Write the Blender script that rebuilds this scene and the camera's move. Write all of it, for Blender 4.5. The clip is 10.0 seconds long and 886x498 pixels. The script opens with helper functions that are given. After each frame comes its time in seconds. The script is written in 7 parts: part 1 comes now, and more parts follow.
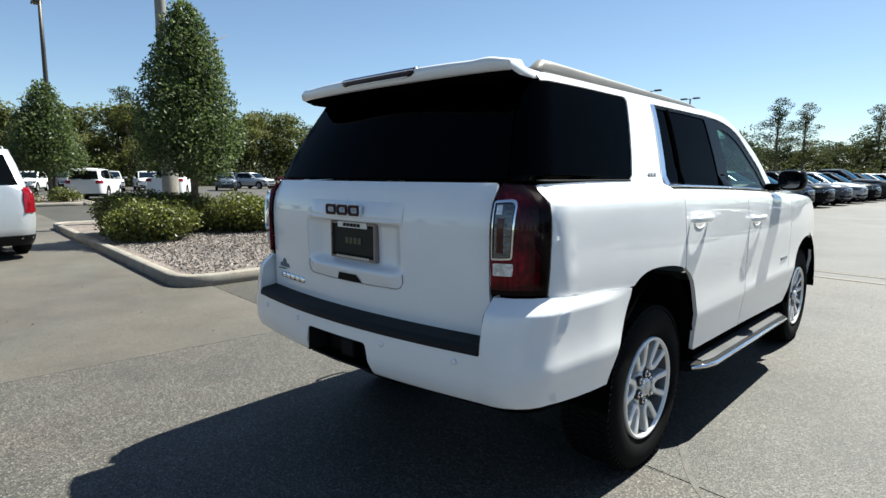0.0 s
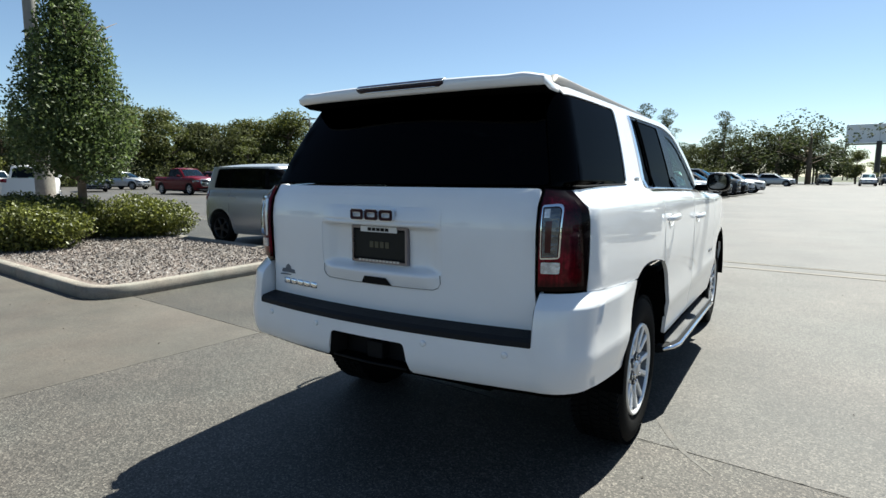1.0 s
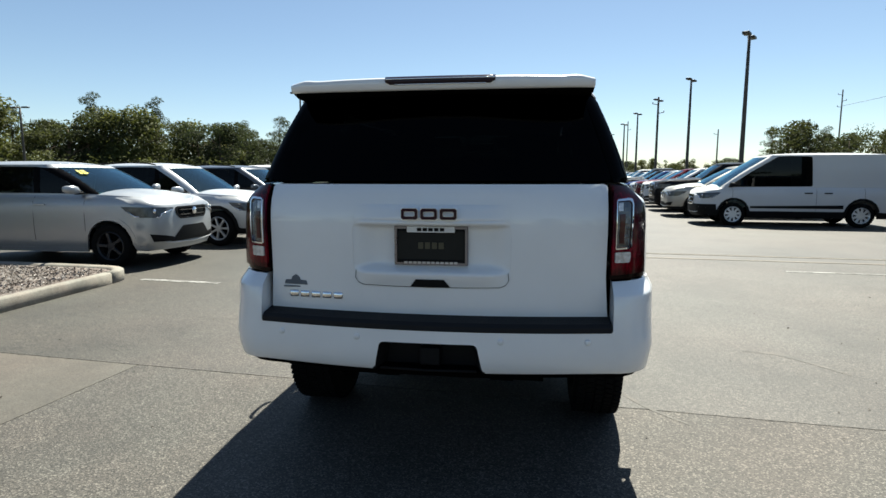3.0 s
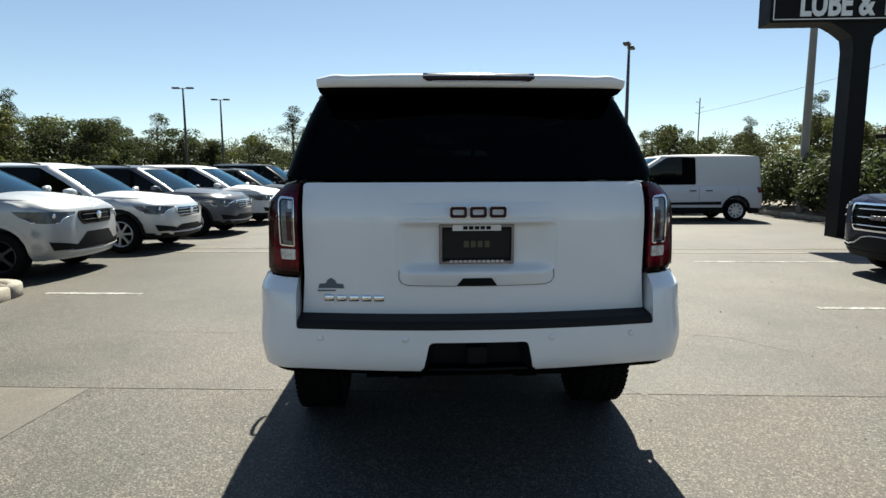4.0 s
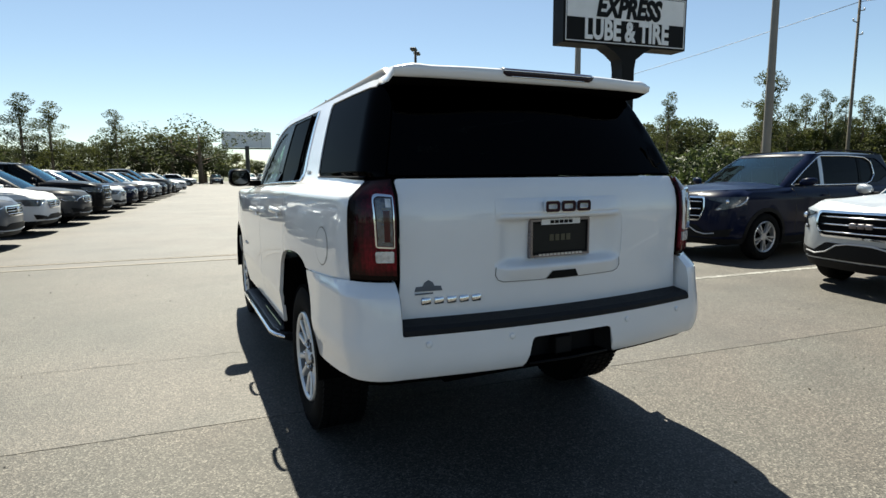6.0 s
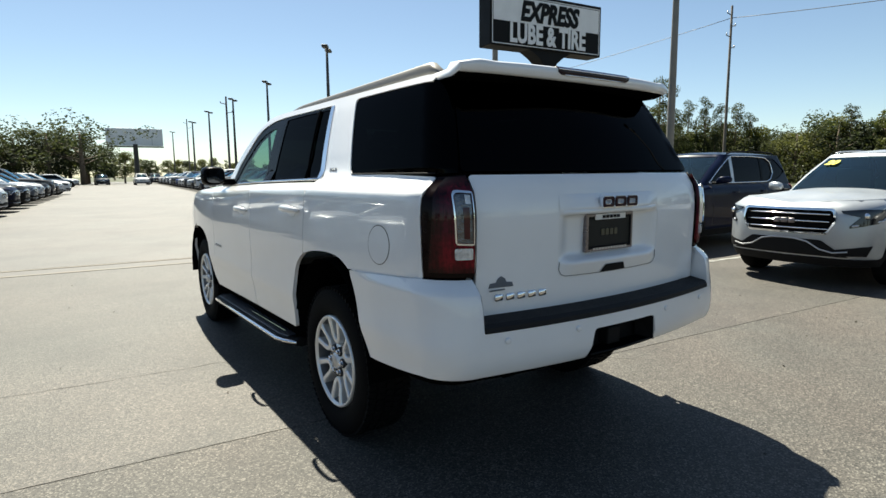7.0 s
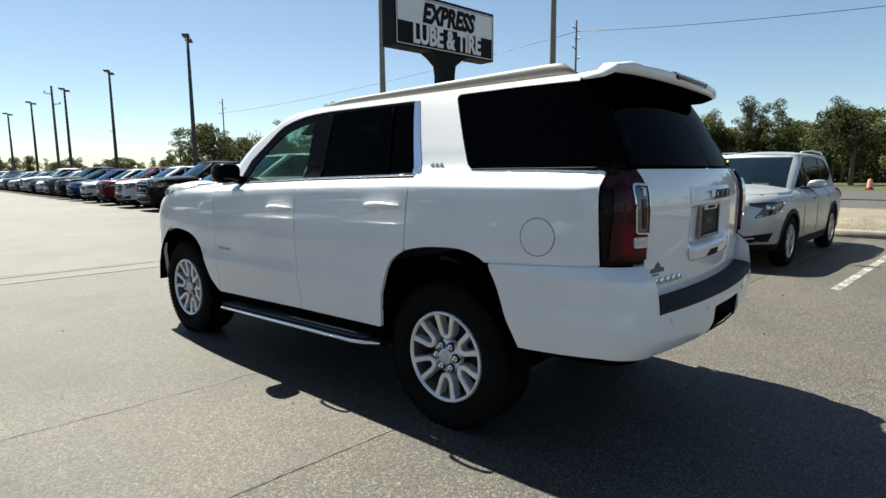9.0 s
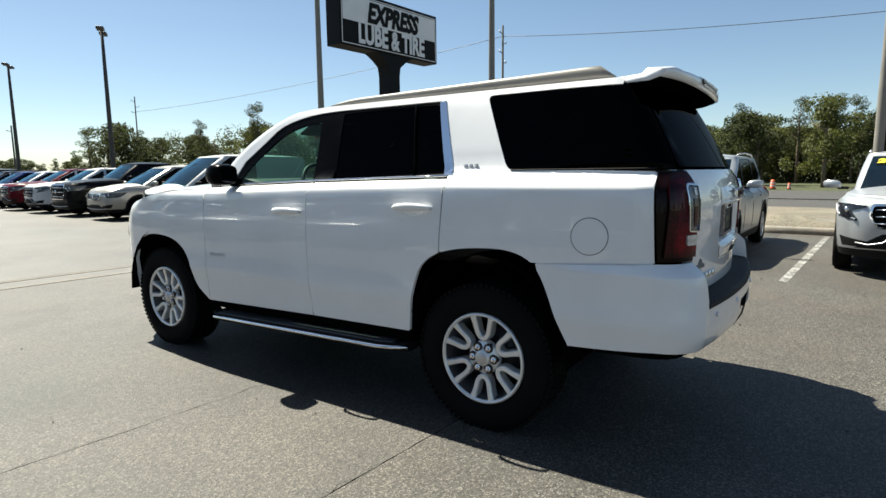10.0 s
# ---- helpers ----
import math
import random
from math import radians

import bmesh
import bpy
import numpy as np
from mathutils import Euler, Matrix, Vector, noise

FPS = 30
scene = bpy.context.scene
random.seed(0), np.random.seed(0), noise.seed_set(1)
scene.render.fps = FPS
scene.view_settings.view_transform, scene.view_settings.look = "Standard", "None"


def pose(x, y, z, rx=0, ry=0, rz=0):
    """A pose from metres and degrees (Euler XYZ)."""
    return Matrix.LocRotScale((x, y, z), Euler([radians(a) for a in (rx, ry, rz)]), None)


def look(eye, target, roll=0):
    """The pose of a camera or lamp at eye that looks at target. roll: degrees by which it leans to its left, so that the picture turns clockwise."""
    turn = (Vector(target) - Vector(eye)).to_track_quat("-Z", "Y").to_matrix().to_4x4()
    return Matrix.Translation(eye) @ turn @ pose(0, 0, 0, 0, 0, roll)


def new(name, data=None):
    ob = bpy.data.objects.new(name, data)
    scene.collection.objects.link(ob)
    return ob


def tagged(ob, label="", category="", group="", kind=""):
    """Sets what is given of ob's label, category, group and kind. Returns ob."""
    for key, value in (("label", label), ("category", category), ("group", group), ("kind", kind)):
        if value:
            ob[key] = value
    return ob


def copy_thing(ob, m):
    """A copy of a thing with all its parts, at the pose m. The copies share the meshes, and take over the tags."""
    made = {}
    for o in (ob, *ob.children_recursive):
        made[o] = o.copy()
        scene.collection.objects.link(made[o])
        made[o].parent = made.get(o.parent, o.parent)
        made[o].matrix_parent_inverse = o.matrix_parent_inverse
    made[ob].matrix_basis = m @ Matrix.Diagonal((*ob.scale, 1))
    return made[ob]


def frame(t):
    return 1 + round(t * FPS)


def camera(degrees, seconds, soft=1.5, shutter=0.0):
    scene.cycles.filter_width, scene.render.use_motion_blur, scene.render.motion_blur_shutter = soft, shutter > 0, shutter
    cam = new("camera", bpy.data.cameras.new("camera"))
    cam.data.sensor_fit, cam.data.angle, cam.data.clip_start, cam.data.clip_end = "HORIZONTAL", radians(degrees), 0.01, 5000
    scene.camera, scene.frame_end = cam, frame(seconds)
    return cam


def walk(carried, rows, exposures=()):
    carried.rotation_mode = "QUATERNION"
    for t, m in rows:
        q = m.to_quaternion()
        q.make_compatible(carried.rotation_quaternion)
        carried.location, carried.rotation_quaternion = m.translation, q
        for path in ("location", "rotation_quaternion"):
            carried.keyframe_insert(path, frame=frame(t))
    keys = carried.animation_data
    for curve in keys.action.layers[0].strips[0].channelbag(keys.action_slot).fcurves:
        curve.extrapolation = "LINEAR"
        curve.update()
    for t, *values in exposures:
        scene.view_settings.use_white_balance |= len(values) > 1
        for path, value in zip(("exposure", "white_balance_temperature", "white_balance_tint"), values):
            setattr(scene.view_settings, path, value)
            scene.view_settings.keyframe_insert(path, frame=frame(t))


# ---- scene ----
cam = camera(76.4, 10.0)
PATH = [
    (0, (2.018, -2.544, 1.396), (0.65, -1.108, 1.138), 0.2),
    (0.5, (1.862, -2.792, 1.407), (0.602, -1.261, 1.146), 0.3),
    (1, (1.613, -3.017, 1.424), (0.554, -1.34, 1.163), 0.1),
    (1.5, (1.342, -3.238, 1.422), (0.563, -1.414, 1.163), -0.0),
    (2, (1.051, -3.314, 1.419), (0.468, -1.418, 1.16), -0.2),
    (2.5, (0.73, -3.385, 1.415), (0.294, -1.45, 1.155), -0.1),
    (4, (-0.261, -3.412, 1.4), (-0.166, -1.431, 1.141), -0.2),
    (4.5, (-0.573, -3.362, 1.399), (-0.267, -1.403, 1.137), -0.3),
    (5, (-0.91, -3.299, 1.404), (-0.42, -1.378, 1.14), -0.3),
    (5.5, (-1.228, -3.197, 1.398), (-0.554, -1.333, 1.133), -0.4),
    (7, (-2.11, -2.703, 1.379), (-0.982, -1.073, 1.112), -0.5),
    (7.5, (-2.374, -2.532, 1.384), (-1.121, -0.997, 1.112), -0.6),
    (8, (-2.646, -2.349, 1.372), (-1.298, -0.896, 1.106), -0.7),
    (8.5, (-2.873, -2.114, 1.361), (-1.453, -0.732, 1.091), -0.5),
    (9, (-3.121, -1.881, 1.366), (-1.625, -0.581, 1.095), -0.5),
    (9.5, (-3.313, -1.658, 1.359), (-1.73, -0.465, 1.092), -0.5),
    (10, (-3.448, -1.416, 1.367), (-1.797, -0.319, 1.1), -0.6),
]
walk(cam, [(t, look(eye, target, roll)) for t, eye, target, roll in PATH], [(0, 1.52, 6500, 3), (2.5, 1.41, 6700, 3), (4.5, 1.53, 7150, 3), (7.5, 1.48, 7050, 3), (10, 1.42, 6980, 3)])

# ---- daylight: clear sky, sun ahead of the parked car and a little to its right ----
TO_SUN = Vector((0.12, 0.625, 1.0)).normalized()
SUN_EL = math.asin(TO_SUN.z)
SUN_AZ = math.atan2(TO_SUN.x, TO_SUN.y)
world = bpy.data.worlds.new("world")
scene.world = world
world.use_nodes = True
sky = world.node_tree.nodes.new("ShaderNodeTexSky")
sky.sky_type = "NISHITA"
sky.sun_disc = False
sky.sun_elevation, sky.sun_rotation = SUN_EL, SUN_AZ
sky.altitude, sky.air_density, sky.dust_density, sky.ozone_density = 2300.0, 1.1, 2.1, 2.1
world.node_tree.nodes["Background"].inputs[1].default_value = 0.0515
world.node_tree.links.new(sky.outputs[0], world.node_tree.nodes["Background"].inputs[0])
sun = new("sun", bpy.data.lights.new("sun", "SUN"))
sun.data.energy, sun.data.angle, sun.data.color = 5.0, radians(0.53), (1.0, 0.968, 0.915)
sun.matrix_world = look((0, 0, 30), Vector((0, 0, 30)) - TO_SUN)


# ---- materials ----
def nodes_of(name):
    m = bpy.data.materials.new(name)
    m.use_nodes = True
    nt = m.node_tree
    return m, nt, nt.nodes["Principled BSDF"]


def coords(nt, kind="Object"):
    return nt.nodes.new("ShaderNodeTexCoord").outputs[kind]


def tex_noise(nt, vec, scale, detail=4.0, rough=0.55):
    n = nt.nodes.new("ShaderNodeTexNoise")
    n.inputs["Scale"].default_value, n.inputs["Detail"].default_value, n.inputs["Roughness"].default_value = scale, detail, rough
    nt.links.new(vec, n.inputs["Vector"])
    return n.outputs["Fac"]


def ramp(nt, fac, stops):
    r = nt.nodes.new("ShaderNodeValToRGB")
    el = r.color_ramp.elements
    while len(el) < len(stops):
        el.new(0.5)
    for e, (p, c) in zip(el, stops):
        e.position, e.color = p, (*c, 1) if len(c) == 3 else c
    nt.links.new(fac, r.inputs[0])
    return r.outputs[0]


def mixed(nt, a, b, fac, mode="MIX"):
    n = nt.nodes.new("ShaderNodeMix")
    n.data_type, n.blend_type = "RGBA", mode
    for sock, v in ((n.inputs[0], fac), (n.inputs[6], a), (n.inputs[7], b)):
        if isinstance(v, bpy.types.NodeSocket):
            nt.links.new(v, sock)
        else:
            sock.default_value = v if not isinstance(v, tuple) or len(v) == 4 else (*v, 1)
    return n.outputs[2]


def bumped(nt, bsdf, height, strength, dist=0.01):
    b = nt.nodes.new("ShaderNodeBump")
    b.inputs["Strength"].default_value, b.inputs["Distance"].default_value = strength, dist
    nt.links.new(height, b.inputs["Height"])
    nt.links.new(b.outputs[0], bsdf.inputs["Normal"])


def grey(v):
    return (v, v, v)


def surface(name, col, rough=0.5, metal=0.0, coat=0.0, var=0.15, scale=3.0, fine=60.0, bump=0.0, spec=0.5, cut=False):
    """A worn surface: colour that varies at two scales, uneven gloss and fine relief."""
    m, nt, b = nodes_of(name)
    vec = coords(nt)
    big, small = tex_noise(nt, vec, scale), tex_noise(nt, vec, fine, 3.0)
    lo, hi = tuple(c * (1 - var) for c in col), tuple(min(1.0, c * (1 + var)) for c in col)
    base = ramp(nt, big, [(0.3, lo), (0.7, hi)])
    base = mixed(nt, base, ramp(nt, small, [(0.3, grey(1 - var)), (0.7, grey(1.0))]), 0.6, "MULTIPLY")
    nt.links.new(base, b.inputs["Base Color"])
    nt.links.new(ramp(nt, big, [(0.3, grey(max(0.02, rough - 0.06))), (0.7, grey(min(1.0, rough + 0.06)))]), b.inputs["Roughness"])
    b.inputs["Metallic"].default_value = metal
    b.inputs["Coat Weight"].default_value = coat
    b.inputs["Coat Roughness"].default_value = 0.03
    b.inputs["Specular IOR Level"].default_value = spec
    if bump:
        bumped(nt, b, small, bump, 0.004)
    return m


def paint_white():
    m, nt, b = nodes_of("white_paint")
    vec = coords(nt)
    dust = tex_noise(nt, vec, 2.2)
    nt.links.new(ramp(nt, dust, [(0.3, (0.735, 0.74, 0.75)), (0.7, (0.79, 0.793, 0.80))]), b.inputs["Base Color"])
    nt.links.new(ramp(nt, dust, [(0.3, grey(0.30)), (0.7, grey(0.38))]), b.inputs["Roughness"])
    b.inputs["Coat Weight"].default_value, b.inputs["Coat Roughness"].default_value = 1.0, 0.02
    return m


def paint_by_object():
    """Car paint in the colour set on each object, with a light film of dust."""
    m, nt, b = nodes_of("car_paint")
    info = nt.nodes.new("ShaderNodeObjectInfo")
    dust = tex_noise(nt, coords(nt), 2.5)
    base = mixed(nt, info.outputs["Color"], (0.45, 0.42, 0.37), ramp(nt, dust, [(0.35, grey(0.0)), (0.8, grey(0.005))]))
    nt.links.new(base, b.inputs["Base Color"])
    nt.links.new(ramp(nt, dust, [(0.3, grey(0.28)), (0.7, grey(0.4))]), b.inputs["Roughness"])
    flake = nt.nodes.new("ShaderNodeMath")
    flake.operation, flake.inputs[0].default_value = "SUBTRACT", 1.0
    nt.links.new(info.outputs["Alpha"], flake.inputs[1])
    nt.links.new(flake.outputs[0], b.inputs["Metallic"])
    b.inputs["Specular IOR Level"].default_value = 0.05
    b.inputs["Coat Weight"].default_value, b.inputs["Coat Roughness"].default_value = 0.20, 0.03
    return m


def window_glass(name, tint, gloss=1.0, ior=1.5, dust=0.0, hue=(1, 1, 1)):
    """A coated pane: tinted see-through sheet with mirror gloss that grows at grazing angles."""
    m = bpy.data.materials.new(name)
    m.use_nodes = True
    nt = m.node_tree
    nt.nodes.clear()
    out = nt.nodes.new("ShaderNodeOutputMaterial")
    clear, shine, mix, facing, power, fres = (nt.nodes.new("ShaderNode" + k) for k in ("BsdfTransparent", "BsdfGlossy", "MixShader", "LayerWeight", "Math", "Math"))
    clear.inputs[0].default_value = (*tint, 1)
    shine.inputs[0].default_value = (gloss * hue[0], gloss * hue[1], gloss * hue[2], 1)
    shine.inputs["Roughness"].default_value = 0.015
    f0 = ((ior - 1) / (ior + 1)) ** 2
    facing.inputs[0].default_value = 0.5
    power.operation, power.inputs[1].default_value = "POWER", 5.0
    fres.operation, fres.inputs[1].default_value, fres.inputs[2].default_value = "MULTIPLY_ADD", 1 - f0, f0
    nt.links.new(facing.outputs["Facing"], power.inputs[0])
    nt.links.new(power.outputs[0], fres.inputs[0])
    nt.links.new(fres.outputs[0], mix.inputs[0])
    nt.links.new(clear.outputs[0], mix.inputs[1])
    nt.links.new(shine.outputs[0], mix.inputs[2])
    if dust:
        # thin dust film tinted blue-grey; it also puts a sky haze on the panes
        film, over = nt.nodes.new("ShaderNodeBsdfDiffuse"), nt.nodes.new("ShaderNodeMixShader")
        film.inputs[0].default_value = (0.40, 0.47, 0.48, 1)
        nt.links.new(ramp(nt, tex_noise(nt, coords(nt), 2.0), [(0.3, grey(dust * 0.6)), (0.7, grey(dust))]), over.inputs[0])
        nt.links.new(mix.outputs[0], over.inputs[1])
        nt.links.new(film.outputs[0], over.inputs[2])
        mix = over
    nt.links.new(mix.outputs[0], out.inputs[0])
    return m


def stones(name, scale, cols, rough=0.85, stain=0.2, bump=0.5, detail_scale=0.35, aged=None):
    """Broken aggregate: single stones of many tones in a binder, with broad stains."""
    m, nt, b = nodes_of(name)
    vec = coords(nt)
    v = nt.nodes.new("ShaderNodeTexVoronoi")
    v.inputs["Scale"].default_value = scale
    nt.links.new(vec, v.inputs["Vector"])
    sep = nt.nodes.new("ShaderNodeSeparateColor")
    nt.links.new(v.outputs["Color"], sep.inputs[0])
    n = len(cols)
    tone = ramp(nt, sep.outputs[0], [(i / (n - 1), c) for i, c in enumerate(cols)])
    mid = tex_noise(nt, vec, scale * 0.12, 5.0)
    tone = mixed(nt, tone, ramp(nt, mid, [(0.25, grey(0.88)), (0.75, grey(1.06))]), 0.7, "MULTIPLY")
    broad = tex_noise(nt, vec, detail_scale, 5.0, 0.6)
    tone = mixed(nt, tone, ramp(nt, broad, [(0.3, grey(1 - stain)), (0.65, grey(1.0))]), 1.0, "MULTIPLY")
    patch = tex_noise(nt, vec, detail_scale * 4.0, 6.0, 0.65)
    tone = mixed(nt, tone, ramp(nt, patch, [(0.32, grey(1 - 0.55 * stain)), (0.5, grey(1.0)), (0.72, grey(1 + 0.3 * stain))]), 1.0, "MULTIPLY")
    spots = tex_noise(nt, vec, 1.7, 3.0, 0.5)
    tone = mixed(nt, tone, ramp(nt, spots, [(0.68, grey(1.0)), (0.76, grey(1 - 0.35 * stain))]), 1.0, "MULTIPLY")
    if aged:
        # a darker stretch of the slab with a ragged edge
        sep2 = nt.nodes.new("ShaderNodeSeparateXYZ")
        nt.links.new(vec, sep2.inputs[0])
        edge = nt.nodes.new("ShaderNodeMath")
        edge.operation = "MULTIPLY_ADD"
        edge.inputs[1].default_value = 3.0
        nt.links.new(tex_noise(nt, vec, 0.5, 4.0), edge.inputs[0])
        nt.links.new(sep2.outputs["X"], edge.inputs[2])
        span = nt.nodes.new("ShaderNodeMapRange")
        span.inputs["From Min"].default_value, span.inputs["From Max"].default_value = aged[0] + 1.5, aged[1] + 1.5
        nt.links.new(edge.outputs[0], span.inputs["Value"])
        tone = mixed(nt, tone, ramp(nt, span.outputs[0], [(0.0, grey(1.0)), (1.0, (aged[2] * 0.98, aged[2], aged[2] * 0.93))]), 1.0, "MULTIPLY")
    hue = tex_noise(nt, vec, detail_scale * 2.3, 4.0, 0.6)
    tone = mixed(nt, tone, ramp(nt, hue, [(0.36, (1.0, 1.0, 0.965)), (0.64, (1.09, 0.99, 0.93))]), 1.0, "MULTIPLY")
    nt.links.new(tone, b.inputs["Base Color"])
    b.inputs["Roughness"].default_value = rough
    b.inputs["Specular IOR Level"].default_value = 0.5
    bumped(nt, b, v.outputs["Distance"], bump, 0.006)
    return m


def foliage(name, dark, light, gloss=0.45, trans=0.25, each=0.0):
    m, nt, b = nodes_of(name)
    geo = nt.nodes.new("ShaderNodeNewGeometry")
    vec = coords(nt)
    col = ramp(nt, geo.outputs["Random Per Island"], [(0.0, dark), (0.6, tuple((a + c) / 2 for a, c in zip(dark, light))), (1.0, light)])
    col = mixed(nt, col, ramp(nt, tex_noise(nt, vec, 0.8), [(0.3, grey(0.75)), (0.7, grey(1.15))]), 0.8, "MULTIPLY")
    info = nt.nodes.new("ShaderNodeObjectInfo")
    col = mixed(nt, col, ramp(nt, info.outputs["Random"], [(0.0, (0.62, 0.70, 0.72)), (0.35, (0.80, 0.86, 0.84)), (0.7, (1.05, 1.0, 0.86)), (1.0, (1.38, 1.28, 0.80))]), each, "MULTIPLY")
    nt.links.new(col, b.inputs["Base Color"])
    b.inputs["Roughness"].default_value = gloss
    t = nt.nodes.new("ShaderNodeBsdfTranslucent")
    nt.links.new(col, t.inputs[0])
    mx = nt.nodes.new("ShaderNodeMixShader")
    mx.inputs[0].default_value = trans
    nt.links.new(b.outputs[0], mx.inputs[1])
    nt.links.new(t.outputs[0], mx.inputs[2])
    nt.links.new(mx.outputs[0], nt.nodes["Material Output"].inputs[0])
    return m


WHITE = paint_white()
PAINT = paint_by_object()
TINT = window_glass("privacy_glass", (0.0025, 0.003, 0.0035), 0.13)
SIDETINT = window_glass("side_privacy_glass", (0.0025, 0.003, 0.0035), 0.10)
CLEAR = window_glass("green_tinted_glass", (0.40, 0.58, 0.52), 0.32)
# the teal tint also stands in for reflected trees
SCREEN = window_glass("car_windscreen", (0.28, 0.50, 0.53), 0.95, 1.85, 0.008, (0.50, 0.86, 1.0))
CARGLASS = window_glass("car_glass", (0.02, 0.028, 0.028), 0.32, 1.5, 0.004)
GLOSSBLACK = surface("gloss_black", (0.0025, 0.0025, 0.003), 0.25, var=0.2, spec=0.03)
DARKMIRROR = surface("dimmed_mirror_glass", (0.06, 0.063, 0.066), 0.05, metal=1.0, var=0.03)
TRIM = surface("black_plastic", (0.0075, 0.0075, 0.008), 0.65, var=0.25, fine=300, bump=0.15, spec=0.14)
BOARDTREAD = surface("ribbed_board_tread", (0.07, 0.07, 0.072), 0.5, metal=0.4, var=0.2, fine=250, bump=0.3)
PADMAT = surface("black_rubber_pad", (0.007, 0.0072, 0.0085), 0.7, var=0.25, fine=400, bump=0.3, spec=0.3)
RUBBER = surface("tyre_rubber", (0.006, 0.006, 0.006), 0.85, var=0.3, fine=150, bump=0.2, spec=0.08)
UNDER = surface("underbody_black", (0.004, 0.004, 0.004), 1.0, var=0.3, spec=0.0)
BLACKFILM = surface("black_pillar_film", (0.0035, 0.0035, 0.004), 0.45, var=0.2, spec=0.0)
CHROME = surface("chrome", (0.82, 0.83, 0.85), 0.07, metal=1.0, var=0.04)
ALLOY = surface("machined_alloy", (0.78, 0.78, 0.77), 0.36, metal=0.55, var=0.06, fine=200)
DARKALLOY = surface("dark_alloy_pocket", (0.035, 0.035, 0.038), 0.4, metal=0.6)
BADGESTEEL = surface("badge_steel", (0.22, 0.20, 0.21), 0.3, metal=0.9, var=0.08)
SATIN = surface("satin_silver", (0.55, 0.55, 0.56), 0.34, metal=0.7, var=0.08)
# darker than the rim edge: shade behind the spokes is in the colour
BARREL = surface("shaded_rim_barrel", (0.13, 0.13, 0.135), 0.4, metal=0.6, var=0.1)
RAILMAT = surface("satin_grey_rail", (0.17, 0.16, 0.145), 0.5, metal=0.3, var=0.08)
REDLENS = surface("red_lens", (0.18, 0.003, 0.009), 0.15, coat=0.3, var=0.3, scale=14, spec=0.3)


LENS_Y = (-0.97, -0.865)


def banded_lens():
    """Tail light lens: clear red reflector below, smoked maroon above."""
    m, nt, b = nodes_of("banded_red_lens")
    vec = coords(nt)
    sep = nt.nodes.new("ShaderNodeSeparateXYZ")
    nt.links.new(vec, sep.inputs[0])
    lift = nt.nodes.new("ShaderNodeMapRange")
    lift.inputs["From Min"].default_value, lift.inputs["From Max"].default_value = 0.97, 1.37
    nt.links.new(sep.outputs["Z"], lift.inputs["Value"])
    tone = ramp(nt, lift.outputs[0], [(0.0, (0.012, 0.002, 0.003)), (0.08, (0.06, 0.002, 0.004)), (0.14, (0.15, 0.002, 0.008)), (0.36, (0.13, 0.002, 0.011)), (0.46, (0.060, 0.002, 0.011)), (0.80, (0.060, 0.002, 0.012)), (0.94, (0.014, 0.002, 0.004))])
    facets = tex_noise(nt, vec, 55.0, 2.0)
    tone = mixed(nt, tone, ramp(nt, facets, [(0.35, grey(0.55)), (0.65, grey(1.25))]), 0.8, "MULTIPLY")
    # the lens darkens to black where it wraps round the side, with upright ribs
    wrap = nt.nodes.new("ShaderNodeMapRange")
    wrap.inputs["From Min"].default_value, wrap.inputs["From Max"].default_value = LENS_Y
    nt.links.new(sep.outputs["Y"], wrap.inputs["Value"])
    tone = mixed(nt, tone, ramp(nt, wrap.outputs[0], [(0.0, grey(1.0)), (0.30, grey(0.95)), (0.55, grey(0.40)), (0.85, grey(0.10))]), 1.0, "MULTIPLY")
    stretch = nt.nodes.new("ShaderNodeMapping")
    stretch.inputs["Scale"].default_value = (1.0, 1.0, 0.08)
    nt.links.new(vec, stretch.inputs[0])
    ribs = tex_noise(nt, stretch.outputs[0], 90.0, 2.0)
    nt.links.new(mixed(nt, tone, ramp(nt, ribs, [(0.38, grey(0.55)), (0.62, grey(1.45))]), 0.7, "MULTIPLY"), b.inputs["Base Color"])
    b.inputs["Roughness"].default_value = 0.16
    b.inputs["Specular IOR Level"].default_value = 0.12
    b.inputs["Coat Weight"].default_value, b.inputs["Coat Roughness"].default_value = 0.25, 0.03
    return m


BANDLENS = banded_lens()
LAMPBASE = surface("lamp_housing", (0.006, 0.002, 0.002), 0.2, coat=0.08, spec=0.08, var=0.2)
BRAKELENS = surface("smoked_brake_lens", (0.014, 0.006, 0.014), 0.18, coat=0.2, spec=0.2, var=0.2)
DARKRED = surface("smoked_red_lens", (0.05, 0.004, 0.006), 0.15, coat=0.3, spec=0.3, var=0.25, scale=10)
FACETED = surface("faceted_clear_lens", (0.60, 0.61, 0.63), 0.22, metal=0.5, coat=0.6, var=0.35, scale=40, fine=90, bump=0.8)
CLEARLENS = surface("clear_lens", (0.11, 0.115, 0.125), 0.10, metal=0.85, coat=1.0, var=0.4, scale=30, fine=70, bump=1.0)
LAMPGLASS = surface("headlamp_lens", (0.075, 0.078, 0.085), 0.18, metal=0.3, coat=0.4, var=0.5, scale=14, spec=0.3)
LAMPDARK = surface("dark_headlamp_lens", (0.008, 0.008, 0.010), 0.12, coat=0.6, var=0.5, scale=14, spec=0.4)
LEATHER = surface("dark_leather", (0.045, 0.042, 0.04), 0.5, var=0.2, fine=200, bump=0.2)
CLOTH = surface("grey_cabin_lining", (0.16, 0.15, 0.14), 0.8, var=0.1, fine=200)
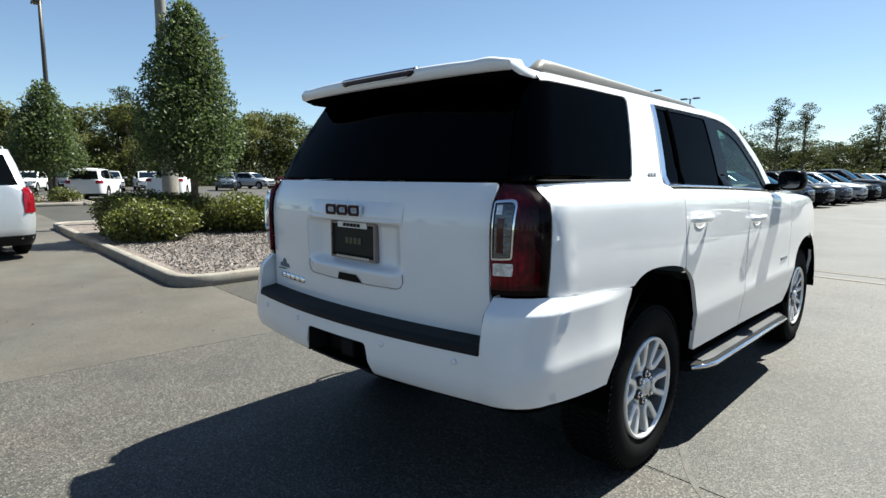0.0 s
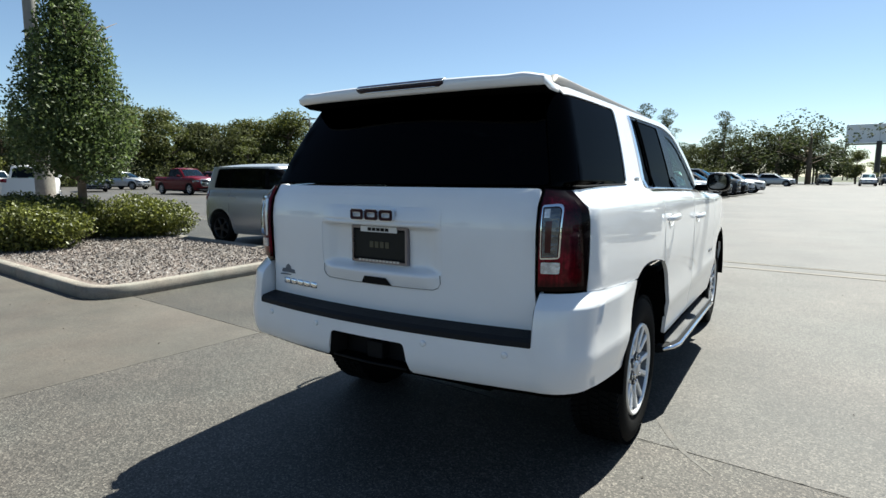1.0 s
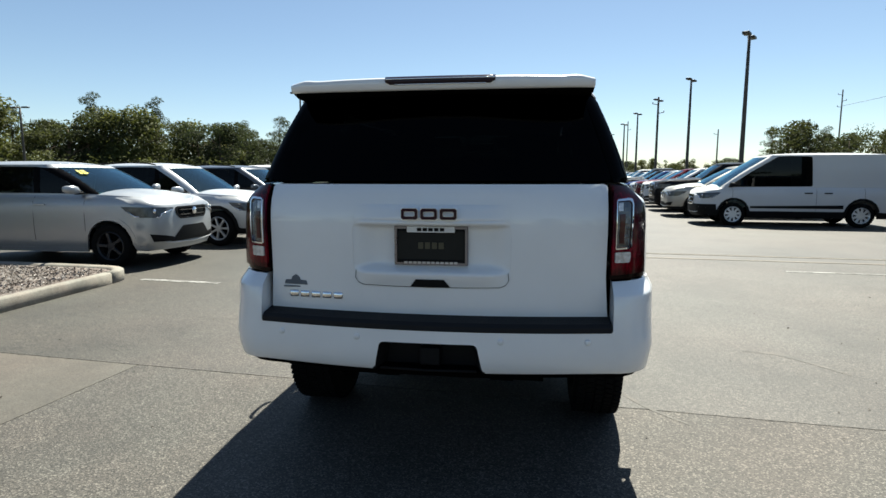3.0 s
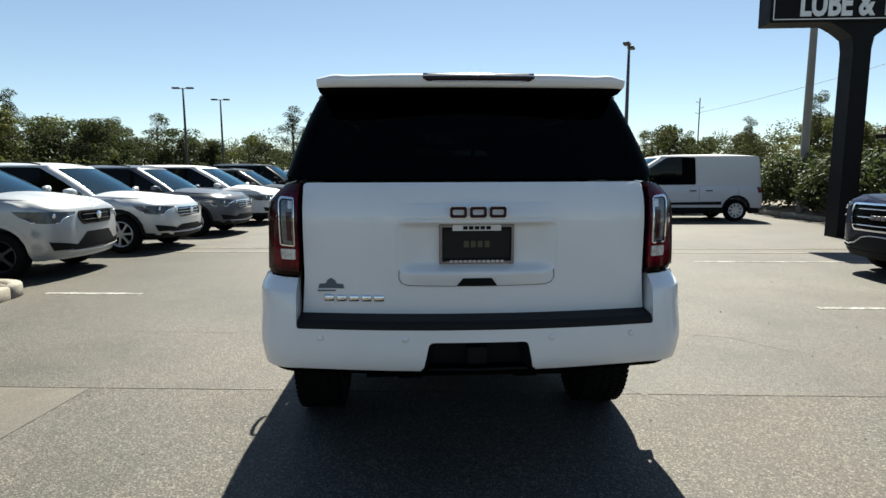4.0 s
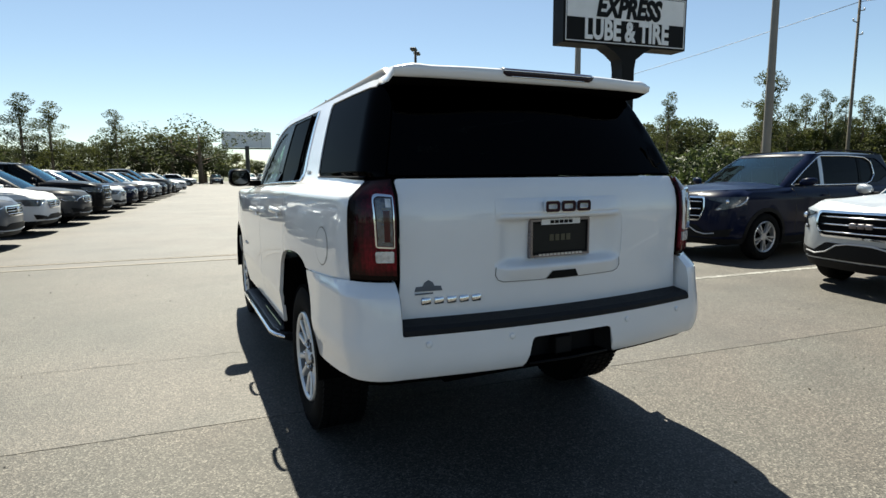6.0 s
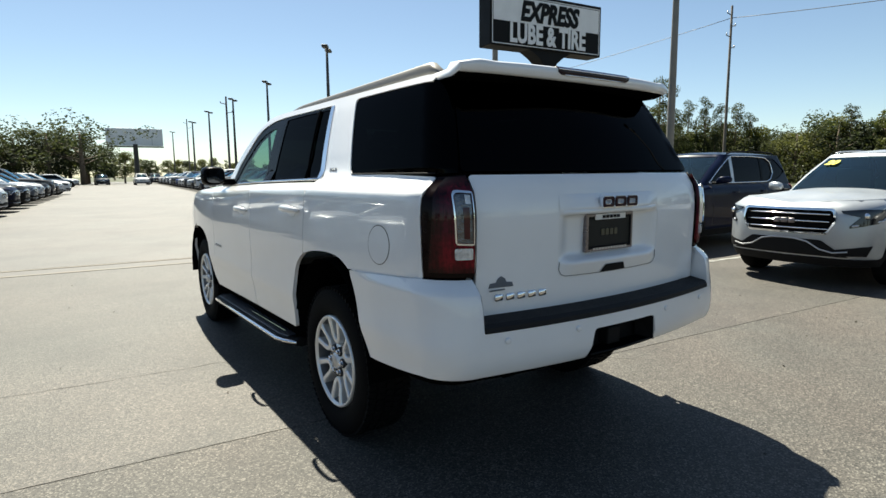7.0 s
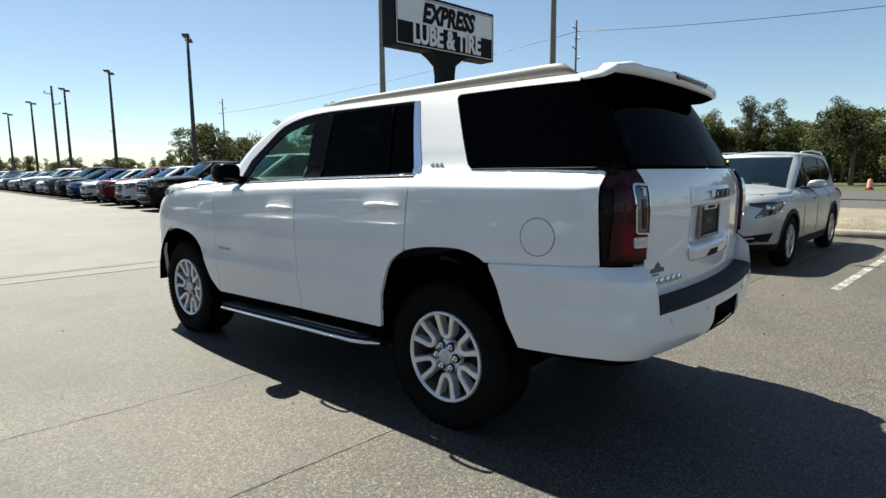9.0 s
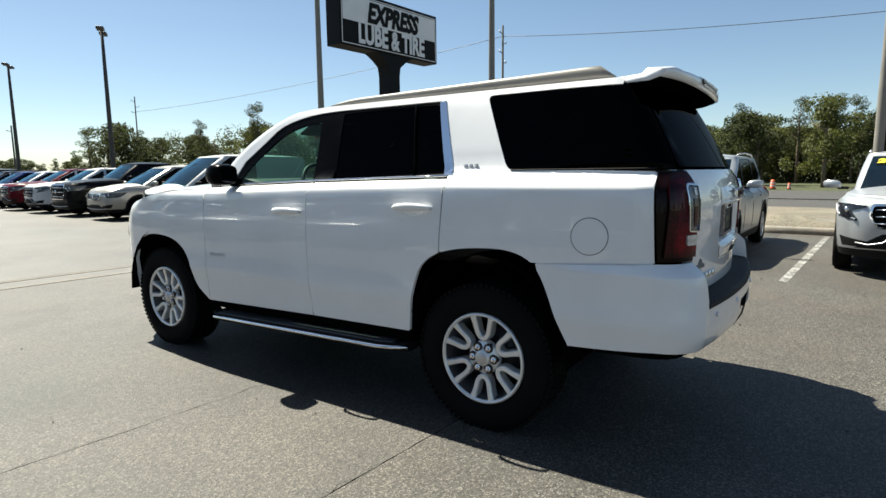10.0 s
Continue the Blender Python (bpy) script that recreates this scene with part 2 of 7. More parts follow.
ASPHALT = stones("coarse_asphalt", 135.0, [(0.0132, 0.0121, 0.0101), (0.0364, 0.0344, 0.0304), (0.0506, 0.0475, 0.0425), (0.0648, 0.0607, 0.0537), (0.1518, 0.1448, 0.1296)], rough=0.74, stain=0.28, bump=0.3)
CONCRETE = stones("worn_pale_pavement", 105.0, [(0.0313, 0.0285, 0.0258), (0.0543, 0.0515, 0.0460), (0.0626, 0.0598, 0.0543), (0.0708, 0.0672, 0.0616), (0.1067, 0.1030, 0.0957)], rough=0.62, stain=0.44, bump=0.2, detail_scale=0.22)
LOTSLAB = stones("worn_pavement_with_dark_sealed_side", 118.0, [(0.0156, 0.0143, 0.0124), (0.0432, 0.0405, 0.0359), (0.0580, 0.0543, 0.0492), (0.0727, 0.0681, 0.0607), (0.1472, 0.1389, 0.1251)], rough=0.66, stain=0.44, bump=0.35, detail_scale=0.22, aged=(-0.6, -3.6, 0.68))
TANSLAB = stones("smooth_tan_pavement", 120.0, [(0.0533, 0.0485, 0.0409), (0.0713, 0.0657, 0.0552), (0.0790, 0.0732, 0.0618), (0.0865, 0.0799, 0.0675), (0.1065, 0.0989, 0.0856)], rough=0.66, stain=0.34, bump=0.15, detail_scale=0.3)
GUTTER = stones("pale_gutter_concrete", 80.0, [(0.135, 0.126, 0.111), (0.158, 0.151, 0.131), (0.182, 0.171, 0.151)], stain=0.22, bump=0.2, detail_scale=0.8)
KERB = stones("cast_kerb_concrete", 120.0, [(0.190, 0.181, 0.160), (0.228, 0.217, 0.193), (0.266, 0.256, 0.226)], stain=0.3, bump=0.3, detail_scale=1.2)
SAND = stones("sandy_verge", 40.0, [(0.126, 0.111, 0.083), (0.166, 0.151, 0.119), (0.198, 0.182, 0.151), (0.087, 0.083, 0.047)], stain=0.35, bump=0.6, detail_scale=0.5)
ROADMAT = stones("road_asphalt", 60.0, [grey(0.031), grey(0.048), grey(0.062)], stain=0.2, bump=0.3)
GRASS = stones("mown_grass", 30.0, [(0.024, 0.034, 0.008), (0.040, 0.052, 0.014), (0.063, 0.067, 0.024)], stain=0.3, bump=0.8)
MULCHBED = stones("bark_bed", 45.0, [(0.063, 0.047, 0.040), (0.111, 0.091, 0.079), (0.166, 0.142, 0.131), (0.218, 0.194, 0.178)], stain=0.3, bump=1.0)
def worn_line():
    """Thin road paint, rubbed through to the pavement in patches."""
    m, nt, b = nodes_of("worn_line_paint")
    vec = coords(nt)
    rub = mixed(nt, tex_noise(nt, vec, 4.0, 6.0, 0.7), tex_noise(nt, vec, 45.0, 3.0), 0.45)
    nt.links.new(ramp(nt, rub, [(0.47, (0.09, 0.087, 0.078)), (0.56, (0.27, 0.27, 0.255))]), b.inputs["Base Color"])
    b.inputs["Roughness"].default_value = 0.8
    return m


LINEPAINT = worn_line()
SCUFF = stones("pale_scuffed_pavement", 130.0, [(0.050, 0.048, 0.042), (0.076, 0.072, 0.065), (0.094, 0.089, 0.081)], rough=0.7, stain=0.5, bump=0.15, detail_scale=2.5)
LITTER = surface("dry_leaf_bits", (0.035, 0.028, 0.02), 0.9, var=0.4, scale=0.7)
CRACKMAT = surface("dark_joint_filler", (0.075, 0.07, 0.062), 0.9, var=0.3)
BARK = surface("tree_bark", (0.16, 0.12, 0.085), 0.9, var=0.35, scale=6, fine=40, bump=0.6)
POLE = surface("bronze_lamp_pole", (0.055, 0.05, 0.042), 0.5, metal=0.3, var=0.2)
CONCPOLE = surface("spun_concrete_pole", (0.198, 0.189, 0.169), 0.8, var=0.15, scale=1.5, bump=0.2)
WOODPOLE = surface("weathered_wood_pole", (0.13, 0.11, 0.09), 0.9, var=0.25, bump=0.3)
SIGNBLACK = surface("sign_black", (0.007, 0.007, 0.007), 0.6, var=0.2, spec=0.15)
SIGNWHITE = surface("sign_white", (0.72, 0.72, 0.72), 0.4, var=0.05)
YELLOW = surface("yellow_sticker", (0.544, 0.435, 0.013), 0.5, var=0.08)
BILLGREY = surface("billboard_back_grey", (0.80, 0.80, 0.80), 0.6, var=0.05)
REDPAINT = surface("red_metal", (0.30, 0.01, 0.012), 0.4, var=0.15)
ORANGE = surface("orange_plastic", (0.480, 0.083, 0.013), 0.5, var=0.12)
LEAF_NEAR = foliage("glossy_evergreen_leaf", (0.032, 0.052, 0.015), (0.145, 0.190, 0.062), 0.55, 0.48)
LEAF_BUSH = foliage("shrub_leaf", (0.030, 0.040, 0.008), (0.215, 0.230, 0.046), 0.48, 0.36)
LEAF_HEDGE = foliage("hedge_leaf", (0.018, 0.029, 0.009), (0.080, 0.105, 0.034), 0.62, 0.36)
LEAF_FAR = foliage("woodland_leaf", (0.028, 0.037, 0.014), (0.084, 0.096, 0.034), 0.9, 0.42, 0.9)
# yellow-green leaf; its pale tone also stands in for haze on far trees
LEAF_PALE = foliage("spring_leaf", (0.060, 0.070, 0.016), (0.140, 0.150, 0.036), 0.75, 0.4, 0.6)
CHIP = foliage("bark_chip", (0.088, 0.070, 0.061), (0.296, 0.276, 0.260), 0.9, 0.0)


# ---- shape tools: a shape is (points, faces) ----
from mathutils.geometry import delaunay_2d_cdt


def curve(pts):
    """A smooth monotone curve through (u, value) pairs."""
    xs, ys = [p[0] for p in pts], [p[1] for p in pts]
    n = len(xs)
    d = [(ys[i + 1] - ys[i]) / (xs[i + 1] - xs[i]) for i in range(n - 1)]
    m = [d[0]] + [0 if d[i - 1] * d[i] <= 0 else 2 * d[i - 1] * d[i] / (d[i - 1] + d[i]) for i in range(1, n - 1)] + [d[-1]]

    def f(u):
        if u <= xs[0]:
            return ys[0]
        if u >= xs[-1]:
            return ys[-1]
        i = max(k for k in range(n - 1) if xs[k] <= u)
        h = xs[i + 1] - xs[i]
        t = (u - xs[i]) / h
        return ((1 + 2 * t) * (1 - t) ** 2 * ys[i] + t * (1 - t) ** 2 * h * m[i] + t * t * (3 - 2 * t) * ys[i + 1] + t * t * (t - 1) * h * m[i + 1])

    return f


def thing(name, m=None, label="", category="", group="", kind=""):
    ob = new(name)
    ob.empty_display_size = 0.2
    if m is not None:
        ob.matrix_basis = m
    return tagged(ob, label, category, group, kind)


class Sheet(list):
    """Points with the true outward direction of the skin at each."""
    n = ()


def mesh_of(name, shape, mats, smooth=True):
    me = bpy.data.meshes.new(name)
    me.from_pydata([tuple(p) for p in shape[0]], [], shape[1])
    me.update()
    for m in mats if isinstance(mats, (list, tuple)) else [mats]:
        me.materials.append(m)
    if len(shape) > 2:
        me.polygons.foreach_set("material_index", shape[2])
    if smooth:
        me.polygons.foreach_set("use_smooth", [True] * len(me.polygons))
        if isinstance(shape[0], Sheet):
            me.normals_split_custom_set_from_vertices([tuple(q) for q in shape[0].n])
    return me


def part(name, shape, mats, parent=None, label="", smooth=True, kind="", m=None):
    ob = new(name, shape if isinstance(shape, bpy.types.Mesh) else mesh_of(name, shape, mats, smooth))
    ob.parent = parent
    if m is not None:
        ob.matrix_basis = m
    return tagged(ob, label, kind=kind)


def of_bm(bm):
    bm.normal_update()
    bm.verts.index_update()
    out = [v.co.copy() for v in bm.verts], [[v.index for v in f.verts] for f in bm.faces]
    bm.free()
    return out


def moved(shape, m):
    flip = m.determinant() < 0
    pts = Sheet(m @ Vector(p) for p in shape[0]) if isinstance(shape[0], Sheet) else [m @ Vector(p) for p in shape[0]]
    if isinstance(pts, Sheet):
        pts.n = [m.to_3x3() @ q for q in shape[0].n]
    return pts, [list(reversed(f)) if flip else list(f) for f in shape[1]]


def joined(*shapes):
    pts, faces = [], []
    for s in shapes:
        k = len(pts)
        pts += list(s[0])
        faces += [[i + k for i in f] for f in s[1]]
    if all(isinstance(s[0], Sheet) for s in shapes):
        pts = Sheet(pts)
        pts.n = [q for s in shapes for q in s[0].n]
    return pts, faces


MIRROR = Matrix.Diagonal((-1, 1, 1, 1))


def box(x, y, z, sx, sy, sz, bevel=0.0, seg=2):
    """A box by its middle and size, with rounded edges."""
    bm = bmesh.new()
    bmesh.ops.create_cube(bm, size=1)
    for v in bm.verts:
        v.co = Vector((v.co.x * sx + x, v.co.y * sy + y, v.co.z * sz + z))
    if bevel:
        bmesh.ops.bevel(bm, geom=bm.edges[:], offset=bevel, segments=seg, affect="EDGES", profile=0.5)
    return of_bm(bm)


def loft(sections, closed=True, caps=True):
    n = len(sections[0])
    pts = [p for s in sections for p in s]
    faces = []
    for k in range(len(sections) - 1):
        for i in range(n if closed else n - 1):
            j = (i + 1) % n
            faces.append([k * n + i, k * n + j, (k + 1) * n + j, (k + 1) * n + i])
    if caps and closed:
        faces.append(list(reversed(range(n))))
        faces.append(list(range((len(sections) - 1) * n, len(sections) * n)))
    return pts, faces


def lathe(profile, n=32, axis="z", caps=False):
    """Turns (radius, height) pairs round an axis."""
    secs = []
    for r, h in profile:
        ring = []
        for i in range(n):
            a = 2 * math.pi * i / n
            c, s = r * math.cos(a), r * math.sin(a)
            ring.append({"z": (c, s, h), "x": (h, c, s), "y": (s, h, c)}[axis])
        secs.append(ring)
    return loft(secs, True, caps)


def tube(path, r, n=8, caps=True):
    """A round bar along points; r may be a list."""
    path = [Vector(p) for p in path]
    secs = []
    up = Vector((0, 0, 1))
    for i, p in enumerate(path):
        d = (path[min(i + 1, len(path) - 1)] - path[max(i - 1, 0)]).normalized()
        a = d.cross(up if abs(d.z) < 0.95 else Vector((1, 0, 0))).normalized()
        b = a.cross(d).normalized()
        rr = r[i] if isinstance(r, (list, tuple)) else r
        secs.append([p + rr * (math.cos(t) * a + math.sin(t) * b) for t in [2 * math.pi * k / n for k in range(n)]])
    return loft(secs, True, caps)


def inside(poly, x, y):
    """Even-odd test of arrays of points against a polygon."""
    res = np.zeros(len(x), bool)
    n = len(poly)
    for i in range(n):
        x0, y0 = poly[i]
        x1, y1 = poly[(i + 1) % n]
        if y0 == y1:
            continue
        c = ((y0 > y) != (y1 > y)) & (x < (x1 - x0) * (y - y0) / (y1 - y0) + x0)
        res ^= c
    return res


class Shell:
    """One half of a car's skin as a sheet over (s, z): s runs from the middle of the tail, round the corner, along the left side, to the
    middle of the nose; s below 0 or past the end is the right half."""
    A, B, C, D, E = 1.0, 1.3, 5.3, 5.7, 6.7

    def __init__(self, width, rear, nose, cr, cf, bow_r=0.0, bow_f=0.0):
        self.width, self.rear_y, self.nose_y, self.cr, self.cf, self.bow_r, self.bow_f = width, rear, nose, cr, cf, bow_r, bow_f

    def ends(self, z):
        cr, cf = self.cr(z), self.cf(z)
        R, F = self.rear_y(z), self.nose_y(z)
        wr, wf = self.width(z, R + cr), self.width(z, F - cf)
        r1 = R + self.bow_r * ((wr - cr) / wr) ** 2
        f1 = F - self.bow_f * ((wf - cf) / wf) ** 2
        return R, F, cr, cf, wr, wf, r1, f1

    def at(self, s, z):
        sg = -1
        if s < 0:
            s, sg = -s, 1
        elif s > self.E:
            s, sg = 2 * self.E - s, 1
        R, F, cr, cf, wr, wf, r1, f1 = self.ends(z)
        if s <= self.A:
            x = (wr - cr) * s
            y = R + self.bow_r * (x / wr) ** 2
        elif s < self.B:
            a = (s - self.A) / (self.B - self.A) * math.pi / 2
            x, y = wr - cr + cr * math.sin(a), r1 + cr * (1 - math.cos(a))
        elif s <= self.C:
            y = r1 + cr + (s - self.B) / (self.C - self.B) * (f1 - cf - r1 - cr)
            x = self.width(z, y)
        elif s < self.D:
            a = (s - self.C) / (self.D - self.C) * math.pi / 2
            x, y = wf - cf + cf * math.cos(a), f1 - cf + cf * math.sin(a)
        else:
            x = (wf - cf) * (self.E - s) / (self.E - self.D)
            y = F - self.bow_f * (x / wf) ** 2
        return Vector((sg * x, y, z))

    def side(self, y, z):
        R, F, cr, cf, wr, wf, r1, f1 = self.ends(z)
        if y < r1 + cr:
            a = math.acos(max(0.0, min(1.0, 1 - (y - r1) / cr)))
            return self.A + (self.B - self.A) * a / (math.pi / 2), z
        if y > f1 - cf:
            a = math.asin(max(0.0, min(1.0, (y - f1 + cf) / cf)))
            return self.C + (self.D - self.C) * a / (math.pi / 2), z
        return self.B + (self.C - self.B) * (y - r1 - cr) / (f1 - cf - r1 - cr), z

    def tail(self, x, z):
        R, F, cr, cf, wr, wf, r1, f1 = self.ends(z)
        sg, x = (1 if x < 0 else -1), abs(x)
        if x <= wr - cr:
            return sg * x / (wr - cr), z
        return sg * (self.A + (self.B - self.A) * math.asin(min(1.0, (x - wr + cr) / cr)) / (math.pi / 2)), z

    def face(self, x, z):
        R, F, cr, cf, wr, wf, r1, f1 = self.ends(z)
        sg, x = (1 if x <= 0 else -1), abs(x)
        if x <= wf - cf:
            s = self.E - (self.E - self.D) * x / (wf - cf)
        else:
            s = self.C + (self.D - self.C) * math.acos(min(1.0, (x - wf + cf) / cf)) / (math.pi / 2)
        return (s, z) if sg > 0 else (2 * self.E - s, z)

    def out(self, s, z):
        e = 2e-3
        d1, d2 = self.at(s + e, z) - self.at(s - e, z), self.at(s, z + e) - self.at(s, z - e)
        n = d2.cross(d1)
        return n.normalized() if n.length > 1e-12 else Vector((0, 0, 1))


def rounded(pts, n=4):
    """Rounds the corners of a path of (kind, a, b[, radius])."""
    out = []
    k = len(pts)
    for i, p in enumerate(pts):
        r = p[3] if len(p) > 3 else 0
        a, b = pts[i - 1], pts[(i + 1) % k]
        if not r or a[0] != p[0] or b[0] != p[0]:
            out.append(p[:3])
            continue
        va, vb, c = Vector((a[1] - p[1], a[2] - p[2])), Vector((b[1] - p[1], b[2] - p[2])), Vector((p[1], p[2]))
        pa, pb = c + va.normalized() * min(r, va.length * 0.48), c + vb.normalized() * min(r, vb.length * 0.48)
        for j in range(n + 1):
            t = j / n
            q = (1 - t) ** 2 * pa + 2 * t * (1 - t) * c + t * t * pb
            out.append((p[0], q.x, q.y))
    return out


def spline(kind, pts, n=6):
    """A smooth run through (a, b) points."""
    out = []
    P = [Vector(p) for p in pts]
    for i in range(len(P) - 1):
        p0, p1, p2, p3 = P[max(i - 1, 0)], P[i], P[i + 1], P[min(i + 2, len(P) - 1)]
        for j in range(n):
            t = j / n
            q = 0.5 * (2 * p1 + (p2 - p0) * t + (2 * p0 - 5 * p1 + 4 * p2 - p3) * t * t + (3 * p1 - p0 - 3 * p2 + p3) * t ** 3)
            out.append((kind, q.x, q.y))
    out.append((kind, P[-1].x, P[-1].y))
    return out


def outline(shell, path, step, gap):
    path = rounded(path)
    res = []
    for i, p in enumerate(path):
        q = path[(i + 1) % len(path)]
        fn = {"side": shell.side, "tail": shell.tail, "face": shell.face, "raw": lambda a, b: (a, b)}
        if p[0] == q[0]:
            L = math.hypot(q[1] - p[1], q[2] - p[2])
            k = max(1, round(L / step))
            res += [fn[p[0]](p[1] + (q[1] - p[1]) * j / k, p[2] + (q[2] - p[2]) * j / k) for j in range(k)]
        else:
            a, b = fn[p[0]](p[1], p[2]), fn[q[0]](q[1], q[2])
            k = max(1, round(math.hypot(b[0] - a[0], b[1] - a[1]) / step))
            res += [(a[0] + (b[0] - a[0]) * j / k, a[1] + (b[1] - a[1]) * j / k) for j in range(k)]
    area = sum(res[i - 1][0] * res[i][1] - res[i][0] * res[i - 1][1] for i in range(len(res)))
    if area < 0:
        res.reverse()
    if gap:
        out = []
        for i, p in enumerate(res):
            a, b = Vector(res[i - 1]), Vector(res[(i + 1) % len(res)])
            d = (b - a)
            d = d.normalized() if d.length > 1e-9 else Vector((1, 0))
            out.append((p[0] - d.y * gap, p[1] + d.x * gap))
        res = out
    return res


def panel(shell, path, holes=(), step=0.07, lift=0.0, flange=0.02, gap=0.0016, open_at=(), rows=()):
    """A curved sheet of the skin inside a closed path, with its edges turned in."""
    loops = [outline(shell, path, step, gap)] + [outline(shell, h, step, -gap) for h in holes]
    pts, edges = [], []
    for lp in loops:
        k = len(pts)
        pts += lp
        edges += [(k + i, k + (i + 1) % len(lp)) for i in range(len(lp))]
    arr = np.array(pts)
    lo, hi = arr.min(0), arr.max(0)
    gx, gy = np.meshgrid(np.arange(lo[0] + step * 0.5, hi[0], step), np.arange(lo[1] + step * 0.5, hi[1], step))
    gx[1::2] += step * 0.5
    gx, gy = gx.ravel(), gy.ravel()
    if rows:
        ok = np.min([np.abs(gy - r) for r in rows], axis=0) > 0.012
        xs = np.arange(lo[0] + step * 0.5, hi[0], step * 0.6)
        gx = np.concatenate([gx[ok]] + [xs for _ in rows])
        gy = np.concatenate([gy[ok]] + [np.full(len(xs), r) for r in rows])
    ok = inside(loops[0], gx, gy)
    for h in loops[1:]:
        ok &= ~inside(h, gx, gy)
    gx, gy = gx[ok], gy[ok]
    if len(gx):
        d = ((gx[:, None] - arr[None, :, 0]) ** 2 + (gy[:, None] - arr[None, :, 1]) ** 2).min(1)
        ok = d > ((0.45 if not rows else 0.2) * step) ** 2
        pts += list(zip(gx[ok].tolist(), gy[ok].tolist()))
    v2, _, f2, *_ = delaunay_2d_cdt([Vector(p) for p in pts], edges, [], 0, 1e-6)
    cen = np.array([[sum(v2[i][0] for i in f) / len(f), sum(v2[i][1] for i in f) / len(f)] for f in f2])
    ok = inside(loops[0], cen[:, 0], cen[:, 1])
    for h in loops[1:]:
        ok &= ~inside(h, cen[:, 0], cen[:, 1])
    faces = [list(reversed(f)) for f, o in zip(f2, ok) if o]
    nor = [shell.out(p[0], p[1]) for p in v2]
    P = [shell.at(p[0], p[1]) + n * lift for p, n in zip(v2, nor)]
    if flange:
        cnt = {}
        for f in faces:
            for a, b in zip(f, f[1:] + f[:1]):
                cnt[(a, b)] = cnt.get((a, b), 0) + 1
        rim = [(a, b) for (a, b) in cnt if (b, a) not in cnt]
        made = {}
        for a, b in rim:
            if any(abs(v2[a][0] - s) < 0.02 and abs(v2[b][0] - s) < 0.02 for s in open_at):
                continue
            for i in (a, b):
                if i not in made:
                    made[i] = len(P)
                    P.append(P[i].copy())
                    P.append(P[i] - nor[i] * flange)
                    nor += [Vector(), Vector()]
            out_ = (P[b] - P[a]).cross(nor[a])
            out_ = out_.normalized() if out_.length > 1e-9 else nor[a]
            for q in (made[a], made[a] + 1, made[b], made[b] + 1):
                nor[q] = nor[q] + out_
            faces.append([made[b], made[a], made[a] + 1, made[b] + 1])
    used = sorted({i for f in faces for i in f})
    idx = {o: n for n, o in enumerate(used)}
    pts = Sheet(P[i] for i in used)
    pts.n = [nor[i].normalized() if nor[i].length > 1e-9 else Vector((0, 0, 1)) for i in used]
    return pts, [[idx[i] for i in f] for f in faces]


def both(shape):
    return joined(shape, moved(shape, MIRROR))


def text_shape(body, size, shear=0.0, extrude=0.01, bold=0.0, sx=1.0):
    """Letters of the built-in font as a mesh, standing in x and z, facing -y, middle at the origin."""
    cu = bpy.data.curves.new("letters", "FONT")
    cu.body, cu.size, cu.shear, cu.extrude, cu.offset = body, size, shear, extrude, bold
    cu.align_x, cu.align_y, cu.resolution_u = "CENTER", "CENTER", 3
    ob = bpy.data.objects.new("letters", cu)
    scene.collection.objects.link(ob)
    me = bpy.data.meshes.new_from_object(ob.evaluated_get(bpy.context.evaluated_depsgraph_get()))
    shape = [Vector((v.co.x * sx, -v.co.z, v.co.y)) for v in me.vertices], [list(p.vertices) for p in me.polygons]
    bpy.data.objects.remove(ob)
    bpy.data.meshes.remove(me)
    return shape


# ---- the white SUV: origin on the ground under its rear axle, nose towards +y ----
WB = 2.946
suv = thing("suv", label="large white three-row SUV with dark rear glass, parked on the pavement", category="car")
w_main = curve([(0.35, 0.955), (0.45, 0.980), (0.6, 0.996), (0.70, 1.011), (0.735, 1.008), (0.82, 1.005), (1.0, 1.008), (1.15, 1.002), (1.25, 0.996), (1.288, 0.991),
                (1.302, 0.985), (1.313, 0.972), (1.324, 0.954), (1.362, 0.884), (1.40, 0.864), (1.5, 0.833), (1.743, 0.745), (1.81, 0.712)])


belt = curve([(0.2, 1.345), (1.2, 1.322), (2.14, 1.290)])


def suv_width(z, y):
    f = max(0.0, y - 2.4)
    r = max(0.0, 0.15 - y)
    k = min(1.0, max(0.0, (1.40 - z) / 0.08))
    g = min(1.0, max(0.0, (z - 1.08) / 0.15)) * min(1.0, max(0.0, (1.75 - z) / 0.30))
    z = z + g * (1.345 - belt(y))
    return w_main(z) - 0.05 * f * f - 0.058 * r ** 1.3 * k


r_main = curve([(0.5, -1.0), (0.8, -1.025), (1.0, -1.03), (1.2, -1.035), (1.34, -1.012), (1.385, -0.985), (1.6, -0.87), (1.81, -0.745)])
CABIN = Shell(suv_width, r_main, curve([(0.35, 2.95), (1.15, 2.95), (1.25, 2.7), (1.32, 2.5), (1.5, 2.32), (1.7, 1.99), (1.81, 1.7)]),
              curve([(0.5, 0.26), (1.3, 0.24), (1.4, 0.16), (1.8, 0.12)]), curve([(0, 0.18), (2, 0.18)]), 0.11, 0.12)
NOSE = Shell(suv_width, r_main, curve([(0.25, 3.78), (0.5, 3.86), (0.9, 3.88), (1.05, 3.84), (1.2, 3.66), (1.27, 3.5)]),
             curve([(0, 0.24), (2, 0.24)]), curve([(0.2, 0.5), (2, 0.5)]), 0.11, 0.28)
